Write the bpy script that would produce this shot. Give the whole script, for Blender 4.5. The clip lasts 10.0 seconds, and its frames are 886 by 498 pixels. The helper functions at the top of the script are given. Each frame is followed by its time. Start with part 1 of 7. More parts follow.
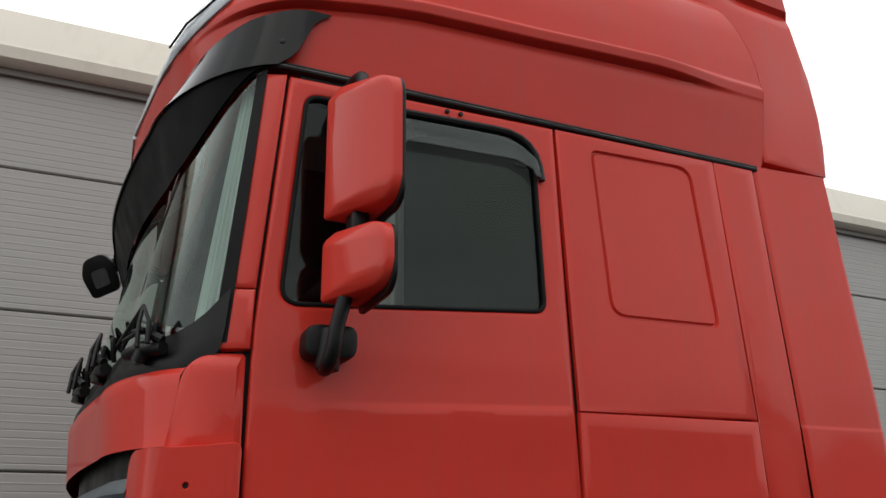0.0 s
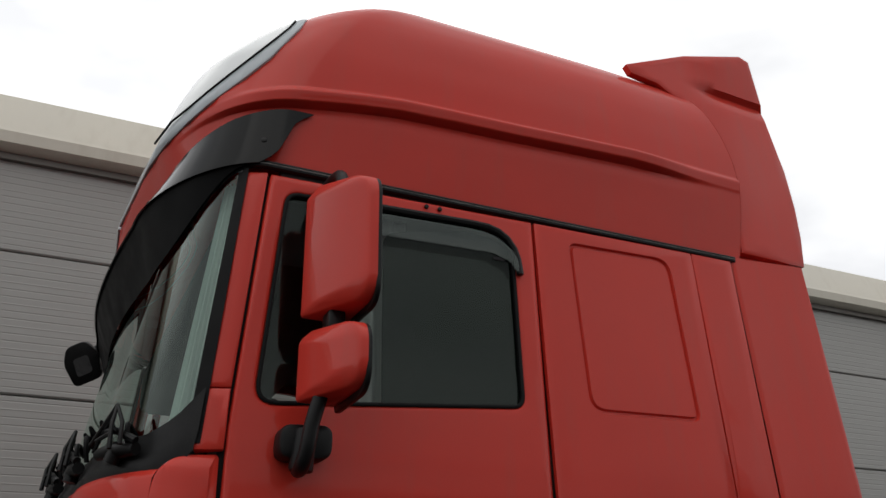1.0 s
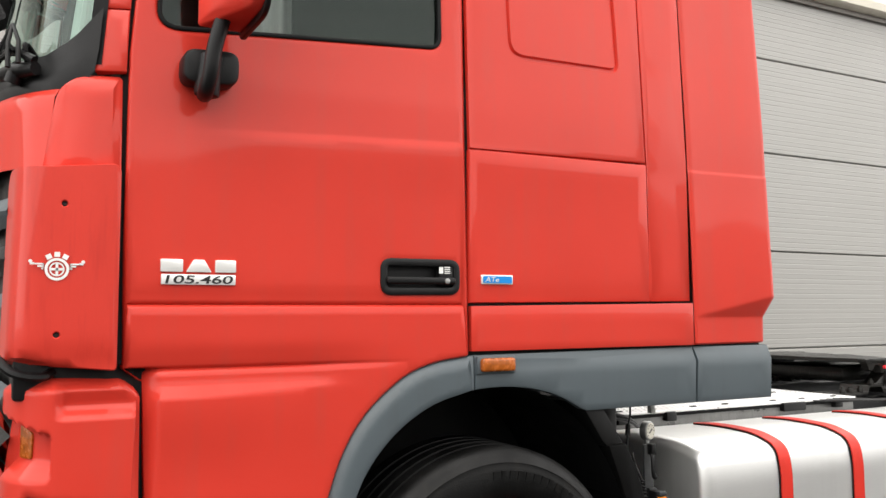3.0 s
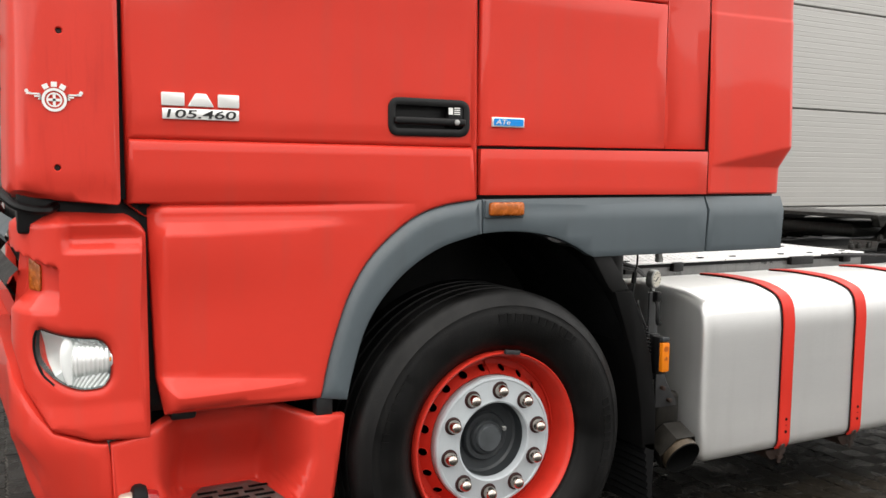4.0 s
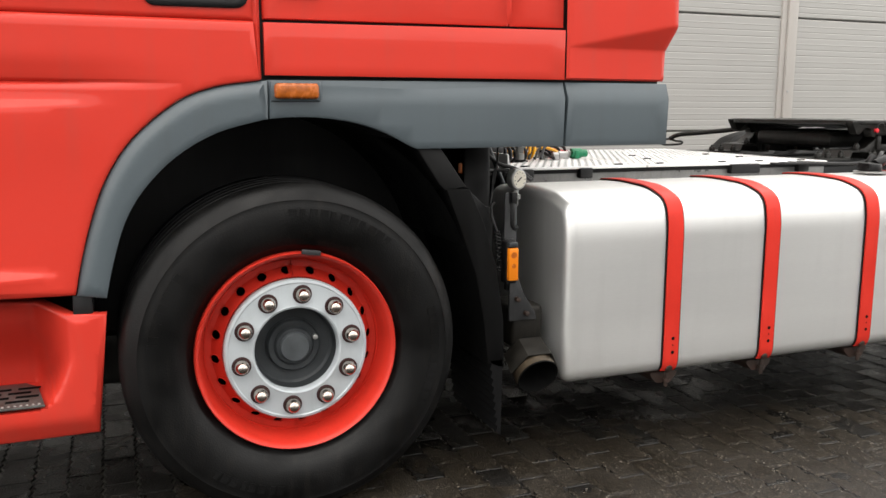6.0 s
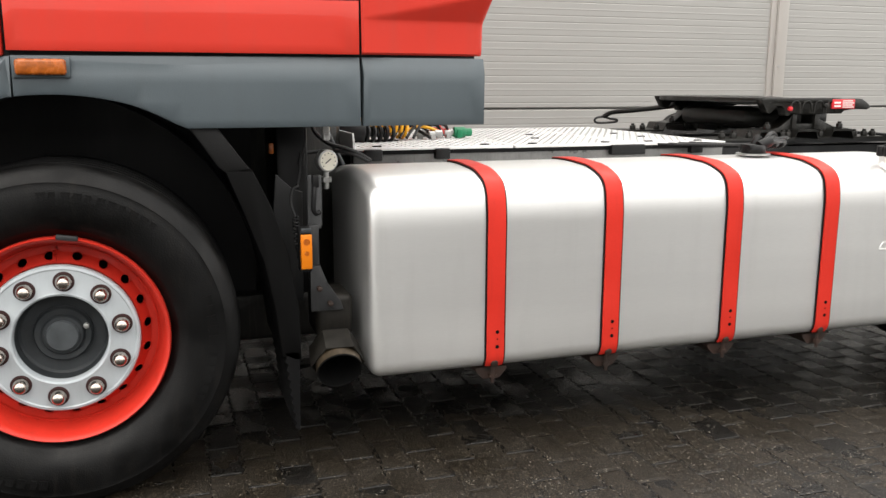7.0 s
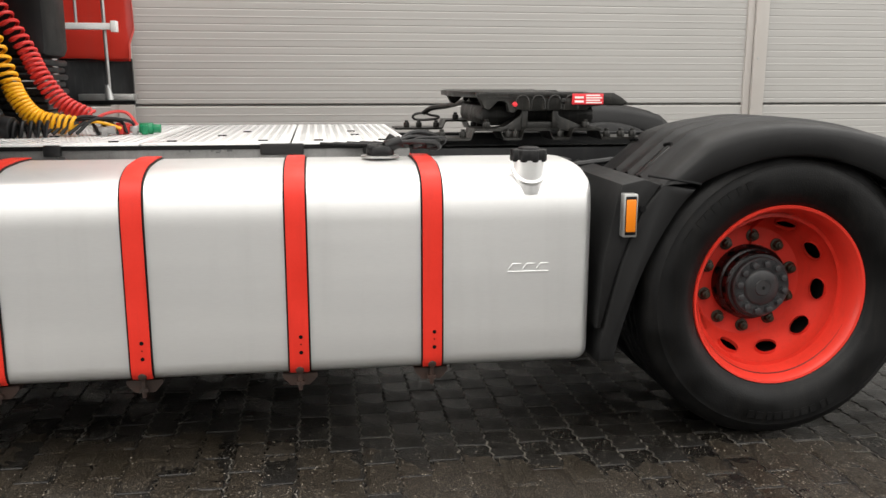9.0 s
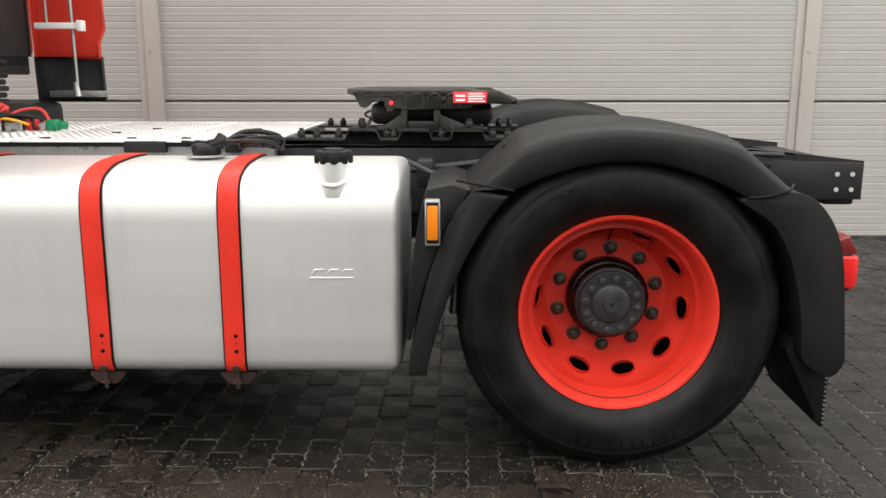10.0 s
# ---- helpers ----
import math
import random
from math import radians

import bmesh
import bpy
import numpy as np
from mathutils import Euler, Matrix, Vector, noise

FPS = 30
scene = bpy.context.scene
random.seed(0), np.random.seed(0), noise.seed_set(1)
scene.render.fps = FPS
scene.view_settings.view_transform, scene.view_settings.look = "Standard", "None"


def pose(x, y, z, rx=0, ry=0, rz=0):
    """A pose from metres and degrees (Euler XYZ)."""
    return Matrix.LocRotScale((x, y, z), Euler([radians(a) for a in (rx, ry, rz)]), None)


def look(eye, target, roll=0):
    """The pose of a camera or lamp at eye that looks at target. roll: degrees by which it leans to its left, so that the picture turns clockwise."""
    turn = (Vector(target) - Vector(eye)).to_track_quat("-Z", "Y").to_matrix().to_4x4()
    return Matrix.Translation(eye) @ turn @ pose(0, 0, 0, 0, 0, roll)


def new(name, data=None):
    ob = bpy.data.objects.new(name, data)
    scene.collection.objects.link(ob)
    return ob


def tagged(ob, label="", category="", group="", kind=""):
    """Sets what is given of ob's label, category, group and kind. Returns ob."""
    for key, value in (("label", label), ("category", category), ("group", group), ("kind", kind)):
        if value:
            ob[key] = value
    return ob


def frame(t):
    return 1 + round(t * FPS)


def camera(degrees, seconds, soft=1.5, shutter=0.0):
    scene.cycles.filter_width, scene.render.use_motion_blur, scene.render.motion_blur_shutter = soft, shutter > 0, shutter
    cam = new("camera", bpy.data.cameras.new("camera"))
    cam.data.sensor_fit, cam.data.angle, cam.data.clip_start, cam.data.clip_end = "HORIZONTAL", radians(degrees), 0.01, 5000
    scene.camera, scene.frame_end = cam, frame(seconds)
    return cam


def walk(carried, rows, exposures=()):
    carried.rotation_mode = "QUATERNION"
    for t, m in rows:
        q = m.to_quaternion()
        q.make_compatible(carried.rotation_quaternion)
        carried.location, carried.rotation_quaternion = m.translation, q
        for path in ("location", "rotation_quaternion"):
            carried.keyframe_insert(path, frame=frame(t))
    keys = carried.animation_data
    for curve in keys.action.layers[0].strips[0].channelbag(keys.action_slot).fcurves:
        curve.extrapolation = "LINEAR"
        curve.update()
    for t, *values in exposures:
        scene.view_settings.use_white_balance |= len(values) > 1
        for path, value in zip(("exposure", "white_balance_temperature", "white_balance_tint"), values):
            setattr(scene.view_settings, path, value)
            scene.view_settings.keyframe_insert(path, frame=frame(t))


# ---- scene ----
cam = camera(54.9, 10.0)
PATH = [
    (0, (-1.592, -2.257, 1.509), (-0.796, -0.553, 2.189), -0.9),
    (0.5, (-1.577, -2.285, 1.548), (-0.816, -0.598, 2.305), -0.9),
    (1, (-1.563, -2.32, 1.568), (-0.78, -0.681, 2.405), -1.1),
    (1.5, (-1.511, -2.335, 1.524), (-0.651, -0.732, 2.357), -1.3),
    (2, (-1.498, -2.302, 1.474), (-0.581, -0.662, 2.158), -1.3),
    (2.5, (-1.464, -2.331, 1.455), (-0.527, -0.611, 1.858), -0.6),
    (3, (-1.422, -2.342, 1.4), (-0.482, -0.583, 1.554), -0.3),
    (3.2, (-1.417, -2.335, 1.394), (-0.475, -0.571, 1.443), -0.1),
    (4.3, (-1.368, -2.297, 1.322), (-0.457, -0.529, 1.113), 0.6),
    (4.5, (-1.333, -2.303, 1.287), (-0.428, -0.532, 1.071), 0.5),
    (5, (-1.105, -2.26, 1.23), (-0.202, -0.492, 0.987), 0.3),
    (5.2, (-0.979, -2.27, 1.239), (-0.085, -0.5, 0.98), 0.3),
    (6.3, (-0.28, -2.461, 1.185), (0.373, -0.603, 0.837), 0.1),
    (6.5, (-0.125, -2.469, 1.193), (0.504, -0.606, 0.831), 0.1),
    (7, (0.31, -2.527, 1.203), (0.916, -0.66, 0.822), 0.2),
    (7.5, (0.799, -2.539, 1.181), (1.336, -0.652, 0.791), 0.2),
    (8, (1.265, -2.545, 1.209), (1.716, -0.636, 0.817), 0.2),
    (8.5, (1.795, -2.61, 1.219), (2.142, -0.679, 0.83), 0.1),
    (9, (2.272, -2.607, 1.191), (2.556, -0.666, 0.801), 0.1),
    (9.5, (2.786, -2.665, 1.197), (2.95, -0.711, 0.801), 0.1),
    (10, (3.309, -2.552, 1.201), (3.274, -0.593, 0.8), -0.0),
]
walk(cam, [(t, look(eye, target, roll)) for t, eye, target, roll in PATH],
     [(0.0, -0.12, 6500, 10), (0.5, -0.05, 6500, 10), (1.0, -0.68, 6500, 10), (1.5, -1.15, 6500, 10), (2.0, -0.23, 6600, 10), (2.5, 1.05, 6800, 10), (3.0, 1.07, 6800, 10),
      (4.5, 1.0, 6750, 10), (6.5, 1.14, 6800, 10), (8.5, 1.07, 6800, 10), (10.0, 1.15, 6850, 10)])

# ---- world, sun, exposure ----
SUN_ELEV, SUN_AZ = 58.0, 205.0
world = bpy.data.worlds.new("overcast_sky")
scene.world = world
world.use_nodes = True
wn = world.node_tree
wn.nodes.clear()
w_out = wn.nodes.new("ShaderNodeOutputWorld")
w_bg = wn.nodes.new("ShaderNodeBackground")
w_sky = wn.nodes.new("ShaderNodeTexSky")
w_sky.sky_type = "NISHITA"
w_sky.sun_disc = False
w_sky.sun_elevation, w_sky.sun_rotation = radians(SUN_ELEV), radians(SUN_AZ)
w_sky.air_density, w_sky.dust_density = 1.0, 3.0
w_tc = wn.nodes.new("ShaderNodeTexCoord")
w_map = wn.nodes.new("ShaderNodeMapping")
w_map.inputs["Scale"].default_value = (1.0, 1.0, 2.2)
w_noise = wn.nodes.new("ShaderNodeTexNoise")
w_noise.inputs["Scale"].default_value, w_noise.inputs["Detail"].default_value = 2.6, 5.0
w_ramp = wn.nodes.new("ShaderNodeValToRGB")
w_ramp.color_ramp.elements[0].position, w_ramp.color_ramp.elements[0].color = 0.36, (10.0, 10.1, 10.3, 1)
w_ramp.color_ramp.elements[1].position, w_ramp.color_ramp.elements[1].color = 0.66, (15.5, 15.5, 15.3, 1)
w_mix = wn.nodes.new("ShaderNodeMix")
w_mix.data_type = "RGBA"
w_mix.inputs["Factor"].default_value = 0.93
wn.links.new(w_tc.outputs["Generated"], w_map.inputs["Vector"])
wn.links.new(w_map.outputs["Vector"], w_noise.inputs["Vector"])
wn.links.new(w_noise.outputs["Fac"], w_ramp.inputs["Fac"])
wn.links.new(w_sky.outputs["Color"], w_mix.inputs["A"])
w_sep = wn.nodes.new("ShaderNodeSeparateXYZ")
w_grad = wn.nodes.new("ShaderNodeMapRange")
w_grad.inputs["From Min"].default_value, w_grad.inputs["From Max"].default_value = -1.0, 1.0
w_grad.inputs["To Min"].default_value, w_grad.inputs["To Max"].default_value = 0.72, 1.5
w_scale = wn.nodes.new("ShaderNodeVectorMath")
w_scale.operation = "SCALE"
wn.links.new(w_tc.outputs["Generated"], w_sep.inputs["Vector"])
wn.links.new(w_sep.outputs["Y"], w_grad.inputs["Value"])
wn.links.new(w_ramp.outputs["Color"], w_scale.inputs[0])
wn.links.new(w_grad.outputs["Result"], w_scale.inputs["Scale"])
wn.links.new(w_scale.outputs["Vector"], w_mix.inputs["B"])
wn.links.new(w_mix.outputs["Result"], w_bg.inputs["Color"])
w_bg.inputs["Strength"].default_value = 0.115
wn.links.new(w_bg.outputs["Background"], w_out.inputs["Surface"])

sun_data = bpy.data.lights.new("sun", "SUN")
sun_data.energy, sun_data.angle, sun_data.color = 0.5, radians(50), (1.0, 0.97, 0.92)
sun = new("sun", sun_data)
sun.rotation_euler = Euler((radians(90 - SUN_ELEV), 0, radians(-25)))


# ---- materials ----
def material(name, base, rough=0.5, metal=0.0, dark=None, scale=3.0, fine=180.0, bump=0.0, coat=0.0, spread=0.06,
             rough_spread=0.1, grime=0.0, grime_colour=(0.05, 0.045, 0.04), random_piece=0.0, stretch=(1, 1, 1), bump_scale=None, gloss=0.5, grit=None):
    """A surface with broad and fine variation of colour, gloss and relief, at world size."""
    m = bpy.data.materials.new(name)
    m.use_nodes = True
    nt = m.node_tree
    n, link = nt.nodes, nt.links.new
    b = n["Principled BSDF"]
    tc = n.new("ShaderNodeTexCoord")
    mp = n.new("ShaderNodeMapping")
    mp.inputs["Scale"].default_value = stretch
    link(tc.outputs["Object"], mp.inputs["Vector"])
    broad, small = n.new("ShaderNodeTexNoise"), n.new("ShaderNodeTexNoise")
    for node, s, d in ((broad, scale, 4.0), (small, fine, 3.0)):
        node.inputs["Scale"].default_value, node.inputs["Detail"].default_value = s, d
        link(mp.outputs["Vector"], node.inputs["Vector"])
    both = n.new("ShaderNodeMath")
    both.operation = "MULTIPLY_ADD"
    link(small.outputs["Fac"], both.inputs[0])
    both.inputs[1].default_value = 0.35
    link(broad.outputs["Fac"], both.inputs[2])
    rng = n.new("ShaderNodeMapRange")
    rng.inputs["From Min"].default_value, rng.inputs["From Max"].default_value = 0.4, 0.95
    link(both.outputs[0], rng.inputs["Value"])
    mix = n.new("ShaderNodeMix")
    mix.data_type = "RGBA"
    dark = dark or tuple(c * (1 - 2.2 * spread) for c in base)
    mix.inputs["A"].default_value = (*dark, 1)
    mix.inputs["B"].default_value = (*base, 1)
    link(rng.outputs["Result"], mix.inputs["Factor"])
    colour = mix.outputs["Result"]
    if grime > 0:
        g = n.new("ShaderNodeTexNoise")
        g.inputs["Scale"].default_value, g.inputs["Detail"].default_value = scale * 2.7, 7.0
        gm = n.new("ShaderNodeMapping")
        gm.inputs["Scale"].default_value = (2.4, 2.4, 0.25)
        link(tc.outputs["Object"], gm.inputs["Vector"])
        link(gm.outputs["Vector"], g.inputs["Vector"])
        gr = n.new("ShaderNodeMapRange")
        gr.inputs["From Min"].default_value, gr.inputs["From Max"].default_value = 0.52, 0.75
        gr.inputs["To Max"].default_value = grime
        link(g.outputs["Fac"], gr.inputs["Value"])
        mg = n.new("ShaderNodeMix")
        mg.data_type = "RGBA"
        link(gr.outputs["Result"], mg.inputs["Factor"])
        link(colour, mg.inputs["A"])
        mg.inputs["B"].default_value = (*grime_colour, 1)
        colour = mg.outputs["Result"]
    if random_piece > 0:
        oi, ge = n.new("ShaderNodeObjectInfo"), n.new("ShaderNodeNewGeometry")
        add = n.new("ShaderNodeMath")
        add.operation = "ADD"
        link(oi.outputs["Random"], add.inputs[0])
        link(ge.outputs["Random Per Island"], add.inputs[1])
        fr = n.new("ShaderNodeMath")
        fr.operation = "FRACT"
        link(add.outputs[0], fr.inputs[0])
        vr = n.new("ShaderNodeMapRange")
        vr.inputs["To Min"].default_value, vr.inputs["To Max"].default_value = 1 - random_piece, 1 + random_piece
        link(fr.outputs[0], vr.inputs["Value"])
        hs = n.new("ShaderNodeHueSaturation")
        link(vr.outputs["Result"], hs.inputs["Value"])
        link(colour, hs.inputs["Color"])
        colour = hs.outputs["Color"]
    if grit:
        gt = n.new("ShaderNodeTexNoise")
        gt.inputs["Scale"].default_value, gt.inputs["Detail"].default_value = 260.0, 3.0
        link(tc.outputs["Object"], gt.inputs["Vector"])
        gt_r = n.new("ShaderNodeMapRange")
        gt_r.inputs["From Min"].default_value, gt_r.inputs["From Max"].default_value = 0.54, 0.67
        link(gt.outputs["Fac"], gt_r.inputs["Value"])
        gt_m = n.new("ShaderNodeMix")
        gt_m.data_type = "RGBA"
        link(gt_r.outputs["Result"], gt_m.inputs["Factor"])
        link(colour, gt_m.inputs["A"])
        gt_m.inputs["B"].default_value = (*grit, 1)
        colour = gt_m.outputs["Result"]
    link(colour, b.inputs["Base Color"])
    rr = n.new("ShaderNodeMapRange")
    rr.inputs["From Min"].default_value, rr.inputs["From Max"].default_value = 0.35, 0.7
    rr.inputs["To Min"].default_value = max(0.02, rough - rough_spread)
    rr.inputs["To Max"].default_value = min(1.0, rough + rough_spread)
    link(broad.outputs["Fac"], rr.inputs["Value"])
    link(rr.outputs["Result"], b.inputs["Roughness"])
    b.inputs["Metallic"].default_value = metal
    b.inputs["Specular IOR Level"].default_value = gloss
    if coat:
        b.inputs["Coat Weight"].default_value, b.inputs["Coat Roughness"].default_value = coat, 0.06
    if bump:
        bp = n.new("ShaderNodeBump")
        bp.inputs["Strength"].default_value, bp.inputs["Distance"].default_value = bump, 0.004
        src = small
        if bump_scale:
            src = n.new("ShaderNodeTexNoise")
            src.inputs["Scale"].default_value, src.inputs["Detail"].default_value = bump_scale, 4.0
            link(mp.outputs["Vector"], src.inputs["Vector"])
        link(src.outputs["Fac"], bp.inputs["Height"])
        link(bp.outputs["Normal"], b.inputs["Normal"])
    return m


def plain(name, base, rough=0.5, metal=0.0, glow=0.0, trans=0.0, ior=1.45, alpha=1.0):
    m = bpy.data.materials.new(name)
    m.use_nodes = True
    b = m.node_tree.nodes["Principled BSDF"]
    b.inputs["Base Color"].default_value = (*base, 1)
    b.inputs["Roughness"].default_value, b.inputs["Metallic"].default_value = rough, metal
    b.inputs["Transmission Weight"].default_value, b.inputs["IOR"].default_value = trans, ior
    b.inputs["Alpha"].default_value = alpha
    return m


def tinted_glass(name, tint, gloss=0.06, mirror=0.045):
    """A thin pane: tinted see-through with a mirror-like sheen that grows towards grazing angles."""
    m = bpy.data.materials.new(name)
    m.use_nodes = True
    nt = m.node_tree
    nt.nodes.clear()
    out = nt.nodes.new("ShaderNodeOutputMaterial")
    mix = nt.nodes.new("ShaderNodeMixShader")
    tr = nt.nodes.new("ShaderNodeBsdfTransparent")
    gl = nt.nodes.new("ShaderNodeBsdfGlossy")
    lw = nt.nodes.new("ShaderNodeLayerWeight")
    lw.inputs["Blend"].default_value = 0.5
    pw = nt.nodes.new("ShaderNodeMath")
    pw.operation = "POWER"
    pw.inputs[1].default_value = 5.0
    fr = nt.nodes.new("ShaderNodeMath")
    fr.operation = "MULTIPLY_ADD"
    fr.inputs[1].default_value, fr.inputs[2].default_value = 1.0 - mirror, mirror
    tr.inputs["Color"].default_value = (*tint, 1)
    gl.inputs["Roughness"].default_value = gloss
    gl.inputs["Color"].default_value = (0.88, 1.0, 0.94, 1)
    nt.links.new(lw.outputs["Facing"], pw.inputs[0])
    nt.links.new(pw.outputs[0], fr.inputs[0])
    nt.links.new(fr.outputs[0], mix.inputs["Fac"])
    nt.links.new(tr.outputs["BSDF"], mix.inputs[1])
    nt.links.new(gl.outputs["BSDF"], mix.inputs[2])
    nt.links.new(mix.outputs["Shader"], out.inputs["Surface"])
    return m


RED = material("red_paint", (0.60, 0.040, 0.0255), 0.46, scale=2.3, fine=420, coat=0.36, spread=0.05, rough_spread=0.07,
               grime=0.32, grime_colour=(0.45, 0.058, 0.042), bump=0.015, gloss=0.12)
RED_STREAK = material("streaked_red_paint", (0.60, 0.040, 0.0255), 0.46, scale=7, fine=420, coat=0.36, spread=0.05, rough_spread=0.07,
                      grime=0.35, grime_colour=(0.34, 0.018, 0.013), bump=0.015, gloss=0.18, stretch=(1, 1, 0.15))
RED_RIM = material("red_wheel_paint", (0.60, 0.033, 0.020), 0.4, scale=9, spread=0.08, coat=0.1, gloss=0.25, grime=0.25, grime_colour=(0.25, 0.03, 0.02))
RED_STRAP = material("red_strap_paint", (0.62, 0.032, 0.020), 0.42, scale=7, spread=0.08, grime=0.2, grime_colour=(0.3, 0.02, 0.015), gloss=0.2)
GREY_TRIM = material("grey_plastic_trim", (0.075, 0.094, 0.106), 0.48, scale=2.5, fine=300, bump=0.08, spread=0.06, grime=0.15)
BLACK_PL = material("black_plastic", (0.007, 0.007, 0.0075), 0.45, scale=6, fine=260, bump=0.12, spread=0.2, grime=0.2, grime_colour=(0.02, 0.019, 0.018), gloss=0.25)
VISOR_PL = material("smoked_visor", (0.006, 0.0065, 0.007), 0.12, scale=3, spread=0.2, gloss=0.2, rough_spread=0.04)
RUBBER = material("seal_rubber", (0.0065, 0.0065, 0.007), 0.6, scale=8, spread=0.2, gloss=0.14)
TYRE = material("tyre_rubber", (0.0046, 0.0046, 0.0047), 0.5, scale=9, fine=240, bump=0.25, spread=0.3, rough_spread=0.16, grime=0.4, grime_colour=(0.015, 0.013, 0.011), gloss=0.20)
GUARD_PL = material("dull_guard_plastic", (0.0042, 0.0042, 0.0043), 0.6, scale=8, fine=300, bump=0.2, spread=0.2, grime=0.25, grime_colour=(0.010, 0.009, 0.008), gloss=0.07)
FENDER = material("fender_plastic", (0.0066, 0.0066, 0.0068), 0.5, scale=5, fine=320, bump=0.2, spread=0.15, grime=0.3, grime_colour=(0.011, 0.0105, 0.010), gloss=0.23)
CHASSIS = material("chassis_paint", (0.012, 0.0125, 0.0135), 0.5, scale=9, fine=200, bump=0.15, spread=0.2, grime=0.3, grime_colour=(0.035, 0.031, 0.027), gloss=0.35)
GREASE = material("greasy_steel", (0.017, 0.0165, 0.0145), 0.38, 0.3, scale=14, fine=160, bump=0.3, spread=0.3, grime=0.3, grime_colour=(0.08, 0.07, 0.06))
ALU = material("brushed_aluminium", (0.82, 0.82, 0.81), 0.40, 0.8, scale=2.0, fine=120, spread=0.05, rough_spread=0.05, stretch=(0.25, 3, 3), bump=0.03, grime=0.08, grime_colour=(0.35, 0.34, 0.32))
CHECKER = material("checker_plate_aluminium", (0.86, 0.86, 0.85), 0.38, 0.2, scale=6, spread=0.05, grime=0.15, grime_colour=(0.45, 0.45, 0.44))
SILVER = material("silver_wheel_paint", (0.46, 0.50, 0.525), 0.42, 0.12, scale=14, spread=0.04, grime=0.10, grime_colour=(0.2, 0.2, 0.2))
HUB_GREY = material("grey_hub_paint", (0.036, 0.041, 0.045), 0.45, 0.2, scale=20, spread=0.15, grime=0.3)
HUB_BLACK = material("black_hub", (0.034, 0.035, 0.037), 0.45, 0.2, scale=20, spread=0.25, grime=0.3, grime_colour=(0.07, 0.065, 0.06))
CHROME = plain("chrome", (0.85, 0.83, 0.8), 0.08, 1.0)
NUT = material("tarnished_nut", (0.62, 0.56, 0.50), 0.2, 1.0, scale=60, spread=0.2, grime=0.6, grime_colour=(0.12, 0.08, 0.06))
BOLT = material("oily_bolt", (0.05, 0.042, 0.024), 0.42, 0.3, scale=60, spread=0.3)
STEEL = material("galvanised_steel", (0.45, 0.45, 0.44), 0.42, 0.8, scale=20, spread=0.12)
TREAD = material("dirty_tread_steel", (0.16, 0.155, 0.145), 0.5, 0.3, scale=30, fine=200, spread=0.4, dark=(0.05, 0.045, 0.04), bump=0.3, grime=0.6, grime_colour=(0.03, 0.027, 0.024))
RUST = material("rusty_steel", (0.045, 0.021, 0.014), 0.6, 0.2, scale=25, spread=0.4, dark=(0.015, 0.012, 0.01), bump=0.2)
COLLAR = material("sooty_collar", (0.022, 0.020, 0.017), 0.5, 0.2, scale=20, spread=0.3, grime=0.3, grime_colour=(0.035, 0.028, 0.02), gloss=0.25)
EXHAUST = material("stainless_exhaust", (0.11, 0.078, 0.046), 0.42, 0.5, scale=14, spread=0.3, dark=(0.025, 0.021, 0.017), grime=0.6, grime_colour=(0.03, 0.026, 0.02))
# exhaust soot, and the black painted as shade in holes, slots and behind vents
SOOT_AND_SHADE = material("soot_and_hole_shade", (0.005, 0.005, 0.005), 0.9, gloss=0.05)
AMBER = plain("amber_lens", (0.66, 0.18, 0.008), 0.22)
AMBER_DIM = material("amber_side_lens", (0.55, 0.13, 0.012), 0.25, scale=60, fine=500, spread=0.3, bump=0.2)
REDLENS = plain("red_lens", (0.6, 0.015, 0.015), 0.18)
WHITE_PL = plain("white_plastic", (0.75, 0.75, 0.73), 0.4)
BADGE_W = plain("bright_badge", (0.82, 0.82, 0.8), 0.25, 0.3)
BADGE_K = plain("black_lettering", (0.015, 0.015, 0.015), 0.35)
BLUE = plain("blue_badge", (0.0, 0.22, 0.62), 0.3)
REFLECTOR = plain("lamp_reflector", (0.90, 0.91, 0.90), 0.24, 0.4)
NUT_HOLE_SHADE = plain("dark_red_ring", (0.03, 0.008, 0.008), 0.6)
GLASS = tinted_glass("door_glass", (0.55, 0.60, 0.58), 0.0, 0.027)
SCREEN = tinted_glass("windscreen_glass", (0.66, 0.76, 0.72), 0.0, 0.05)
SMOKE = tinted_glass("smoked_acrylic", (0.55, 0.52, 0.54), 0.05, 0.06)
DARK_IN = material("dark_interior", (0.014, 0.015, 0.016), 0.8, scale=5)
GREY_IN = material("grey_interior", (0.05, 0.053, 0.053), 0.8, scale=5)
CURTAIN = material("pale_curtain", (0.80, 0.86, 0.83), 0.9, scale=3, stretch=(6, 6, 0.4), spread=0.15)
YELLOW = plain("yellow_hose", (0.75, 0.36, 0.01), 0.4)
REDHOSE = plain("red_hose", (0.55, 0.03, 0.025), 0.4)
GREEN = plain("green_coupling", (0.0, 0.17, 0.07), 0.4)
LABEL_RED = plain("red_label", (0.65, 0.03, 0.04), 0.4)
PANEL = material("coated_wall_panel", (0.35, 0.343, 0.327), 0.44, scale=0.8, fine=60, spread=0.03, grime=0.10, grime_colour=(0.33, 0.33, 0.31))
COLUMN = material("wall_cover_strip", (0.43, 0.405, 0.38), 0.5, scale=1.5, spread=0.04, grime=0.15, grime_colour=(0.4, 0.38, 0.34))
FASCIA = material("cream_fascia", (0.66, 0.62, 0.53), 0.5, scale=1.2, spread=0.05, grime=0.25, grime_colour=(0.42, 0.36, 0.28))
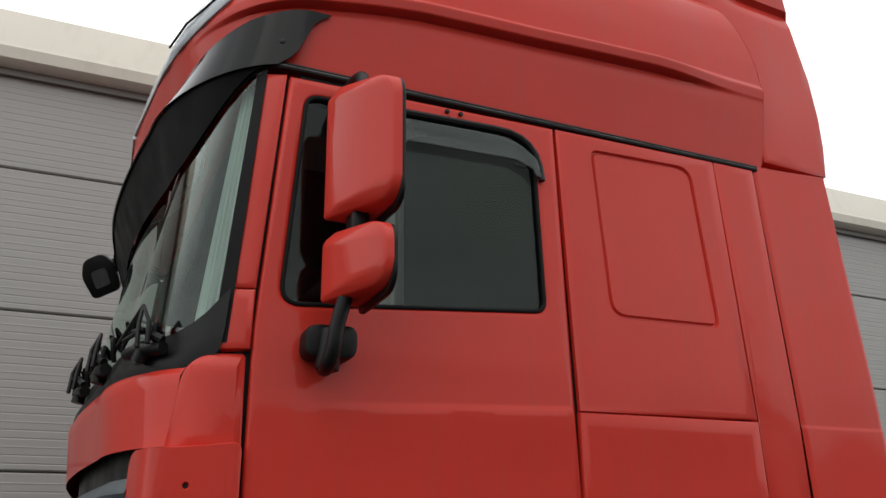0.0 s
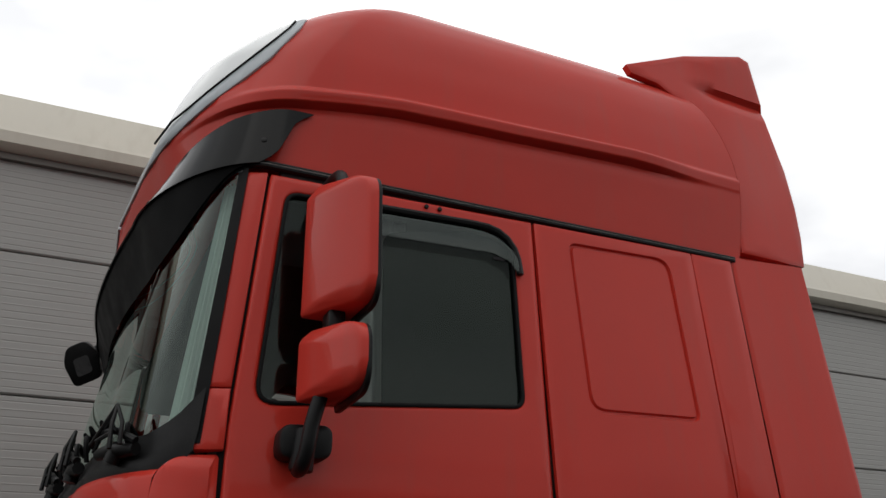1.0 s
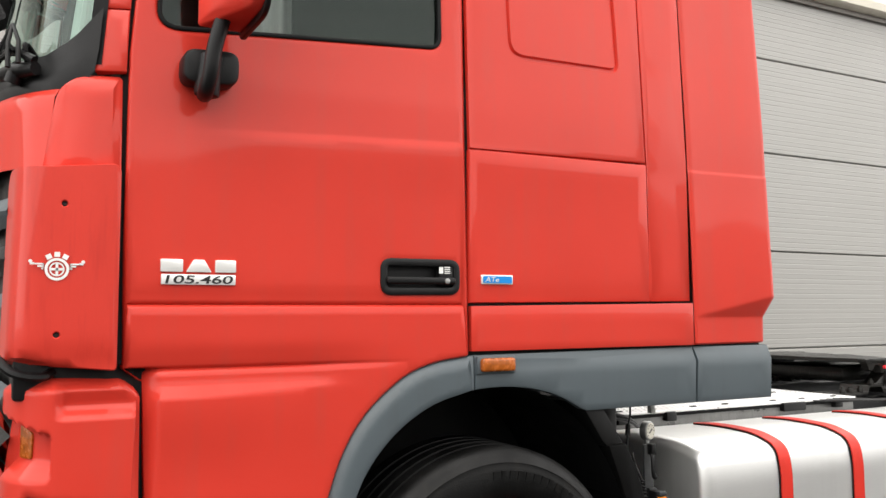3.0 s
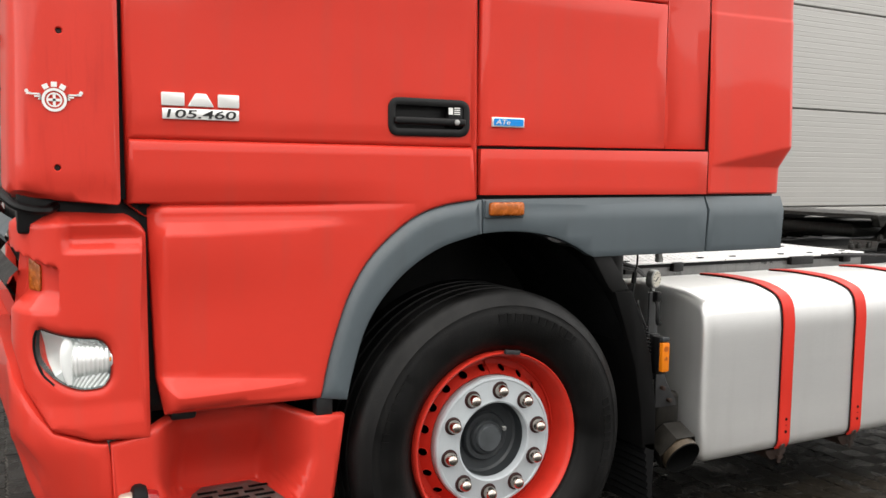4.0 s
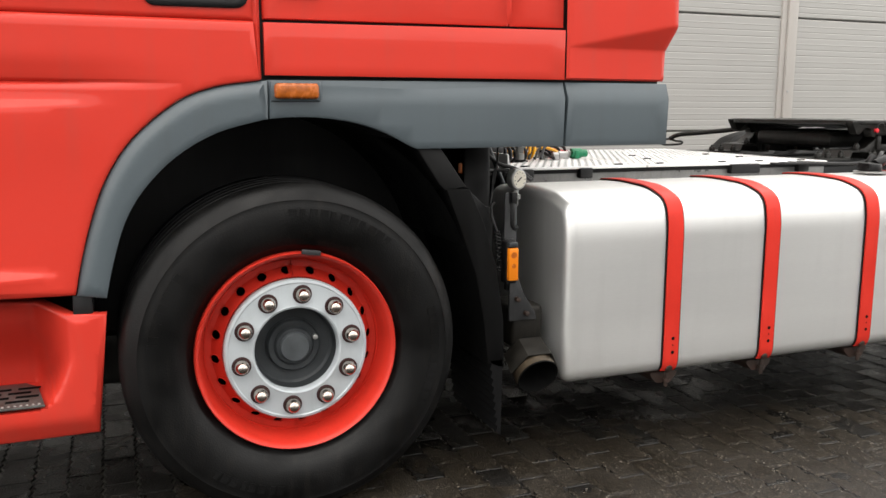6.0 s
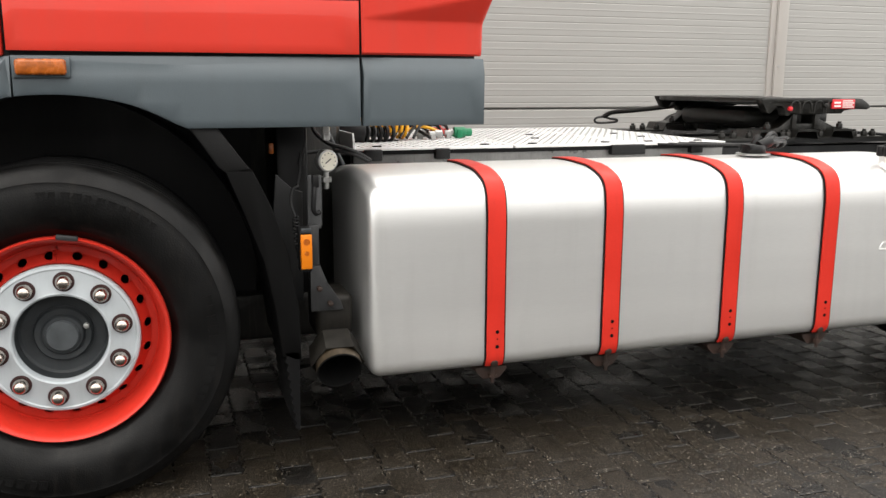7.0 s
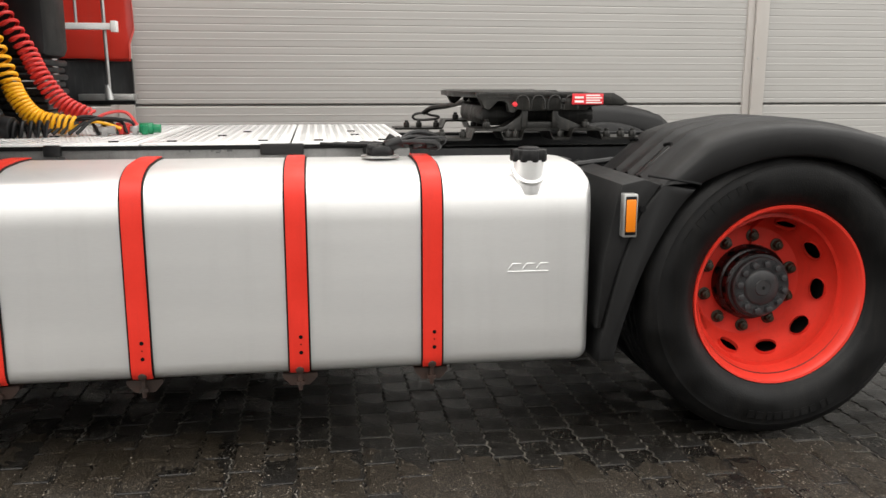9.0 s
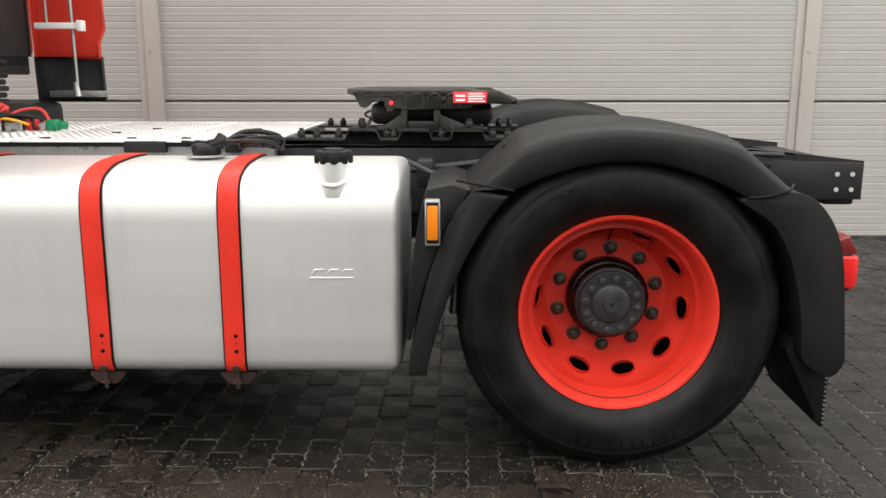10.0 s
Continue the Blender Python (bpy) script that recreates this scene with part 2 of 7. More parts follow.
PAVER = material("dark_wet_paver", (0.0040, 0.0037, 0.0034), 0.32, scale=5, fine=260, bump=1.0, spread=0.3, rough_spread=0.2, grime=0.35,
                 grime_colour=(0.012, 0.0105, 0.009), random_piece=0.12, bump_scale=160, grit=(0.04, 0.035, 0.029), gloss=0.30)
SILT = material("wet_silt", (0.0100, 0.0076, 0.0052), 0.5, scale=4, fine=220, bump=1.0, spread=0.3, rough_spread=0.2, grime=0.4,
                grime_colour=(0.013, 0.0095, 0.0065), bump_scale=150, grit=(0.10, 0.080, 0.056), gloss=0.28)
# joint sand, its colour lightened to stand in for wet shine
JOINT = material("sandy_joint_with_glint", (0.095, 0.09, 0.082), 0.4, scale=3, fine=150, bump=0.8, spread=0.3, dark=(0.016, 0.014, 0.012), grit=(0.30, 0.27, 0.22))


# ---- mesh tools ----


def thing(name, at, label, category, group="", kind=""):
    """An empty at a thing's base, under which its parts hang."""
    e = new(name)
    e.empty_display_size = 0.2
    e.location = at
    return tagged(e, label, category, group, kind)


def finish(bm, name, mat, angle=38):
    me = bpy.data.meshes.new(name)
    bm.normal_update()
    for f in bm.faces:
        f.smooth = True
    bm.to_mesh(me)
    bm.free()
    me.set_sharp_from_angle(angle=radians(angle))
    for one in mat if isinstance(mat, (list, tuple)) else (mat,):
        me.materials.append(one)
    return me


def part(name, bm, mat, parent, label="", angle=38):
    ob = new(name, finish(bm, name, mat, angle))
    ob.parent = parent
    if parent is not None and parent.type == "EMPTY":
        ob.matrix_parent_inverse = Matrix.Translation(parent.location).inverted()
    return tagged(ob, label)


def lay(name, mesh, parent, m, label=""):
    """One more piece on a shared mesh, at the pose m."""
    ob = new(name, mesh)
    ob.parent = parent
    if parent is not None and parent.type == "EMPTY":
        ob.matrix_parent_inverse = Matrix.Translation(parent.location).inverted()
    ob.matrix_basis = m
    return tagged(ob, label)


def box(bm, x0, x1, y0, y1, z0, z1, bevel=0.0, seg=2, turn=None):
    r = bmesh.ops.create_cube(bm, size=1)
    vs = r["verts"]
    m = Matrix.Translation(((x0 + x1) / 2, (y0 + y1) / 2, (z0 + z1) / 2))
    if turn is not None:
        m = m @ turn
    bmesh.ops.transform(bm, matrix=m @ Matrix.Diagonal((x1 - x0, y1 - y0, z1 - z0, 1)), verts=vs)
    if bevel:
        es = list({e for v in vs for e in v.link_edges})
        bmesh.ops.bevel(bm, geom=es, offset=bevel, segments=seg, profile=0.5, affect="EDGES", clamp_overlap=True)


def cyl(bm, p0, p1, r0, r1=None, seg=24, bevel=0.0):
    p0, p1 = Vector(p0), Vector(p1)
    d = p1 - p0
    r = bmesh.ops.create_cone(bm, cap_ends=True, segments=seg, radius1=r0, radius2=r0 if r1 is None else r1, depth=d.length)
    m = Matrix.Translation((p0 + p1) / 2) @ d.to_track_quat("Z", "Y").to_matrix().to_4x4()
    bmesh.ops.transform(bm, matrix=m, verts=r["verts"])
    if bevel:
        es = [e for e in {e for v in r["verts"] for e in v.link_edges} if len(e.link_faces) == 2 and e.calc_face_angle() > 1.0]
        bmesh.ops.bevel(bm, geom=es, offset=bevel, segments=2, profile=0.5, affect="EDGES", clamp_overlap=True)


def lathe(bm, profile, cx, cz, seg=72, cy=0.0, close=False):
    """A profile of (radius, y) turned round the axis along y through (cx, cz)."""
    rings = []
    for r, y in profile:
        if r < 1e-5:
            rings.append([bm.verts.new((cx, cy + y, cz))])
        else:
            rings.append([bm.verts.new((cx + r * math.sin(2 * math.pi * k / seg), cy + y, cz + r * math.cos(2 * math.pi * k / seg))) for k in range(seg)])
    pairs = list(zip(rings, rings[1:] + rings[:1])) if close else list(zip(rings, rings[1:]))
    for a, b in pairs:
        for k in range(seg):
            q = [a[k % len(a)], a[(k + 1) % len(a)], b[(k + 1) % len(b)], b[k % len(b)]]
            q = list(dict.fromkeys(q))
            if len(q) > 2:
                bm.faces.new(q)
    bmesh.ops.recalc_face_normals(bm, faces=bm.faces)


def smooth_line(pts, steps=8):
    """A Catmull-Rom line through the points."""
    p = [Vector(v) for v in pts]
    p = [2 * p[0] - p[1]] + p + [2 * p[-1] - p[-2]]
    out = []
    for i in range(1, len(p) - 2):
        for k in range(steps):
            t = k / steps
            out.append(0.5 * (2 * p[i] + (p[i + 1] - p[i - 1]) * t + (2 * p[i - 1] - 5 * p[i] + 4 * p[i + 1] - p[i + 2]) * t * t
                              + (3 * p[i] - p[i - 1] - 3 * p[i + 1] + p[i + 2]) * t ** 3))
    return out + [p[-2]]


def tube(bm, pts, r, seg=8, caps=True):
    pts = [Vector(p) for p in pts]
    rings, up = [], None
    for i, p in enumerate(pts):
        d = (pts[min(i + 1, len(pts) - 1)] - pts[max(i - 1, 0)]).normalized()
        if up is None:
            up = Vector((0, 0, 1)) if abs(d.z) < 0.9 else Vector((1, 0, 0))
        side = d.cross(up).normalized()
        up = side.cross(d).normalized()
        rr = r[i] if isinstance(r, (list, tuple)) else r
        rings.append([bm.verts.new(p + rr * (math.cos(2 * math.pi * k / seg) * side + math.sin(2 * math.pi * k / seg) * up)) for k in range(seg)])
    for a, b in zip(rings, rings[1:]):
        for k in range(seg):
            bm.faces.new((a[k], b[k], b[(k + 1) % seg], a[(k + 1) % seg]))
    if caps:
        bm.faces.new(rings[0])
        bm.faces.new(list(reversed(rings[-1])))
    bmesh.ops.recalc_face_normals(bm, faces=bm.faces)


def coil(bm, pts, turns, r, wire):
    """A spring hose wound along a curve."""
    line = smooth_line(pts, 30)
    n, out = turns * 14, []
    for i in range(n + 1):
        f = i / n * (len(line) - 1)
        k = min(int(f), len(line) - 2)
        p = line[k].lerp(line[k + 1], f - k)
        d = (line[k + 1] - line[k]).normalized()
        side = d.cross(Vector((0, 1, 0))).normalized()
        up = side.cross(d)
        a = 2 * math.pi * i / 14
        out.append(p + r * (math.cos(a) * side + math.sin(a) * up))
    tube(bm, out, wire, 6)


def prism(bm, outline, y0, y1, bevel=0.0, axis="y", seg=2):
    """An outline of (x, z) drawn out from y0 to y1 (or of (y, z) along x)."""
    def at(a, b, s):
        return (a, s, b) if axis == "y" else ((s, a, b) if axis == "x" else (a, b, s))
    lo = [bm.verts.new(at(a, b, y0)) for a, b in outline]
    hi = [bm.verts.new(at(a, b, y1)) for a, b in outline]
    fs = [bm.faces.new(lo), bm.faces.new(list(reversed(hi)))]
    n = len(lo)
    for k in range(n):
        fs.append(bm.faces.new((lo[k], hi[k], hi[(k + 1) % n], lo[(k + 1) % n])))
    bmesh.ops.recalc_face_normals(bm, faces=bm.faces)
    if bevel:
        es = list(fs[0].edges) + list(fs[1].edges)
        bmesh.ops.bevel(bm, geom=es, offset=bevel, segments=seg, profile=0.5, affect="EDGES", clamp_overlap=True)


def rounded(points, radius, steps=5):
    """A polygon with rounded corners; radius may be a list, one for each corner."""
    out, n = [], len(points)
    for i in range(n):
        r = radius[i] if isinstance(radius, (list, tuple)) else radius
        p, a, b = Vector(points[i]), Vector(points[i - 1]), Vector(points[(i + 1) % n])
        if r <= 0:
            out.append(tuple(p))
            continue
        da, db = (a - p), (b - p)
        r = min(r, da.length * 0.49, db.length * 0.49)
        s, e = p + da.normalized() * r, p + db.normalized() * r
        for k in range(steps + 1):
            t = k / steps
            out.append(tuple((1 - t) ** 2 * s + 2 * t * (1 - t) * p + t * t * e))
    return out


def inside(poly, x, y):
    hit, n = False, len(poly)
    for i in range(n):
        (x0, y0), (x1, y1) = poly[i], poly[i - 1]
        if (y0 > y) != (y1 > y) and x < (x1 - x0) * (y - y0) / (y1 - y0) + x0:
            hit = not hit
    return hit


def shrink(poly, d):
    """The polygon moved inward by d."""
    n = len(poly)
    area = sum(poly[i - 1][0] * poly[i][1] - poly[i][0] * poly[i - 1][1] for i in range(n))
    sgn, out = (1 if area > 0 else -1), []
    for i in range(n):
        p, a, b = Vector(poly[i]), Vector(poly[i - 1]), Vector(poly[(i + 1) % n])
        u, v = (p - a).normalized(), (b - p).normalized()
        n0, n1 = Vector((-u.y, u.x)) * sgn, Vector((-v.y, v.x)) * sgn
        m = n0 + n1
        m = m / max(0.4, m.dot(n0)) if m.length > 1e-6 else n0
        out.append(tuple(p + m * d))
    return out


def skin(bm, outline, surface, holes=(), lines=(), cell=0.06, edge=0.006, depth=0.02, drop=0.5, mirror=False, back=None):
    """A panel: the outline in (u, v), less its holes, laid on surface(u, v), with rolled edges and a returned rim.
    lines: creases that the mesh must follow; back: the x to which the rim runs straight back."""
    from mathutils.geometry import delaunay_2d_cdt
    loops = [outline] + list(holes)
    vs, es, rim = [], [], []
    for i, loop in enumerate(loops):
        for k, ring in enumerate((loop, shrink(loop, edge if i == 0 else -edge))):
            s = len(vs)
            vs += [Vector(p) for p in ring]
            es += [(s + j, s + (j + 1) % len(ring)) for j in range(len(ring))]
    for line in lines:
        s, fine = len(vs), [Vector(line[0])]
        for a, b in zip(line, line[1:]):
            n = max(1, round((Vector(b) - Vector(a)).length / cell))
            fine += [Vector(a).lerp(Vector(b), j / n) for j in range(1, n + 1)]
        vs += fine
        es += [(s + j, s + j + 1) for j in range(len(fine) - 1)]
    us, ws = [p[0] for p in outline], [p[1] for p in outline]
    inner = shrink(outline, edge * 2.2)
    grown = [shrink(h, -edge * 2.2) for h in holes]
    u = min(us) + cell / 2
    while u < max(us):
        w = min(ws) + cell / 2
        while w < max(ws):
            if inside(inner, u, w) and not any(inside(h, u, w) for h in grown) and not any(line_distance(l, u, w) < 0.45 * cell for l in lines):
                vs.append(Vector((u, w)))
            w += cell
        u += cell
    pts, _, faces, *_ = delaunay_2d_cdt(vs, es, [], 0, 1e-5)
    keep = []
    for f in faces:
        cx, cy = sum(pts[i].x for i in f) / len(f), sum(pts[i].y for i in f) / len(f)
        if inside(outline, cx, cy) and not any(inside(h, cx, cy) for h in holes):
            keep.append(f)
    e = 1e-3
    place, normal = {}, {}
    for i in {i for f in keep for i in f}:
        u, w = pts[i]
        p = Vector(surface(u, w))
        n = (Vector(surface(u + e, w)) - Vector(surface(u - e, w))).cross(Vector(surface(u, w + e)) - Vector(surface(u, w - e)))
        place[i], normal[i] = p, n.normalized() if n.length > 1e-12 else Vector((0, -1, 0))
    count = {}
    for f in keep:
        for a, b in zip(f, f[1:] + f[:1]):
            count[(a, b)] = 1
    border = [(a, b) for a, b in count if (b, a) not in count]
    on_rim = {i for ab in border for i in ab}
    made = []
    for flip in {False: (False,), True: (False, True), "far": (True,)}[mirror]:
        def put(p):
            return bm.verts.new((p.x, 2 * YC - p.y, p.z) if flip else p)
        top = {i: put(place[i] - normal[i] * (edge * drop if i in on_rim else 0)) for i in place}
        low = {i: put(Vector((back, place[i].y, place[i].z)) if back is not None else place[i] - normal[i] * (edge * drop + depth)) for i in on_rim}
        for f in keep:
            q = [top[i] for i in f]
            made.append(bm.faces.new(q[::-1] if flip else q))
        for a, b in border:
            q = [top[b], top[a], low[a], low[b]]
            made.append(bm.faces.new(q[::-1] if flip else q))
    return made


def pair(name, outline, surface, mat, parent, label="", angle=38, **kw):
    """The same panel on the near and on the far side; returns the near one."""
    made = []
    for side in (False, "far"):
        b = bmesh.new()
        skin(b, outline, surface, mirror=side, **kw)
        made.append(part(name, b, mat, parent, label, angle))
    return made[0]


def tidy_normals(bm, outward):
    """Turns each face so that it looks away from the point given."""
    bm.normal_update()
    for f in bm.faces:
        if f.normal.dot(f.calc_center_median() - Vector(outward)) < 0:
            f.normal_flip()


def lettering(name, text, size, m, mat, parent, depth=0.002, shear=0.0, width=None, bold=0.0):
    """Raised letters in the built-in font, turned into a mesh."""
    cu = bpy.data.curves.new(name, "FONT")
    cu.body, cu.size, cu.extrude, cu.shear, cu.offset = text, size, depth, shear, bold
    cu.align_x = "LEFT"
    tmp = bpy.data.objects.new(name, cu)
    scene.collection.objects.link(tmp)
    bpy.context.view_layer.update()
    me = bpy.data.meshes.new_from_object(tmp.evaluated_get(bpy.context.evaluated_depsgraph_get()))
    bpy.data.objects.remove(tmp)
    if width:
        xs = [v.co.x for v in me.vertices]
        me.transform(Matrix.Diagonal((width / (max(xs) - min(xs)), 1, 1, 1)) @ Matrix.Translation((-min(xs), 0, 0)))
    me.transform(m)
    me.materials.clear()
    me.materials.append(mat)
    ob = new(name, me)
    ob.parent = parent
    if parent.type == "EMPTY":
        ob.matrix_parent_inverse = Matrix.Translation(parent.location).inverted()
    return ob


SIDE = Matrix(((1, 0, 0, 0), (0, 0, -1, 0), (0, 1, 0, 0), (0, 0, 0, 1)))  # letters' plane to the truck's near side

YC = 1.22  # the truck's centre line


def table(rows):
    def at(z):
        if z <= rows[0][0]:
            return rows[0][1:]
        for lo, hi in zip(rows, rows[1:]):
            if z <= hi[0]:
                t = (z - lo[0]) / (hi[0] - lo[0])
                return tuple(a + (b - a) * t for a, b in zip(lo[1:], hi[1:]))
        return rows[-1][1:]
    return at


def line_distance(line, u, z):
    best = 9.0
    for (x0, z0), (x1, z1) in zip(line, line[1:]):
        dx, dz = x1 - x0, z1 - z0
        t = min(1.0, max(0.0, ((u - x0) * dx + (z - z0) * dz) / (dx * dx + dz * dz)))
        best = min(best, math.hypot(u - x0 - t * dx, z - z0 - t * dz))
    return best


def ramp(a, b, x):
    return min(1.0, max(0.0, (x - a) / (b - a)))


def smooth(a, b, x):
    t = min(1.0, max(0.0, (x - a) / (b - a)))
    return t * t * (3 - 2 * t)


# height: side, front, where the corner begins, corner's width
CAB = table([(0.28, 0.05, -1.24, -1.05, 0.3), (0.45, 0.01, -1.33, -1.12, 0.3), (0.65, 0.0, -1.38, -1.2, 0.2), (1.25, 0.0, -1.38, -1.24, 0.2),
             (1.75, 0.0, -1.44, -1.2, 0.4), (1.98, 0.0, -1.46, -1.15, 0.5), (2.05, 0.0, -1.41, -1.09, 0.5), (2.95, 0.035, -1.26, -1.045, 0.5)])
ROOF = table([(2.95, 0.045, -1.30, -0.98, 0.5), (3.17, 0.030, -1.35, -0.96, 0.5), (3.205, 0.008, -1.345, -0.95, 0.5), (3.23, 0.002, -1.34, -0.945, 0.5),
              (3.45, 0.012, -1.25, -0.87, 0.5), (3.6, 0.03, -1.13, -0.78, 0.5), (3.7, 0.055, -1.02, -0.68, 0.5), (3.78, 0.095, -0.90, -0.58, 0.5),
              (3.84, 0.15, -0.78, -0.45, 0.5), (3.88, 0.22, -0.65, -0.3, 0.5), (3.92, 0.36, -0.45, -0.1, 0.45), (3.945, 0.6, -0.2, 0.1, 0.3), (3.955, 1.1, 0.2, 0.4, 0.1)])

ROOF_REAR = table([(2.95, 0.915), (3.04, 0.930), (3.2, 0.946), (3.4, 0.944), (3.53, 0.918), (3.65, 0.876), (3.74, 0.825), (3.80, 0.76), (3.84, 0.68), (3.90, 0.58), (3.955, 0.47)])


def cab(u, z, out=0.0):
    ys, xf, u0, b = CAB(z)
    if u >= u0:
        return Vector((u, ys - out, z))
    a = u0 - xf
    length = 0.6 * a + 0.95 * b
    s = (u0 - u) / length
    th = min(1.0, s) * math.pi / 2
    p = Vector((u0 - (a + out) * math.sin(th), ys - out + (b + out) * (1 - math.cos(th)), z))
    if s > 1:
        p.y += (s - 1) * length
        p.x -= 0.03 * smooth(1, 3, s)
    return p


CREASE = table([(0.0, 3.193), (0.09, 3.222), (0.17, 3.240), (0.29, 3.249), (0.41, 3.255), (0.54, 3.266), (0.70, 3.277), (0.88, 3.272), (1.0, 3.267)])


def roof_crease(q):
    """The height of the fold along the roof's side."""
    return CREASE(q)[0] if q > 0 else 3.193 + 0.09 * q


def around(q, z, tab, rear=0.95, out=0.0):
    """q from 1 (the cab's rear) by 0 (the corner's start) and -1 (the front) to -2 (the middle of the front)."""
    ys, xf, u0, b = tab(z)
    if tab is ROOF:
        zc = roof_crease(q)
        w = (1 - 0.93 * smooth(0.72, 0.93, q)) * smooth(-0.75, -0.2, q)
        low = 0.058 - 0.036 * max(0.0, z - 2.95) / 0.25
        lip = low - 0.026 * w - 0.004 * w * smooth(0.006, 0.05, z - zc)
        high = tab(z)[0] + 0.006 * (1 - w)
        if z < zc:
            ys = low + 0.008 * w * smooth(zc - 0.05, zc, z)
        elif z < zc + 0.012:
            ys = low + (lip - low) * (z - zc) / 0.012
        else:
            k = smooth(0.045, 0.075, z - zc)
            ys = lip * (1 - k) + (max(high, lip) if z < zc + 0.3 else high) * k
    if q >= 0:
        if tab is ROOF:
            rear = ROOF_REAR(z)[0]
        return Vector((u0 + q * (rear - u0), ys - out, z))
    th = min(1.0, -q) * math.pi / 2
    p = Vector((u0 - (u0 - xf + out) * math.sin(th), ys - out + (b + out) * (1 - math.cos(th)), z))
    if q < -1:
        y0 = ys + b
        p.y = y0 + (YC - y0) * (-q - 1)
        p.x -= 0.05 * math.sin((-q - 1) * math.pi / 2)
    return p


def sheet(bm, surface, us, vs, mirror=False, depth=0.0):
    """A grid laid on surface(u, v)."""
    for flip in {False: (False,), True: (False, True), "far": (True,)}[mirror]:
        rows = []
        for v in vs:
            row = []
            for u in us:
                p = Vector(surface(u, v))
                row.append(bm.verts.new((p.x, 2 * YC - p.y, p.z) if flip else p))
            rows.append(row)
        for a, b in zip(rows, rows[1:]):
            for k in range(len(us) - 1):
                q = [a[k], a[k + 1], b[k + 1], b[k]]
                bm.faces.new(q[::-1] if flip else q)
    bmesh.ops.remove_doubles(bm, verts=bm.verts, dist=1e-4)
    if depth:
        r = bmesh.ops.solidify(bm, geom=list(bm.faces), thickness=depth)


def steps(a, b, n):
    return [a + (b - a) * k / n for k in range(n + 1)]


# ---- the setting: yard and hall ----
WALL_Y = 4.82
SEAMS = [-0.19, 0.975, 2.14, 3.335, 4.5, 5.33]


def ground_z(y, x=0.0):
    return -0.15 * min(1.0, max(0.0, (y - 0.7) / 4.1)) - 0.006 * min(8.0, max(-3.0, x))


bm = bmesh.new()
ys_g = [-1500, -200, -40, -6.0, -3, 0.7, 1.5, 2.5, 3.5, 4.8, 40, 300, 1500]
xs_g = [-1500, -300, -60, -8.0, -3, 0, 8, 12.95, 60, 300, 1500]
rows_g = [[bm.verts.new((x, y, ground_z(y, x) - 0.0045)) for x in xs_g] for y in ys_g]
for a, b in zip(rows_g, rows_g[1:]):
    for k in range(len(xs_g) - 1):
        bm.faces.new((a[k], a[k + 1], b[k + 1], b[k]))
ground = new("ground", finish(bm, "ground", JOINT))
ground.data.materials.append(material("wet_yard", (0.045, 0.042, 0.038), 0.5, scale=0.8, fine=60, spread=0.3, bump=0.4, grime=0.4, grime_colour=(0.02, 0.018, 0.016)))
for p in ground.data.polygons:
    if not (-8.1 < p.center.x < 13.1 and -6.1 < p.center.y < 5.0):
        p.material_index = 1
tagged(ground, "dark wet block-paved yard, its sandy joints lightened for a wet glint", "ground", kind="structure")

bm = bmesh.new()
box(bm, -30, 42, WALL_Y + 0.06, WALL_Y + 18, -0.6, 5.6)
hall = new("wall_hall", finish(bm, "wall_hall", PANEL))
tagged(hall, "large grey metal-clad industrial hall behind the truck", "building", kind="structure")


def wall_panel_mesh(length, height):
    """A clad panel with fine lengthwise ribs and a chamfered joint along its top and bottom."""
    b = bmesh.new()
    prof = [(0.05, 0.0), (0.012, 0.004), (0.0, 0.014)]
    z, k = 0.045, 0
    while z < height - 0.05:
        if k % 3 == 2:
            prof += [(0.0, z), (-0.0016, z + 0.003), (-0.0016, z + 0.009), (0.0, z + 0.012)]
        else:
            prof += [(0.0, z), (0.0022, z + 0.004), (0.0022, z + 0.009), (0.0, z + 0.013)]
        z += 0.0605
        k += 1
    prof += [(0.0, height - 0.014), (0.012, height - 0.004), (0.05, height)]
    lo = [b.verts.new((0, y, zz)) for y, zz in prof]
    hi = [b.verts.new((length, y, zz)) for y, zz in prof]
    for i in range(len(prof) - 1):
        b.faces.new((lo[i], hi[i], hi[i + 1], lo[i + 1]))
    tidy_normals(b, (length / 2, 50, height / 2))
    return finish(b, "wall_panel", PANEL, 25)


COLUMNS = [6.205 + 5.51 * k for k in range(-6, 6)]
panel_mesh = {}
for i, c in enumerate(COLUMNS[:-1]):
    for z0, z1 in zip(SEAMS, SEAMS[1:]):
        key = round(z1 - z0, 3)
        if key not in panel_mesh:
            panel_mesh[key] = wall_panel_mesh(5.51, z1 - z0 - 0.006)
        lay("wall_panel", panel_mesh[key], hall, pose(c, WALL_Y, z0 + 0.003))
for c in COLUMNS:
    bm = bmesh.new()
    box(bm, c - 0.095, c - 0.03, WALL_Y - 0.02, WALL_Y + 0.05, -0.16, 5.3, 0.004)
    box(bm, c - 0.027, c + 0.095, WALL_Y - 0.045, WALL_Y + 0.05, -0.16, 5.3, 0.006)
    strip = part("cover_strip", bm, COLUMN, hall, "pale folded metal cover strip")
    for zb in (0.3, 1.384, 2.5, 3.7):
        b = bmesh.new()
        cyl(b, (c + 0.012, WALL_Y - 0.043, zb), (c + 0.012, WALL_Y - 0.053, zb), 0.012, seg=6)
        part("screw", b, STEEL, strip)
bm = bmesh.new()
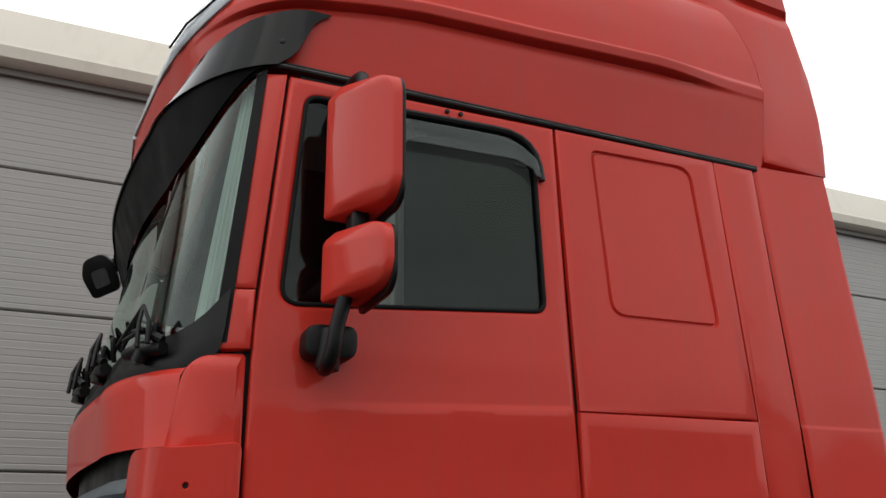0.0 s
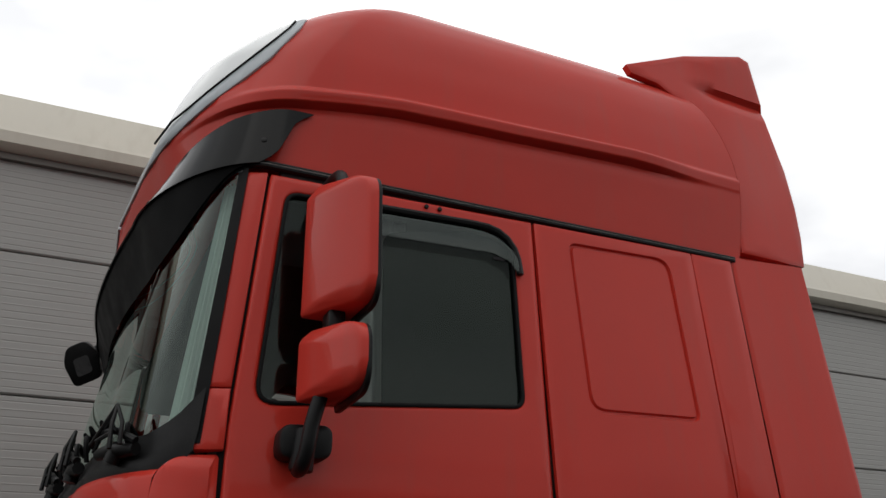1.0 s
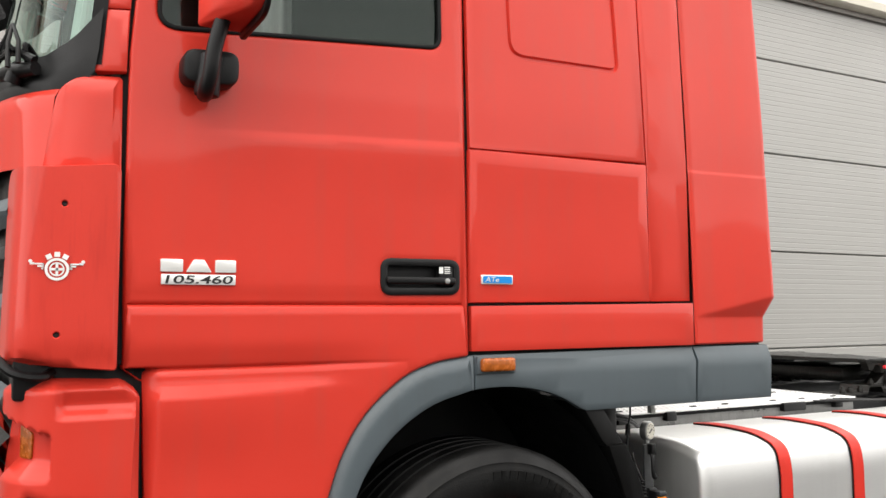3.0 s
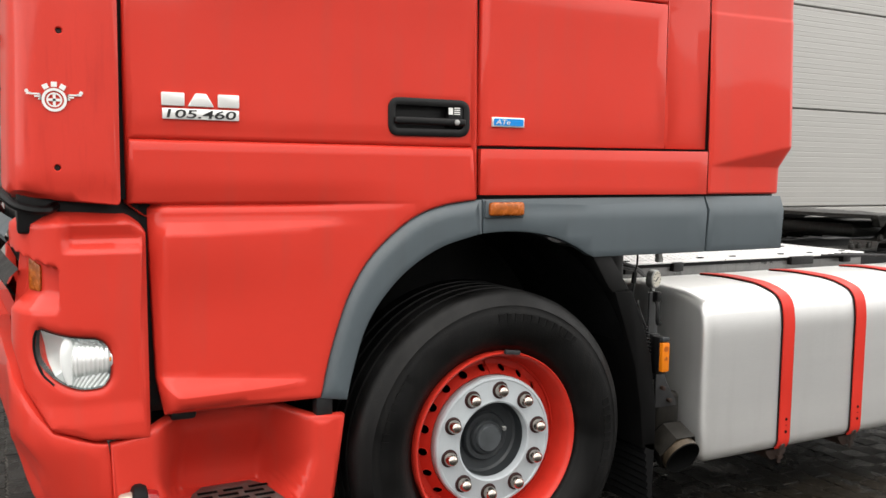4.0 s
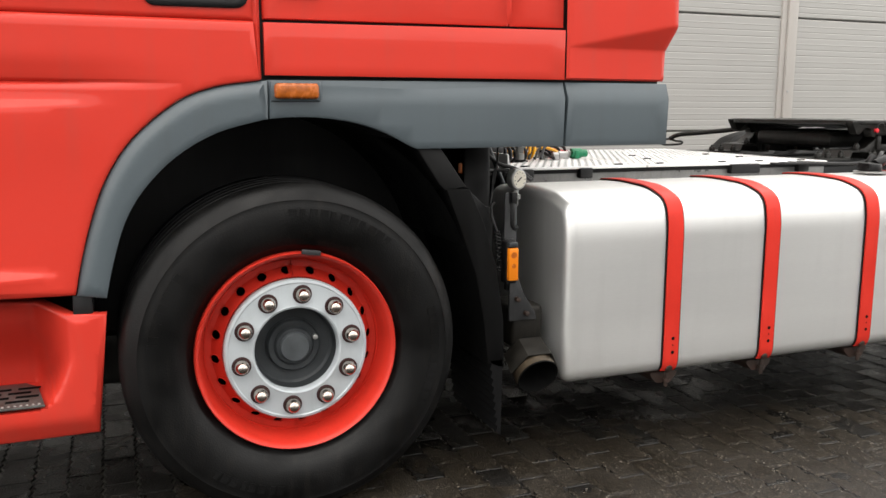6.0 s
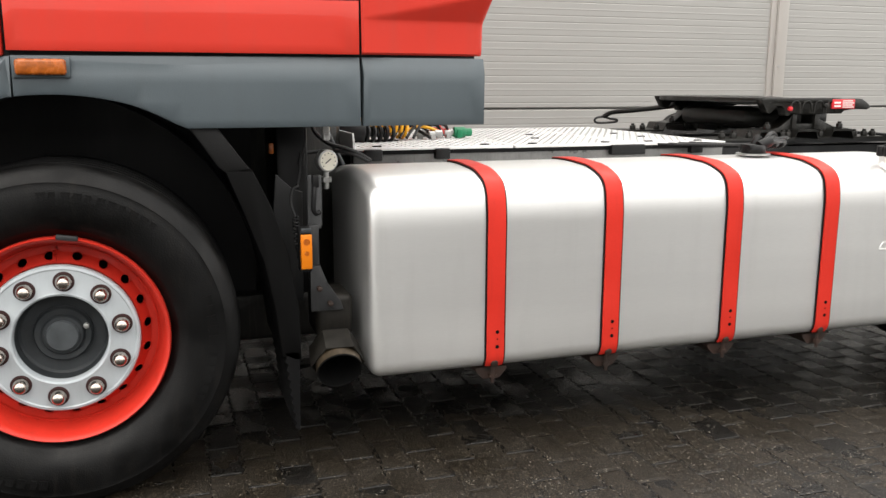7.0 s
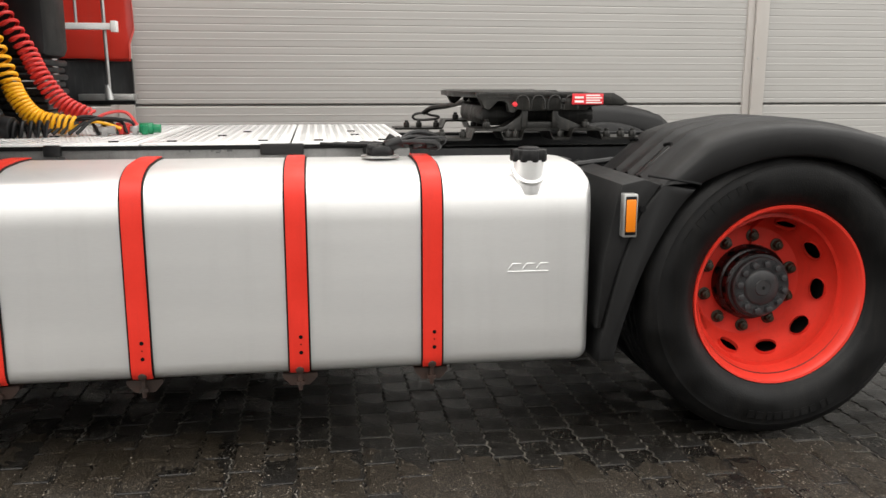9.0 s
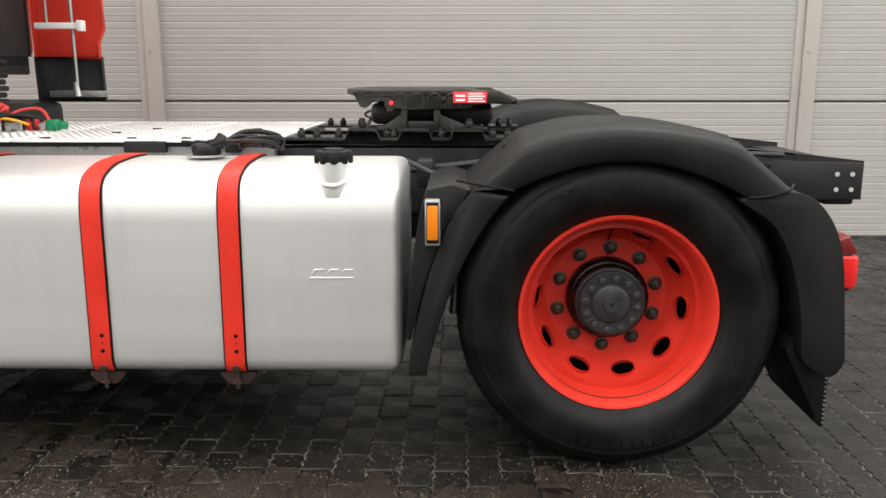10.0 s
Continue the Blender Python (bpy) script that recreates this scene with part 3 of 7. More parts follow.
prism(bm, [(WALL_Y + 0.05, 5.3), (WALL_Y - 0.05, 5.3), (WALL_Y - 0.05, 5.36), (WALL_Y + 0.05, 5.36)], -30, 42, axis="x")
part("gutter_shadow_strip", bm, material("brown_grey_strip", (0.16, 0.145, 0.13), 0.6), hall)
bm = bmesh.new()
prism(bm, [(WALL_Y + 0.3, 5.36), (WALL_Y - 0.10, 5.36), (WALL_Y - 0.16, 5.40), (WALL_Y - 0.17, 5.50), (WALL_Y - 0.13, 5.56), (WALL_Y - 0.02, 5.92),
           (WALL_Y + 0.02, 5.95), (WALL_Y + 0.3, 5.95)], -30, 42, axis="x")
part("fascia", bm, FASCIA, hall, "weathered cream metal fascia along the eaves")
bm = bmesh.new()
box(bm, -30, 42, WALL_Y + 0.02, WALL_Y + 0.07, -0.3, -0.13)
part("plinth", bm, material("concrete_plinth", (0.2, 0.19, 0.18), 0.8, scale=4, bump=0.3), hall)

# unseen wall behind the camera, added to cut low sky light and fill reflections
bm = bmesh.new()
box(bm, -40, 45, -24.0, -18.0, -0.1, 5.0)
other = new("unseen_opposite_wall", finish(bm, "unseen_opposite_wall", material("unseen_wall_grey", (0.24, 0.24, 0.24), 0.6, scale=0.7, spread=0.2)))
tagged(other, "unseen plain wall added across the yard to cut low sky light", "wall", kind="structure")

# ---- the truck ----
truck = thing("tractor_truck", (1.7, YC, 0), "red two-axle tractor truck with high roof, parked on wet paving", "truck")

# door, with a window opening and a grip opening
ARCH_OUT = [(-0.588, 0.698), (-0.571, 0.783), (-0.540, 0.895), (-0.497, 1.007), (-0.426, 1.112), (-0.31, 1.209), (-0.205, 1.251), (-0.085, 1.269)]
ARCH_IN = [(-0.514, 0.69), (-0.494, 0.777), (-0.458, 0.89), (-0.405, 0.978), (-0.319, 1.064), (-0.208, 1.128), (-0.077, 1.164)]

ARCH_OUT = [(p.x, p.y) for p in smooth_line(ARCH_OUT, 4)]
ARCH_IN = [(p.x, p.y) for p in smooth_line(ARCH_IN, 4)]


def crease_z(x):
    return 1.934 + 0.04 * (x + 0.1)


def side_y(x, z):
    """The cab's side: nearly upright, with the sill's groove and the crease under the window."""
    y = CAB(z)[0]
    if z < 1.437:
        y -= 0.003 * smooth(1.428, 1.424, z)
        y += 0.016 * smooth(1.437, 1.434, z) * smooth(1.426, 1.430, z)
    else:
        y += 0.006 * (1 - smooth(1.437, 1.49, z))
    if x < 0.67:
        zc = crease_z(min(x, -0.1))
        y -= 0.005 * smooth(zc - 0.2, zc, z) * (1 - smooth(zc, zc + 0.008, z)) * smooth(-1.02, -0.66, x)
    return y


def door_surface(u, z):
    y = side_y(u, z)
    # the fold over the wheel arch and the lower step cover
    fold = smooth(-0.22, -0.72, u)
    if z > 1.262:
        y += 0.012 * fold * smooth(1.35, 1.266, z) ** 2 + 0.012 * fold * ramp(1.268, 1.261, z)
    else:
        y += fold * (0.024 - 0.016 * ramp(1.259, 1.249, z))
        # the lower cover stands proud, with a bevel along its top that dies out backwards
        y -= fold * 0.008 * ramp(1.248, 0.98, z)
        left = ramp(-1.046, -1.016, u)
        low = 1.184 + 0.024 * ramp(-0.90, -0.46, u)
        y -= 0.7 * (1.216 - low) * left * ramp(-0.44, -0.60, u) * (ramp(1.216, low, z) - smooth(low, 0.95, z))
        y += 0.055 * ramp(-1.010, -1.058, u) ** 1.6
        top, foot = ledge_top(u), ledge_foot(u)
        if foot < top:
            y -= 1.0 * (top - foot) * ramp(top, foot, z) * (1 - 0.35 * ramp(foot, 0.70, z))
    return Vector((u, y, z))


def ledge_top(u):
    return 0.806 - 0.045 * ramp(-1.026, -0.62, u) - 0.012 * ramp(-0.62, -0.5, u)


def ledge_foot(u):
    return ledge_top(u) - 0.045 * ramp(-0.62, -0.98, u) ** 0.8 * ramp(-1.034, -0.996, u) ** 0.6


door_line = ([(-1.035, 2.925), (-1.106, 2.10), (-1.110, 1.70), (-1.112, 1.262), (-1.058, 1.225), (-1.045, 0.80), (-1.028, 0.705)]
             + [(-0.590, 0.702)] + [(x - 0.002, z + 0.0015) for x, z in ARCH_OUT[1:]] + [(-0.082, 1.275), (-0.082, 2.94)])
WINDOW = rounded([(-1.045, 2.175), (-0.168, 2.243), (-0.165, 2.845), (-0.30, 2.875), (-0.985, 2.875)], [0.07, 0.045, 0.09, 0.1, 0.05], 6)
GRIP = rounded([(-0.378, 1.466), (-0.118, 1.468), (-0.118, 1.566), (-0.378, 1.566)], 0.03, 5)
bm = bmesh.new()
skin(bm, door_line, door_surface, [WINDOW, GRIP],
     [[(-1.1, zz), (-0.1, zz)] for zz in (1.437, 1.432, 1.427, 1.421)]
     + [[(-1.09, crease_z(-1.09) + d), (-0.1, crease_z(-0.1) + d)] for d in (-0.02, 0.0, 0.008, 0.018)]
     + [[(-1.095, zz), (-0.26, zz)] for zz in (1.271, 1.267, 1.261)] + [[(-1.05, zz), (-0.30, zz)] for zz in (1.2575, 1.2495)]
     + [[(-1.040, 1.216 + d), (-0.56, 1.216 + d)] for d in (-0.003, 0.002)] + [[(-1.016, 1.184 + d), (-0.90, 1.184 + d), (-0.56, 1.2025 + d)] for d in (-0.002, 0.003)]
     + [[(-1.040, 1.213), (-1.018, 1.188)], [(-1.016, 1.18), (-1.016, 0.83)]]
     + [[(u, ledge_top(u) + d) for u in (-1.030, -0.9, -0.75, -0.64)] for d in (-0.002, 0.002)]
     + [[(u, ledge_foot(u) + d) for u in (-1.026, -1.018, -1.008, -0.996, -0.98, -0.9, -0.8, -0.72, -0.67)] for d in (-0.0025, 0.001)],
     cell=0.016, edge=0.007, depth=0.03)
door = part("door", bm, RED, truck, "red cab door with smoked window and black grip", 72)

bm = bmesh.new()
ring_out, ring_in = WINDOW, shrink(WINDOW, 0.012)
skin(bm, ring_out, lambda u, z: Vector((u, side_y(u, z) - 0.003, z)), [ring_in], cell=0.2, edge=0.004, depth=0.02)
seal = part("window_seal", bm, RUBBER, door, "black rubber window seal")
bm = bmesh.new()
skin(bm, shrink(WINDOW, 0.012), lambda u, z: Vector((u, CAB(z)[0] + 0.012, z)), cell=0.25, edge=0.003, depth=0.004, drop=0.0)
part("window_pane", bm, GLASS, door, "dark tinted window glass").visible_shadow = False
bm = bmesh.new()
box(bm, -0.80, -0.785, 0.022, 0.04, 2.2, 2.86)
part("window_divider", bm, RUBBER, door)
bm = bmesh.new()
skin(bm, rounded([(-0.655, 2.20), (-0.16, 2.225), (-0.16, 2.86), (-0.30, 2.87), (-0.648, 2.803)], [0.02, 0.01, 0.01, 0.01, 0.055], 6), lambda u, z: Vector((u, CAB(z)[0] + 0.022, z)), cell=0.2, edge=0.003, depth=0.003, drop=0.0)
part("sun_screen", bm, material("dark_green_screen", (0.013, 0.018, 0.0155), 0.8, scale=5, fine=40, spread=0.1, gloss=0.1), door, "dark green sun screen behind the glass")
bm = bmesh.new()
sheet(bm, lambda x, z: Vector((x, 0.085 + 0.014 * math.sin(x * 105) + 0.006 * math.sin(x * 41 + z), z)), steps(-0.80, -0.56, 60), steps(2.15, 2.86, 4))
part("side_curtain", bm, material("grey_curtain", (0.72, 0.72, 0.71), 0.9, scale=4, stretch=(6, 6, 0.4), spread=0.15), truck, "grey folded curtain behind the side window")
bm = bmesh.new()
box(bm, -0.245, -0.20, side_y(-0.2, 2.78) + 0.0085, side_y(-0.2, 2.78) + 0.0105, 2.768, 2.778)
part("glass_stamp", bm, BADGE_K, door)
bm = bmesh.new()
defl = [(-0.90, 2.868), (-0.70, 2.868), (-0.33, 2.876), (-0.27, 2.873), (-0.228, 2.861), (-0.198, 2.84), (-0.174, 2.805), (-0.162, 2.765), (-0.160, 2.720), (-0.178, 2.720), (-0.19, 2.748), (-0.26, 2.775), (-0.70, 2.765), (-0.90, 2.755)]
skin(bm, rounded(defl, 0.012, 3), lambda u, z: Vector((u, side_y(u, z) - 0.010 - 0.012 * smooth(2.87, 2.76, z), z)), cell=0.1, edge=0.003, depth=0.003)
wind = part("wind_deflector", bm, SMOKE, door, "smoked acrylic window wind deflector")
bm = bmesh.new()
tube(bm, [(x, side_y(x, z) - 0.010, z) for x, z in [(-0.90, 2.868), (-0.33, 2.882), (-0.27, 2.880), (-0.228, 2.868), (-0.195, 2.846), (-0.170, 2.81), (-0.158, 2.77), (-0.153, 2.716)]], 0.013, 8)
part("deflector_rim", bm, BLACK_PL, door)
for xb in (-0.50, -0.45):
    bm = bmesh.new()
    cyl(bm, (xb, side_y(xb, 2.915) - 0.001, 2.916), (xb, side_y(xb, 2.915) - 0.009, 2.916), 0.008, seg=12, bevel=0.002)
    part("screw_cap", bm, BLACK_PL, door)

# grip
bm = bmesh.new()
yg = side_y(-0.25, 1.52)
skin(bm, shrink(GRIP, -0.006), lambda u, z: Vector((u, yg - 0.004, z)), [shrink(GRIP, 0.016)], cell=0.1, edge=0.004, depth=0.03)
grip = part("door_handle", bm, BLACK_PL, door, "black plastic recessed door handle")
bm = bmesh.new()
box(bm, -0.37, -0.125, yg + 0.028, yg + 0.034, 1.47, 1.56)
box(bm, -0.185, -0.135, yg - 0.002, yg + 0.03, 1.49, 1.55, 0.006)
part("handle_pocket", bm, BLACK_PL, door)
bm = bmesh.new()
box(bm, -0.366, -0.13, yg - 0.014, yg + 0.004, 1.494, 1.516, 0.007, 3)
part("handle_bar", bm, BLACK_PL, door)
bm = bmesh.new()
cyl(bm, (-0.163, yg - 0.006, 1.504), (-0.163, yg - 0.018, 1.504), 0.009, seg=20, bevel=0.002)
part("lock_cylinder", bm, STEEL, door)
bm = bmesh.new()
box(bm, -0.186, -0.172, yg - 0.004, yg - 0.002, 1.528, 1.548)
for k in range(4):
    box(bm, -0.167, -0.147, yg - 0.004, yg - 0.002, 1.528 + 0.006 * k, 1.531 + 0.006 * k)
part("handle_marking", bm, WHITE_PL, door)

# maker's badge as plain blocks, and the model figures under it
yb = side_y(-0.92, 1.52)
for x0, x1, lean in ((-1.020, -0.962, 0.0), (-0.954, -0.886, 0.02), (-0.876, -0.820, 0.0)):
    bm = bmesh.new()
    pts = rounded([(x0, 1.518), (x1, 1.518), (x1 - lean, 1.552), (x0 + lean, 1.552)], 0.003, 2)
    prism(bm, pts, yb - 0.008, yb + 0.001, 0.0015)
    part("badge_block", bm, BADGE_W, door, "bright raised badge block")
bm = bmesh.new()
box(bm, -1.018, -0.820, yb - 0.006, yb + 0.001, 1.484, 1.512, 0.002)
part("model_plate", bm, BADGE_W, door, "bright model plate with black figures")
lettering("model_figures", "105.460", 0.03, Matrix.Translation((-1.008, yb - 0.0065, 1.488)) @ SIDE, BADGE_K, door, 0.0012, 0.12, 0.18, 0.0004)

# cab side behind the door


def rear_surface(u, z):
    y = side_y(u, z)
    if z > 2.0:
        # pressed panel: a round-bottomed groove round a slightly sunk field
        if inside(RECESS, u, z):
            r = line_distance(RECESS + RECESS[:1], u, z)
            y += 0.011 * ramp(0.001, 0.006, r) - 0.009 * ramp(0.013, 0.019, r)
    return Vector((u, y, z))


RECESS = rounded([(0.080, 2.251), (0.556, 2.258), (0.530, 2.90), (0.066, 2.890)], [0.075, 0.042, 0.07, 0.042], 8)
bm = bmesh.new()
skin(bm, [(-0.072, 1.937), (0.660, 1.943), (0.646, 2.948), (-0.070, 2.94)], rear_surface, (), [r + r[:1] for r in (shrink(RECESS, d) for d in (0.001, 0.0024, 0.006, 0.013, 0.0175, 0.019))], cell=0.05, edge=0.006)
part("side_panel", bm, RED, truck, "red cab side panel with a pressed rectangle")
bm = bmesh.new()
skin(bm, [(-0.072, 1.434), (0.674, 1.444), (0.661, 1.935), (-0.072, 1.929)], lambda u, z: Vector((u, side_y(u, z) + 0.002, z)), cell=0.06, edge=0.006)
b_seam = bmesh.new()
skin(b_seam, [(0.650, 1.45), (0.690, 1.45), (0.672, 2.94), (0.632, 2.94)], lambda u, z: Vector((u, side_y(u, z) + 0.0045, z)), cell=0.1, edge=0.003)
part("seam_strip", b_seam, RED, truck)
locker = part("locker_door", bm, RED, truck, "red luggage locker door")
bm = bmesh.new()
skin(bm, [(0.681, 1.444), (0.868, 1.446), (0.851, 2.948), (0.652, 2.948), (0.667, 1.935)], lambda u, z: Vector((u, side_y(u, z) + 0.004 * smooth(1.95, 1.93, z), z)), (), [[(0.672, 1.93), (0.86, 1.93)]], cell=0.06, edge=0.006)
part("side_panel", bm, RED, truck)
bm = bmesh.new()
skin(bm, [(-0.072, 1.285), (0.868, 1.286), (0.868, 1.438), (-0.072, 1.427)], lambda u, z: Vector((u, side_y(u, min(z, 1.42)) - 0.004, z)), cell=0.06, edge=0.006)
part("sill_panel", bm, RED, truck)
bm = bmesh.new()
box(bm, -0.033, 0.085, yb - 0.004, yb + 0.004, 1.497, 1.527, 0.002)
plate = part("badge_plate", bm, BADGE_W, truck, "small blue and silver badge")
bm = bmesh.new()
prism(bm, rounded([(-0.028, 1.501), (0.080, 1.501), (0.080, 1.523), (-0.028, 1.523)], 0.004, 3), yb - 0.006, yb - 0.003)
part("badge_field", bm, BLUE, plate)
lettering("badge_mark", "ATe", 0.022, Matrix.Translation((-0.022, yb - 0.0065, 1.5045)) @ SIDE, BADGE_W, plate, 0.001, 0.2, 0.052)


def fairing_surface(u, z):
    y = CAB(z)[0] + 0.004
    y -= 0.008 * smooth(1.93, 1.47, z)
    f = min(1.0, max(0.0, (u - 0.885) / 0.38))
    y += 0.040 * f * min(1.0, max(0.0, (1.388 + 0.075 * f - z) / (0.002 + 0.075 * f)))
    y -= 0.003 * smooth(1.935, 1.925, z)
    y -= 0.012 * smooth(0.95, 1.27, u)
    return Vector((u, y, z))


fair_l = table([(1.286, 0.876), (1.93, 0.871), (2.962, 0.860)])
fair_r = table([(1.286, 1.262), (1.38, 1.264), (1.455, 1.284), (1.93, 1.272), (2.4, 1.262), (2.985, 1.246)])
fair_rows = [1.286, 1.292] + steps(1.31, 1.375, 4) + [1.384, 1.388, 1.392] + steps(1.40, 1.47, 12) + steps(1.52, 1.90, 6) + [1.92, 1.926, 1.930, 1.934, 1.94] + steps(2.0, 2.94, 12) + [2.962, 2.970]


def fair_point(s, z):
    u = fair_l(z)[0] + s * (fair_r(z)[0] - fair_l(z)[0])
    p = fairing_surface(u, z)
    p.y += 0.006 * (smooth(0.02, 0.0, s) + smooth(0.98, 1.0, s) + smooth(1.292, 1.286, z))
    p.z += 0.010 * s * smooth(2.9, 2.97, z)
    return p


bm = bmesh.new()
sheet(bm, fair_point, [0.0, 0.01, 0.02] + steps(0.06, 0.94, 14) + [0.98, 0.99, 1.0], fair_rows, depth=0.03)
part("side_fairing", bm, RED, truck, "red side air fairing behind the cab")
bm = bmesh.new()


def far_fairing(u, z):
    p = fairing_surface(u, z)
    return Vector((p.x, 2 * YC - p.y, p.z))


skin(bm, [(0.876, 1.286), (1.262, 1.286), (1.264, 1.38), (1.284, 1.455), (1.272, 1.93), (1.262, 2.4), (1.246, 2.985), (0.860, 2.962)], far_fairing, (), cell=0.1, edge=0.008, depth=-0.03)
part("side_fairing", bm, RED, truck)


def spoiler_surface(u, z):
    return Vector((u + 0.028 * smooth(1.1, 1.25, u) * smooth(2.9, 3.0, z), 0.045 + 0.06 * max(0.0, z - 3.0) ** 1.5 + 0.012 * smooth(1.0, 1.3, u)
                   + (0.022 * smooth(3.77, 3.845, z) - 0.026 * smooth(3.845, 3.862, z) - 0.16 * max(0.0, z - 3.86)) * smooth(0.80, 1.05, u), z))


SPOILER = [(0.938, 3.006), (1.268, 3.006), (1.290, 3.15), (1.300, 3.3), (1.296, 3.5), (1.275, 3.83), (1.258, 3.865), (1.215, 4.085), (1.17, 4.10), (0.85, 4.02), (0.50, 3.86),
           (0.52, 3.82), (0.66, 3.80), (0.76, 3.74), (0.83, 3.60), (0.915, 3.40), (0.935, 3.2), (0.938, 3.04)]
pair("roof_spoiler", SPOILER, spoiler_surface, RED, truck, "red roof spoiler with upturned rear corners", lines=[[(0.80, zz), (1.255, zz)] for zz in (3.77, 3.845, 3.862)], cell=0.04, edge=0.008, depth=0.03)
bm = bmesh.new()
box(bm, 1.0, 1.22, 0.2, 2 * YC - 0.2, 3.86, 3.9, 0.01)
part("spoiler_bridge", bm, RED, truck)

# roof
bm = bmesh.new()


def roof_point(q, v):
    """v from 0 to 1 below the fold, to 2 over its lip, to 3 up to the crown."""
    zc = roof_crease(q)
    if v <= 1:
        z = 2.97 + v * (zc - 0.001 - 2.97)
    elif v <= 2:
        z = zc + (v - 1) * 0.09
    else:
        f = 1 - (3 - v) ** 2.2
        z = zc + 0.09 + f * (3.955 - zc - 0.09)
    return around(q, z, ROOF)


rows_v = steps(0, 0.7, 5) + steps(0.76, 1.0, 6) + [1.03, 1.07, 1.1, 1.13, 1.15] + steps(1.2, 2.0, 14) + steps(2.05, 3, 22)
sheet(bm, roof_point, steps(-2, -1, 8) + steps(-0.95, -0.05, 18) + steps(0, 1, 40), rows_v, mirror=True)
roof = part("roof", bm, RED, truck, "red high roof shell", 60)
bm = bmesh.new()
tube(bm, [(ROOF_REAR(z)[0] + 0.003, around(1.0, z, ROOF).y + 0.002, z) for z in steps(2.99, 3.90, 40)], 0.0025, 6)
part("roof_seam", bm, RED, truck)
bm = bmesh.new()
box(bm, 0.862, 1.245, 0.088, 0.11, 2.90, 3.05, 0.004)
part("fairing_joint", bm, RED, truck)
bm = bmesh.new()
box(bm, 0.84, 0.94, 0.1, 2 * YC - 0.1, 2.97, 3.75, 0.02)
box(bm, -0.3, 0.94, 0.65, 2 * YC - 0.65, 3.90, 3.944)
part("roof_back", bm, RED, truck)
GUTTER = [(0.010, 2.944), (0.003, 2.946), (-0.003, 2.950), (-0.004, 2.955), (0.0, 2.958), (0.0, 2.961), (-0.005, 2.964), (-0.004, 2.969), (0.002, 2.972), (0.010, 2.974)]
for side in (False, "far"):
    bm = bmesh.new()
    sheet(bm, lambda q, k: around(q, 2.955, CAB, 0.875, -GUTTER[int(k)][0]) + Vector((0, 0, GUTTER[int(k)][1] - 2.955)), steps(-0.5, 1, 40), range(len(GUTTER)), mirror=side)
    rail = part("roof_rail", bm, BLACK_PL, truck, "black rain gutter strip")
    # bright tube painting the highlight that runs along the black gutter
    bm = bmesh.new()
    edge_y = [around(q, 2.957, CAB, 0.875, 0.002) for q in steps(-0.1, 1, 24)]
    tube(bm, [(p.x, 2 * YC - p.y if side else p.y, p.z + 0.003) for p in edge_y], 0.0022, 6)
    part("gutter_highlight", bm, STEEL, rail, "thin bright tube standing in for the highlight along the gutter")
bm = bmesh.new()
sheet(bm, lambda q, z: around(q, z, CAB, 0.865, -0.03), steps(0.0, 1, 4), steps(1.3, 2.14, 4), mirror=True)
box(bm, 0.82, 0.86, 0.05, 2 * YC - 0.05, 1.2, 2.97, 0.01)
box(bm, -1.0, 0.86, 0.06, 2 * YC - 0.06, 1.25, 1.3)
box(bm, -1.0, 0.86, 0.05, 2 * YC - 0.05, 2.92, 2.96)
box(bm, -0.09, 1.24, 0.03, 0.06, 1.24, 1.31)
box(bm, -0.09, -0.06, 0.055, 0.09, 1.2, 2.93)
box(bm, 0.64, 0.68, 0.06, 0.09, 1.4, 2.93)
box(bm, 0.84, 1.05, 0.06, 0.09, 1.1, 2.95)
part("cab_core", bm, DARK_IN, truck, "dark cab floor and inner panels")
bm = bmesh.new()
skin(bm, rounded([(-1.1, 1.3), (0.86, 1.3), (0.86, 2.93), (-1.03, 2.93)], 0.05), lambda u, z: Vector((u, 2 * YC - CAB(z)[0], z)), [WINDOW], cell=0.2, edge=0.006, depth=-0.03)
part("far_side_panel", bm, RED, truck)
bm = bmesh.new()
box(bm, -0.05, 0.0, 0.09, 2 * YC - 0.09, 1.3, 2.92)
part("sleeper_curtain", bm, GREY_IN, truck)

# grey arch and sill trim


def trim_surface(u, z):
    y = -0.012 + 0.02 * smooth(1.225, 1.275, z) * smooth(-0.1, 0.0, u)
    y += 0.006 * smooth(1.14, 1.07, z) * smooth(0.15, 0.35, u)
    return Vector((u, y, z))


def arch_surface(u, z):
    r = line_distance(ARCH_OUT, u, z)
    return Vector((u, -0.014 + 0.018 * smooth(0.03, 0.0, r), z))


bm = bmesh.new()
skin(bm, ARCH_IN + [(-0.069, 1.164), (-0.069, 1.270)] + ARCH_OUT[::-1], arch_surface, cell=0.014, edge=0.008, depth=0.05)
part("wheel_arch_trim", bm, GREY_TRIM, truck, "dark grey plastic wheel arch trim")
ARCH_R = [(-0.063, 1.166), (0.0, 1.170), (0.072, 1.169), (0.15, 1.160), (0.227, 1.142), (0.29, 1.116), (0.34, 1.09), (0.372, 1.076)]
bm = bmesh.new()
ARCH_R = [(p.x, p.y) for p in smooth_line(ARCH_R, 3)]
skin(bm, ARCH_R + [(0.870, 1.077), (0.870, 1.278), (-0.063, 1.272)], trim_surface, (), [[(-0.06, 1.225), (0.868, 1.228)]], cell=0.05, edge=0.007, depth=0.05)
sill = part("sill_trim", bm, GREY_TRIM, truck, "dark grey plastic sill trim")
bm = bmesh.new()
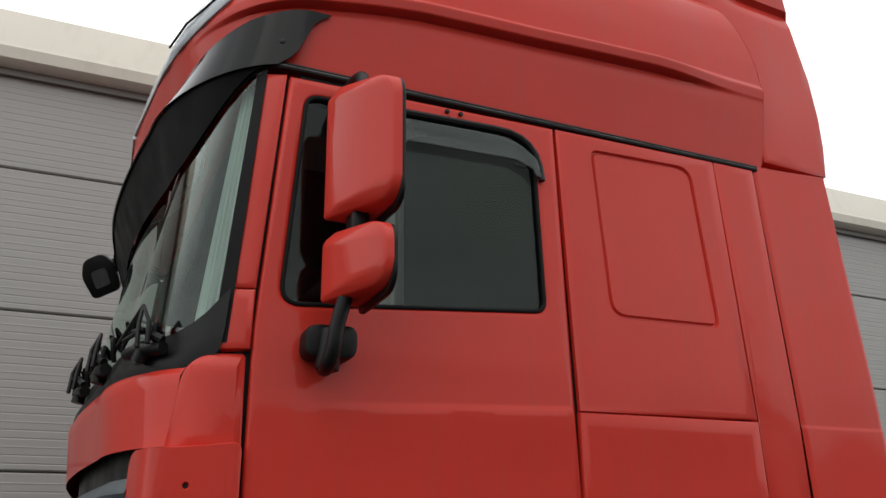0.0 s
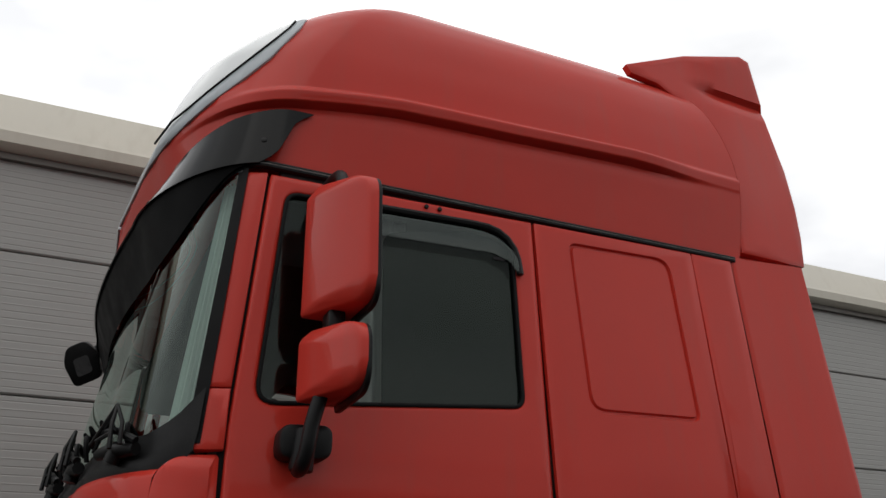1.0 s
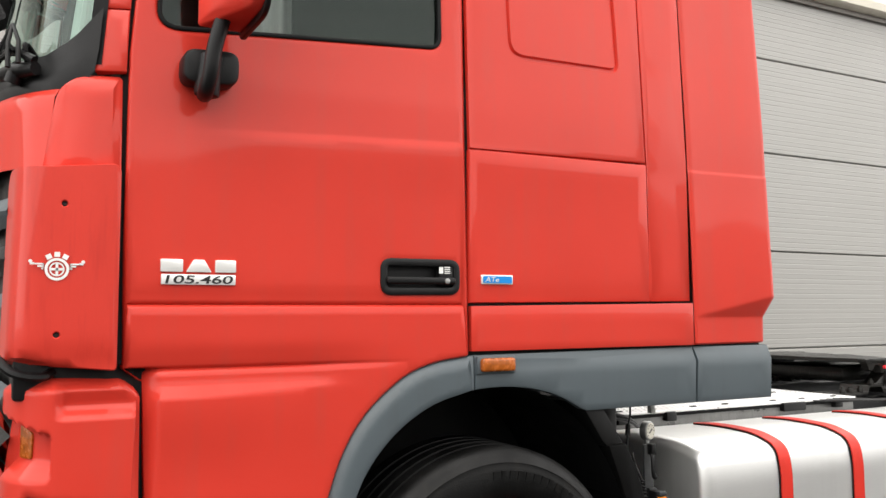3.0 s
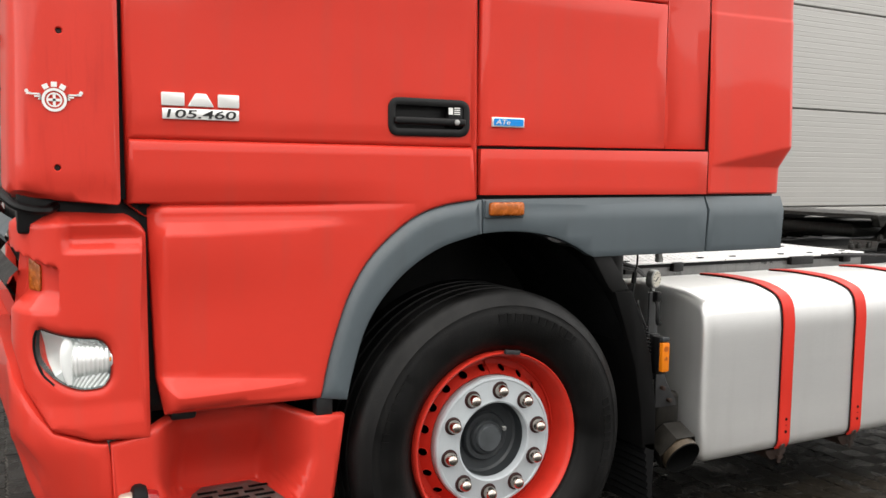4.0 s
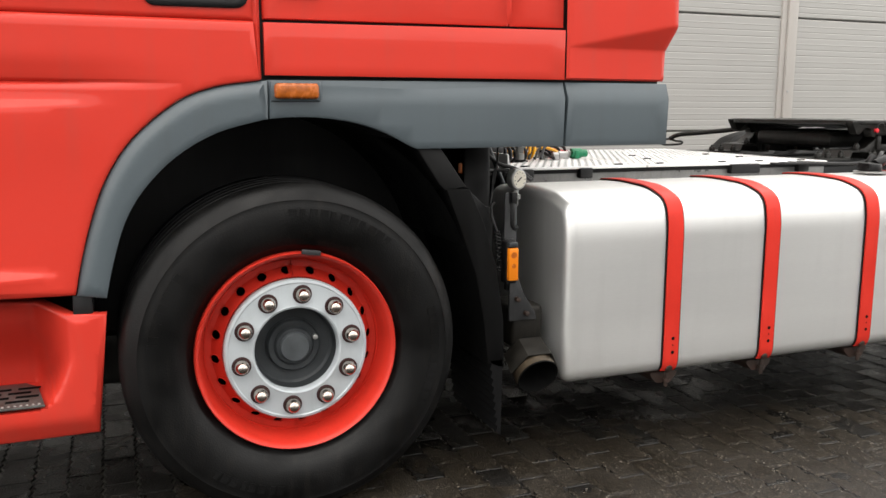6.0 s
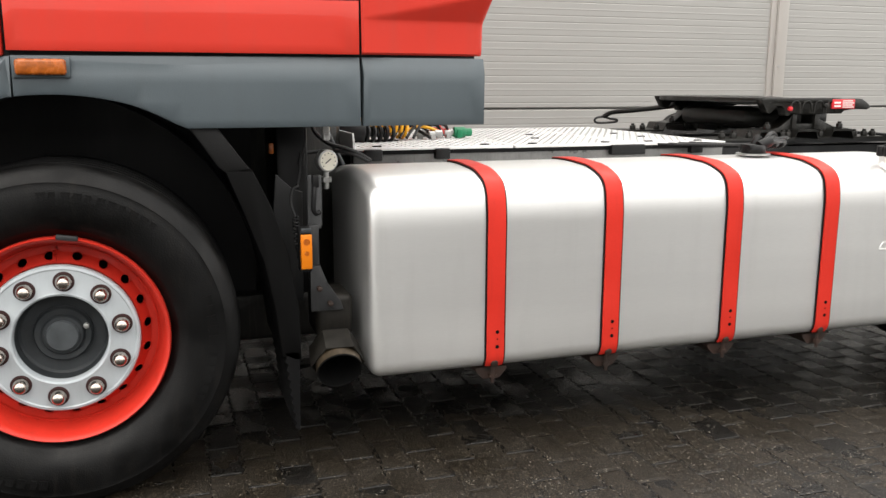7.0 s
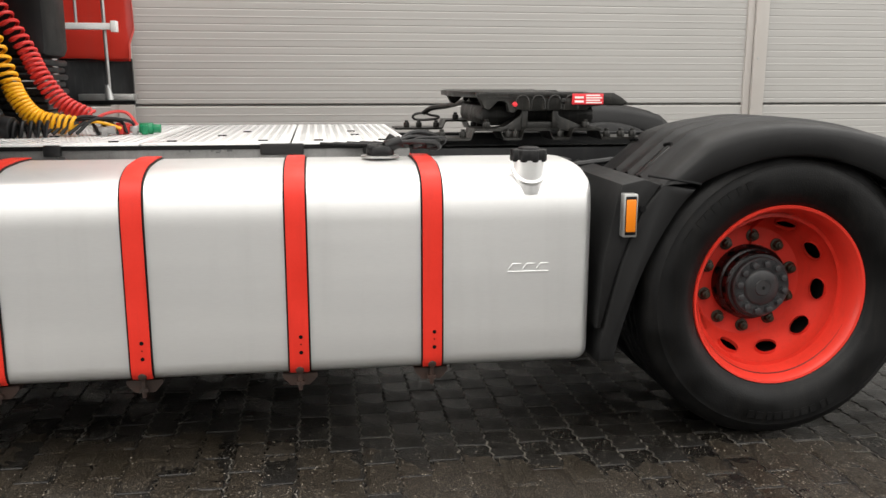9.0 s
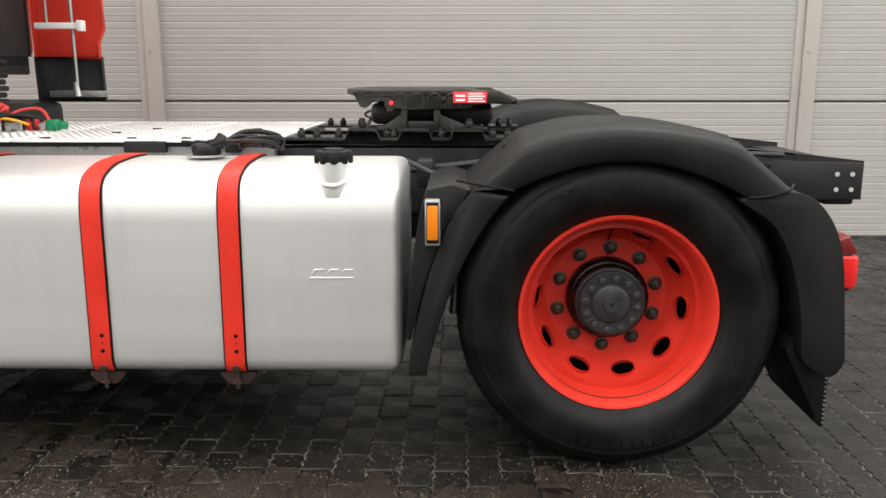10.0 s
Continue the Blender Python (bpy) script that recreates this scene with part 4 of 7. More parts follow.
skin(bm, [(0.878, 1.077), (1.262, 1.078), (1.263, 1.278), (0.878, 1.278)], trim_surface, (), [[(0.88, 1.228), (1.26, 1.228)]], cell=0.05, edge=0.007, depth=0.03)
part("sill_trim", bm, GREY_TRIM, truck)
bm = bmesh.new()
skin(bm, [(0.878, 1.05), (1.268, 1.05), (1.268, 1.300), (0.878, 1.300)], lambda u, z: Vector((u, 2 * YC - trim_surface(u, z).y, z)), (), cell=0.1, edge=0.007, depth=-0.03)
part("sill_trim", bm, material("dirty_grey_trim", (0.03, 0.032, 0.034), 0.55, scale=9, spread=0.3, grime=0.5, grime_colour=(0.07, 0.068, 0.065)), truck, "dirty inner side of the grey sill trim")
bm = bmesh.new()
box(bm, -0.062, 0.082, -0.022, -0.006, 1.213, 1.270, 0.006)
lamp = part("side_marker", bm, GREY_TRIM, truck, "amber side indicator in a grey housing")
bm = bmesh.new()
box(bm, -0.052, 0.072, -0.040, -0.015, 1.221, 1.263, 0.009, 3)
part("lens", bm, AMBER_DIM, lamp, "amber ribbed lens")
# dark wheel housing behind the arch
bm = bmesh.new()
arc = [(0.58 * math.sin(a), 0.52 + 0.66 * math.cos(a)) for a in [radians(d) for d in range(-100, 75, 7)]]
sheet(bm, lambda k, y: Vector((arc[int(k)][0], y, arc[int(k)][1])), range(len(arc)), [0.02, 0.3, 0.62])
box(bm, -0.6, 0.6, 0.6, 0.63, 0.3, 1.2)
part("wheel_housing", bm, BLACK_PL, truck)

# ---- wheels ----


def ring_surface(profile, cx, cz, flip=1):
    """(angle * 0.25, way along the profile) laid round a wheel's axis."""
    cum = [0.0]
    for (r0, y0), (r1, y1) in zip(profile, profile[1:]):
        cum.append(cum[-1] + math.hypot(r1 - r0, y1 - y0))

    def at(u, v):
        v = min(max(v, 0.0), cum[-1])
        for k in range(len(cum) - 1):
            if v <= cum[k + 1] + 1e-9:
                t = (v - cum[k]) / (cum[k + 1] - cum[k])
                r = profile[k][0] + t * (profile[k + 1][0] - profile[k][0])
                y = profile[k][1] + t * (profile[k + 1][1] - profile[k][1])
                break
        return Vector((cx + r * math.sin(u / 0.25), y, cz + r * math.cos(u / 0.25)))
    return at, cum


def oval(cu, cv, a, b, n=14):
    return [(cu + a * math.cos(2 * math.pi * k / n), cv + b * math.sin(2 * math.pi * k / n)) for k in range(n)]


def tyre_profile(y0, width, r):
    """Outer bead, sidewall with its rings, shoulder, grooved tread, inner sidewall."""
    p = [(0.285, y0 + 0.07), (0.302, y0 + 0.052), (0.314, y0 + 0.036), (0.322, y0 + 0.027), (0.328, y0 + 0.0245), (0.332, y0 + 0.020), (0.36, y0 + 0.006), (0.385, y0 + 0.001),
         (0.41, y0), (0.435, y0 + 0.004), (0.447, y0 + 0.008), (0.450, y0 + 0.0075), (0.453, y0 + 0.011), (0.468, y0 + 0.020), (0.481, y0 + 0.031), (0.489, y0 + 0.041), (r - 0.002, y0 + 0.056)]
    g = width / 6
    for k in range(5):
        yg = y0 + 0.06 + g * (k + 0.55) * 0.94
        p += [(r, yg - 0.007), (r - 0.012, yg - 0.005), (r - 0.012, yg + 0.005), (r, yg + 0.007)]
    p += [(r - 0.003, y0 + width - 0.05), (0.478, y0 + width - 0.03), (0.43, y0 + width - 0.008), (0.38, y0 + width), (0.32, y0 + width - 0.02), (0.288, y0 + width - 0.05)]
    return p


def tyre_marks(bm, cx, cz, y, r, spans, height=0.026):
    """Raised bars in place of the sidewall lettering: spans of (degrees clockwise from the top, widths)."""
    for a0, a1, n in spans:
        for k in range(n):
            wa = radians(a0 + (a1 - a0) * (k + 0.12) / n)
            wb = wa + radians((a1 - a0) / n * (0.50 if k % 3 == 1 else 0.72))
            q = [(r, wa), (r + height, wa), (r + height, (wa + wb) / 2), (r + height, wb), (r, wb), (r, (wa + wb) / 2)]
            lo = [bm.verts.new((cx + rr * math.sin(t), y + 0.002, cz + rr * math.cos(t))) for rr, t in q]
            hi = [bm.verts.new((cx + rr * math.sin(t), y - 0.0012, cz + rr * math.cos(t))) for rr, t in q]
            bm.faces.new(hi)
            for j in range(6):
                bm.faces.new((lo[j], hi[j], hi[(j + 1) % 6], lo[(j + 1) % 6]))
    bmesh.ops.recalc_face_normals(bm, faces=bm.faces)


HUB_Z = 0.49
# front wheel
bm = bmesh.new()
prof = [(0.300, 0.055), (0.297, 0.0), (0.297, -0.012), (0.2965, -0.021), (0.293, -0.025), (0.287, -0.021), (0.281, -0.004), (0.275, 0.018), (0.270, 0.045), (0.264, 0.062)]
lathe(bm, prof, 0, HUB_Z, 96)
front_wheel = part("front_wheel", bm, RED_RIM, truck, "front wheel, red rim with silver nut ring")
band = [(0.2645, 0.060), (0.260, 0.072), (0.2535, 0.080), (0.2455, 0.078), (0.2110, 0.040)]
at, cum = ring_surface(band, 0, HUB_Z)
full = 2 * math.pi * 0.25
holes = [oval(full * (k + 0.745) / 20, 0.0535, 0.0145, 0.0165, 14) for k in range(20)]
bm = bmesh.new()
across = steps(0.001, cum[-1] - 0.001, 16)
skin(bm, [(full * k / 60, 0.001) for k in range(60)] + [(full, v) for v in across] + [(full * k / 60, cum[-1] - 0.001) for k in range(59, 0, -1)] + [(0, v) for v in across[::-1]][:-1], at, holes, cell=0.025, edge=0.001, depth=0.005, drop=0.0)
sheet(bm, lambda u, v: at(u, v) + Vector((0, 0.0012, 0)), steps(-0.012, 0.012, 6), across)
part("rim_disc", bm, RED_RIM, front_wheel, "red rim disc with vent holes")
bm = bmesh.new()
lathe(bm, [(0.27, 0.17), (0.2, 0.16), (0.05, 0.16), (0, 0.16)], 0, HUB_Z, 32)
part("brake_drum", bm, SOOT_AND_SHADE, front_wheel)
bm = bmesh.new()
lathe(bm, [(0.206, 0.060), (0.2125, 0.030), (0.2135, 0.016), (0.2135, 0.012), (0.210, 0.006), (0.203, 0.004), (0.200, 0.0065), (0.136, 0.0065), (0.132, 0.004), (0.127, 0.006), (0.1245, 0.014), (0.122, 0.07)], 0, HUB_Z, 96)
part("nut_ring", bm, SILVER, front_wheel, "silver painted nut ring")
bm = bmesh.new()
lathe(bm, [(0.123, 0.03), (0.119, 0.068), (0.112, 0.075), (0.082, 0.078), (0.079, 0.062), (0.075, 0.058), (0.06, 0.060), (0.057, 0.05), (0.053, 0.046), (0.03, 0.044), (0.0, 0.044)], 0, HUB_Z, 64)
hub = part("hub_cover", bm, HUB_GREY, front_wheel, "dished dark grey hub cover")
bm = bmesh.new()
lathe(bm, [(0.046, 0.050), (0.044, 0.036), (0.041, 0.033), (0.0, 0.032)], 0, HUB_Z, 40)
part("hub_cap", bm, material("worn_grey_cap", (0.07, 0.078, 0.084), 0.45, 0.1, scale=30, spread=0.15), hub)
# ledge ring in lighter grey, to paint its lit edge
bm = bmesh.new()
lathe(bm, [(0.082, 0.079), (0.081, 0.070), (0.077, 0.069), (0.075, 0.074)], 0, HUB_Z, 56)
part("hub_lip", bm, material("lit_grey_lip", (0.06, 0.066, 0.07), 0.4, 0.2, scale=30, spread=0.2), hub)
bm = bmesh.new()
cyl(bm, (0.064, 0.062, HUB_Z + 0.022), (0.064, 0.046, HUB_Z + 0.022), 0.009, seg=6, bevel=0.002)
part("hub_plug", bm, STEEL, hub)
bm = bmesh.new()
lathe(bm, [(0.0225, 0.002), (0.0222, -0.006), (0.0212, -0.014), (0.0190, -0.023), (0.0155, -0.030), (0.0105, -0.0345), (0.005, -0.0365), (0.0, -0.037)], 0, 0, 24, 0.006)
nut_mesh = finish(bm, "wheel_nut", NUT, 30)
# flat dark red ring standing in for the shaded hole round each nut
bm = bmesh.new()
lathe(bm, [(0.0285, 0.0), (0.0285, -0.002), (0.0225, -0.002), (0.0225, 0.0)], 0, 0, 24, 0.007)
seat_mesh = finish(bm, "nut_hole_shade", NUT_HOLE_SHADE)
for k in range(10):
    a = radians(6.4 + 36 * k)
    m = pose(0.1675 * math.sin(a), 0, HUB_Z + 0.1675 * math.cos(a))
    lay("wheel_nut", nut_mesh, front_wheel, m)
    lay("nut_hole_shade", seat_mesh, front_wheel, m)
bm = bmesh.new()
box(bm, 0.012, 0.068, -0.036, -0.022, HUB_Z + 0.288, HUB_Z + 0.302, 0.003, 2, pose(0, 0, 0, 0, 8, 0))
part("balance_weight", bm, HUB_BLACK, front_wheel)
bm = bmesh.new()
lathe(bm, tyre_profile(-0.052, 0.37, 0.496), 0, HUB_Z, 120)
tyre_marks(bm, 0, HUB_Z, -0.052, 0.40, ((-4, 42, 11), (74, 120, 11), (-172, -140, 8), (-84, -50, 8)))
part("tyre", bm, TYRE, front_wheel, "worn black front tyre with raised markings")

# rear wheel: deep dished rim
RX, REAR_Z = 3.805, 0.475
bm = bmesh.new()
lathe(bm, [(0.288, 0.05), (0.306, 0.012), (0.311, -0.004), (0.308, -0.010), (0.300, -0.008), (0.290, 0.006), (0.283, 0.028), (0.276, 0.05), (0.272, 0.075)], RX, REAR_Z, 96)
rear_wheel = part("rear_wheel", bm, RED_RIM, truck, "rear wheel with deeply dished red rim")
bowl = [(0.2725, 0.074), (0.268, 0.105), (0.258, 0.135), (0.238, 0.17), (0.216, 0.205), (0.204, 0.222), (0.196, 0.228), (0.12, 0.229)]
at, cum = ring_surface(bowl, RX, REAR_Z)
holes = [oval(full * (k + 0.64) / 10, 0.092, 0.041, 0.030, 18) for k in range(10)]
bm = bmesh.new()
across = steps(0.001, cum[-1] - 0.001, 24)
skin(bm, [(full * k / 72, 0.001) for k in range(72)] + [(full, v) for v in across] + [(full * k / 72, cum[-1] - 0.001) for k in range(71, 0, -1)] + [(0, v) for v in across[::-1]][:-1], at, holes, cell=0.02, edge=0.0015, depth=0.014, drop=0.0)
sheet(bm, lambda u, v: at(u, v) + Vector((0, 0.0012, 0)), steps(-0.012, 0.012, 6), across)
part("rim_disc", bm, RED_RIM, rear_wheel, "dished red rim disc with oval vent holes")
bm = bmesh.new()
lathe(bm, [(0.28, 0.16), (0.27, 0.245), (0.1, 0.25), (0, 0.25)], RX, REAR_Z, 32)
part("brake_drum", bm, SOOT_AND_SHADE, rear_wheel)
bm = bmesh.new()
lathe(bm, [(0.136, 0.23), (0.135, 0.19), (0.130, 0.182), (0.122, 0.178), (0.119, 0.15), (0.110, 0.142)], RX, REAR_Z, 64)
part("axle_hub", bm, material("oily_hub", (0.006, 0.0062, 0.0066), 0.22, 0.1, scale=30, fine=160, spread=0.4, bump=0.3, rough_spread=0.12, gloss=0.6), rear_wheel, "oily black axle hub")
bm = bmesh.new()
lathe(bm, [(0.114, 0.143), (0.1065, 0.142), (0.105, 0.125), (0.101, 0.121), (0.066, 0.121), (0.062, 0.116), (0.058, 0.113), (0.030, 0.1115), (0.027, 0.108), (0.006, 0.108), (0.0055, 0.116), (0, 0.116)], RX, REAR_Z, 64)
part("drive_flange", bm, HUB_BLACK, rear_wheel, "dark grey drive flange with bolts")
bm = bmesh.new()
cyl(bm, (0, 0.0, 0), (0, -0.013, 0), 0.0135, seg=6, bevel=0.003)
cyl(bm, (0, 0.002, 0), (0, -0.004, 0), 0.0165, seg=16)
flange_bolt = finish(bm, "flange_bolt", HUB_BLACK)
for k in range(12):
    a = radians(8 + 30 * k)
    lay("flange_bolt", flange_bolt, rear_wheel, pose(RX + 0.085 * math.sin(a), 0.121, REAR_Z + 0.085 * math.cos(a), 0, 10 * k, 0))
bm = bmesh.new()
cyl(bm, (0, 0.004, 0), (0, -0.006, 0), 0.0235, seg=24, bevel=0.002)
cyl(bm, (0, -0.004, 0), (0, -0.026, 0), 0.0185, 0.017, seg=6, bevel=0.003)
cyl(bm, (0, -0.02, 0), (0, -0.034, 0), 0.0105, seg=12, bevel=0.002)
rear_nut = finish(bm, "wheel_nut", BOLT)
for k in range(10):
    a = radians(3 + 36 * k)
    lay("wheel_nut", rear_nut, rear_wheel, pose(RX + 0.1675 * math.sin(a), 0.229, REAR_Z + 0.1675 * math.cos(a), 0, 25 * k, 0))
bm = bmesh.new()
lathe(bm, tyre_profile(-0.045, 0.315, 0.499), RX, REAR_Z + 0.003, 120)
tyre_marks(bm, RX, REAR_Z, -0.045, 0.40, ((150, 196, 10), (-62, -20, 9)))
part("tyre", bm, TYRE, rear_wheel, "worn black rear tyre with scuffed shoulder")
bm = bmesh.new()
lathe(bm, tyre_profile(0.335, 0.315, 0.499), RX, REAR_Z + 0.003, 64)
part("tyre", bm, TYRE, rear_wheel)
for name, cx in (("front_wheel", 0.0), ("rear_wheel", RX)):
    bm = bmesh.new()
    lathe(bm, [(0.30, 2 * YC + 0.02), (0.27, 2 * YC - 0.05), (0.2, 2 * YC - 0.06), (0.0, 2 * YC - 0.06)], cx, HUB_Z if cx == 0 else REAR_Z, 48)
    far = part(name, bm, RED_RIM, truck)
    bm = bmesh.new()
    lathe(bm, [(r, 2 * YC - y) for r, y in tyre_profile(-0.045, 0.34 if cx == 0 else 0.69, 0.497)], cx, HUB_Z + 0.001 if cx == 0 else REAR_Z, 64)
    part("tyre", bm, TYRE, far)
bm = bmesh.new()
cyl(bm, (RX, 0.25, REAR_Z), (RX, 2 * YC - 0.25, REAR_Z), 0.085, seg=24)
bmesh.ops.create_uvsphere(bm, u_segments=24, v_segments=14, radius=0.24, matrix=Matrix.Translation((RX, YC, REAR_Z)))
part("axle", bm, CHASSIS, truck)
bm = bmesh.new()
cyl(bm, (0, 0.1, HUB_Z - 0.05), (0, 2 * YC - 0.1, HUB_Z - 0.05), 0.06, seg=16)
part("axle", bm, CHASSIS, truck)

# ---- frame ----
for y0, y1 in ((0.76, 0.83), (2 * YC - 0.83, 2 * YC - 0.76)):
    bm = bmesh.new()
    near = y0 < YC
    web = y0 if near else y1 - 0.009
    prism(bm, [(-0.9, 0.66), (4.05, 0.66), (4.55, 0.72), (4.872, 0.725), (4.872, 0.875), (4.60, 0.905), (4.3, 0.93), (-0.9, 0.93)], web, web + 0.009)
    prism(bm, [(-0.9, 0.922), (4.3, 0.922), (4.6, 0.897), (4.6, 0.905), (4.3, 0.93), (-0.9, 0.93)], y0, y1)
    prism(bm, [(-0.9, 0.66), (4.05, 0.66), (4.05, 0.668), (-0.9, 0.668)], y0, y1)
    rail = part("frame_rail", bm, CHASSIS, truck, "dark painted steel frame rail")
    if near:
        bm = bmesh.new()
        prism(bm, rounded([(4.30, 0.745), (4.50, 0.728), (4.866, 0.728), (4.868, 0.868), (4.62, 0.874), (4.40, 0.895), (4.30, 0.90)], 0.012, 3), web - 0.012, web - 0.001, 0.003)
        end = part("end_plate", bm, CHASSIS, truck)
        for xh in (4.768, 4.826):
            for zh in (0.765, 0.825):
                b = bmesh.new()
                cyl(b, (xh, web - 0.0125, zh), (xh, web - 0.0145, zh), 0.009, seg=16)
                part("bolt_hole", b, COLUMN, end)
        # black slabs on the plate stand in for shaded openings
        for xa, xb in ((4.40, 4.43), (4.44, 4.475)):
            b = bmesh.new()
            box(b, xa, xb, web - 0.0135, web - 0.0125, 0.79, 0.852, 0.004)
            part("rail_opening", b, SOOT_AND_SHADE, end)
        for xh, zh in ((1.2, 0.8), (1.5, 0.86), (2.8, 0.85), (3.25, 0.8), (3.32, 0.86), (4.36, 0.84), (4.42, 0.80), (4.50, 0.86)):
            b = bmesh.new()
            cyl(b, (xh, web, zh), (xh, web - 0.016, zh), 0.014, seg=6, bevel=0.002)
            part("frame_bolt", b, GREASE, rail)
for xc in (0.2, 1.1, 2.2, 3.2, 4.2, 4.8):
    bm = bmesh.new()
    box(bm, xc - 0.06, xc + 0.06, 0.79, 2 * YC - 0.79, 0.70, 0.86, 0.01)
    part("cross_member", bm, CHASSIS, truck)
bm = bmesh.new()
box(bm, -1.15, 0.95, 0.66, 2 * YC - 0.66, 0.42, 1.18, 0.08)
box(bm, 0.9, 1.6, 0.95, 2 * YC - 0.95, 0.40, 0.80, 0.06)
cyl(bm, (1.6, YC, 0.6), (3.6, YC, 0.52), 0.06, seg=16)
# wide low slab, added to keep light off the ground under the cab
box(bm, -0.95, 0.95, 0.55, 2 * YC - 0.55, 0.27, 0.45, 0.03)
part("engine_block", bm, GREASE, truck, "dark oily engine and gearbox, with an added slab that shades the ground")
# unseen far-side boxes, added to stop light reaching in under the truck
bm = bmesh.new()
box(bm, 0.66, 2.55, 1.70, 2.44, 0.06, 0.92, 0.05)
part("far_side_box", bm, CHASSIS, truck)
bm = bmesh.new()
box(bm, 0.60, 1.02, 1.70, 2.44, 0.12, 1.05, 0.04)
part("far_light_block", bm, CHASSIS, truck)
bm = bmesh.new()
tube(bm, [(1.12, 0.745, 0.905), (2.6, 0.745, 0.91)], 0.022, 10)
tube(bm, [(0.9, 0.70, 0.93), (1.4, 0.71, 0.945), (2.6, 0.715, 0.94)], 0.010, 6)
part("air_pipe", bm, BLACK_PL, truck)
for xa, xb in ((1.02, 1.09), (1.30, 1.36), (2.06, 2.22), (2.44, 2.50)):
    bm = bmesh.new()
    box(bm, xa, xb, 0.615, 0.70, 0.915, 0.957, 0.006)
    part("pipe_clip", bm, BLACK_PL, truck)
bm = bmesh.new()
box(bm, 0.98, 2.62, 0.642, 0.70, 0.86, 0.952, 0.012)
part("side_channel", bm, material("dull_alloy_rail", (0.20, 0.20, 0.195), 0.36, 0.5, scale=9, spread=0.2, grime=0.4, grime_colour=(0.07, 0.065, 0.06)), truck, "dull alloy channel beside the tank")
# thin dark strip just below the deck's front edge
bm = bmesh.new()
box(bm, 0.965, 2.62, 0.636, 0.641, 0.936, 0.951, 0.001)
part("deck_edge_strip", bm, RUBBER, truck)

# ---- tank ----
TX0, TX1, TY0, TY1, TZ0, TZ1 = 0.887, 3.135, -0.022, 0.62, 0.280, 0.933
TANK = rounded([(TY0, TZ0), (TY1, TZ0), (TY1, 0.902), (0.33, TZ1), (0.10, 0.922), (-0.004, 0.886), (TY0, 0.80)], [0.055, 0.08, 0.08, 0.3, 0.14, 0.05, 0.10], 8)
bm = bmesh.new()
prism(bm, TANK, TX0, TX1, 0.040, axis="x", seg=6)
tank = part("fuel_tank", bm, ALU, truck, "long brushed aluminium fuel tank with red straps")
for xc in (1.302, 1.723, 2.198, 2.616):
    outer = shrink(TANK, -0.009)
    inner = shrink(TANK, -0.001)
    pad = shrink(TANK, -0.005)
    # the strap leaves the underside and the back open
    keep = [i for i, (y, z) in enumerate(TANK) if not (z < TZ0 + 0.012 or y > TY1 - 0.095)]
    order = keep
    # start at the lower front
    cut = next((k for k in range(len(order) - 1) if order[k + 1] - order[k] > 1), None)
    if cut is not None:
        order = order[cut + 1:] + order[:cut + 1]

    def strip(b, wide, loop, lo):
        rows = []
        for k, i in enumerate(order):
            (yo, zo), (yi, zi) = loop[i], lo[i]
            w = wide * (0.45, 0.72, 0.90, 0.98, 1.0)[min(k, 4)]
            rows.append([b.verts.new((xc - w, yi, zi)), b.verts.new((xc - w, yo, zo)), b.verts.new((xc + w, yo, zo)), b.verts.new((xc + w, yi, zi))])
        for p, q in zip(rows, rows[1:]):
            for k in range(4):
                b.faces.new((p[k], p[(k + 1) % 4], q[(k + 1) % 4], q[k]))
        b.faces.new(rows[0])
        b.faces.new(rows[-1][::-1])
        bmesh.ops.recalc_face_normals(b, faces=b.faces)
    bm = bmesh.new()
    strip(bm, 0.030, outer, inner)
    strap = part("tank_strap", bm, RED_STRAP, tank, "red painted steel tank strap")
    bm = bmesh.new()
    strip(bm, 0.0355, pad, inner)
    part("strap_rubber", bm, RUBBER, tank)
    # flat black discs paint the shade inside the strap's holes
    for zh, r in ((0.357, 0.0062), (0.383, 0.0025), (0.407, 0.0062)):
        b = bmesh.new()
        cyl(b, (xc + 0.006, TY0 - 0.0088, zh), (xc + 0.006, TY0 - 0.0102, zh), r, seg=12)
        part("strap_hole", b, SOOT_AND_SHADE, tank)
    bm = bmesh.new()
    prism(bm, rounded([(xc - 0.055, 0.266), (xc - 0.03, 0.238), (xc + 0.03, 0.238), (xc + 0.055, 0.266), (xc + 0.055, 0.277), (xc - 0.055, 0.277)], 0.006, 3), 0.005, 0.55)
    cyl(bm, (xc, TY0 + 0.010, 0.30), (xc, TY0 + 0.014, 0.228), 0.007, seg=8)
    cyl(bm, (xc, TY0 + 0.012, 0.258), (xc, TY0 + 0.012, 0.246), 0.014, seg=6)
    cyl(bm, (xc, TY0 + 0.016, 0.302), (xc, TY0 - 0.006, 0.296), 0.013, seg=14, bevel=0.004)
    part("tank_bracket", bm, RUST, tank, "rusty tank bracket with clamp bolt")
bm = bmesh.new()
FX, FY = 2.931, 0.030
cyl(bm, (FX, FY, 0.84), (FX, FY - 0.004, 0.945), 0.049, 0.049, 40)
ringl = [(FX + 0.0505 * math.cos(a), FY - 0.0505 * math.sin(a), 0.874 + 0.042 * (1 - math.sin(a)) ** 1.1) for a in steps(0.0, math.pi, 28)]
tube(bm, ringl, 0.0075, 8)
part("filler_neck", bm, ALU, tank, "aluminium filler neck")
bm = bmesh.new()
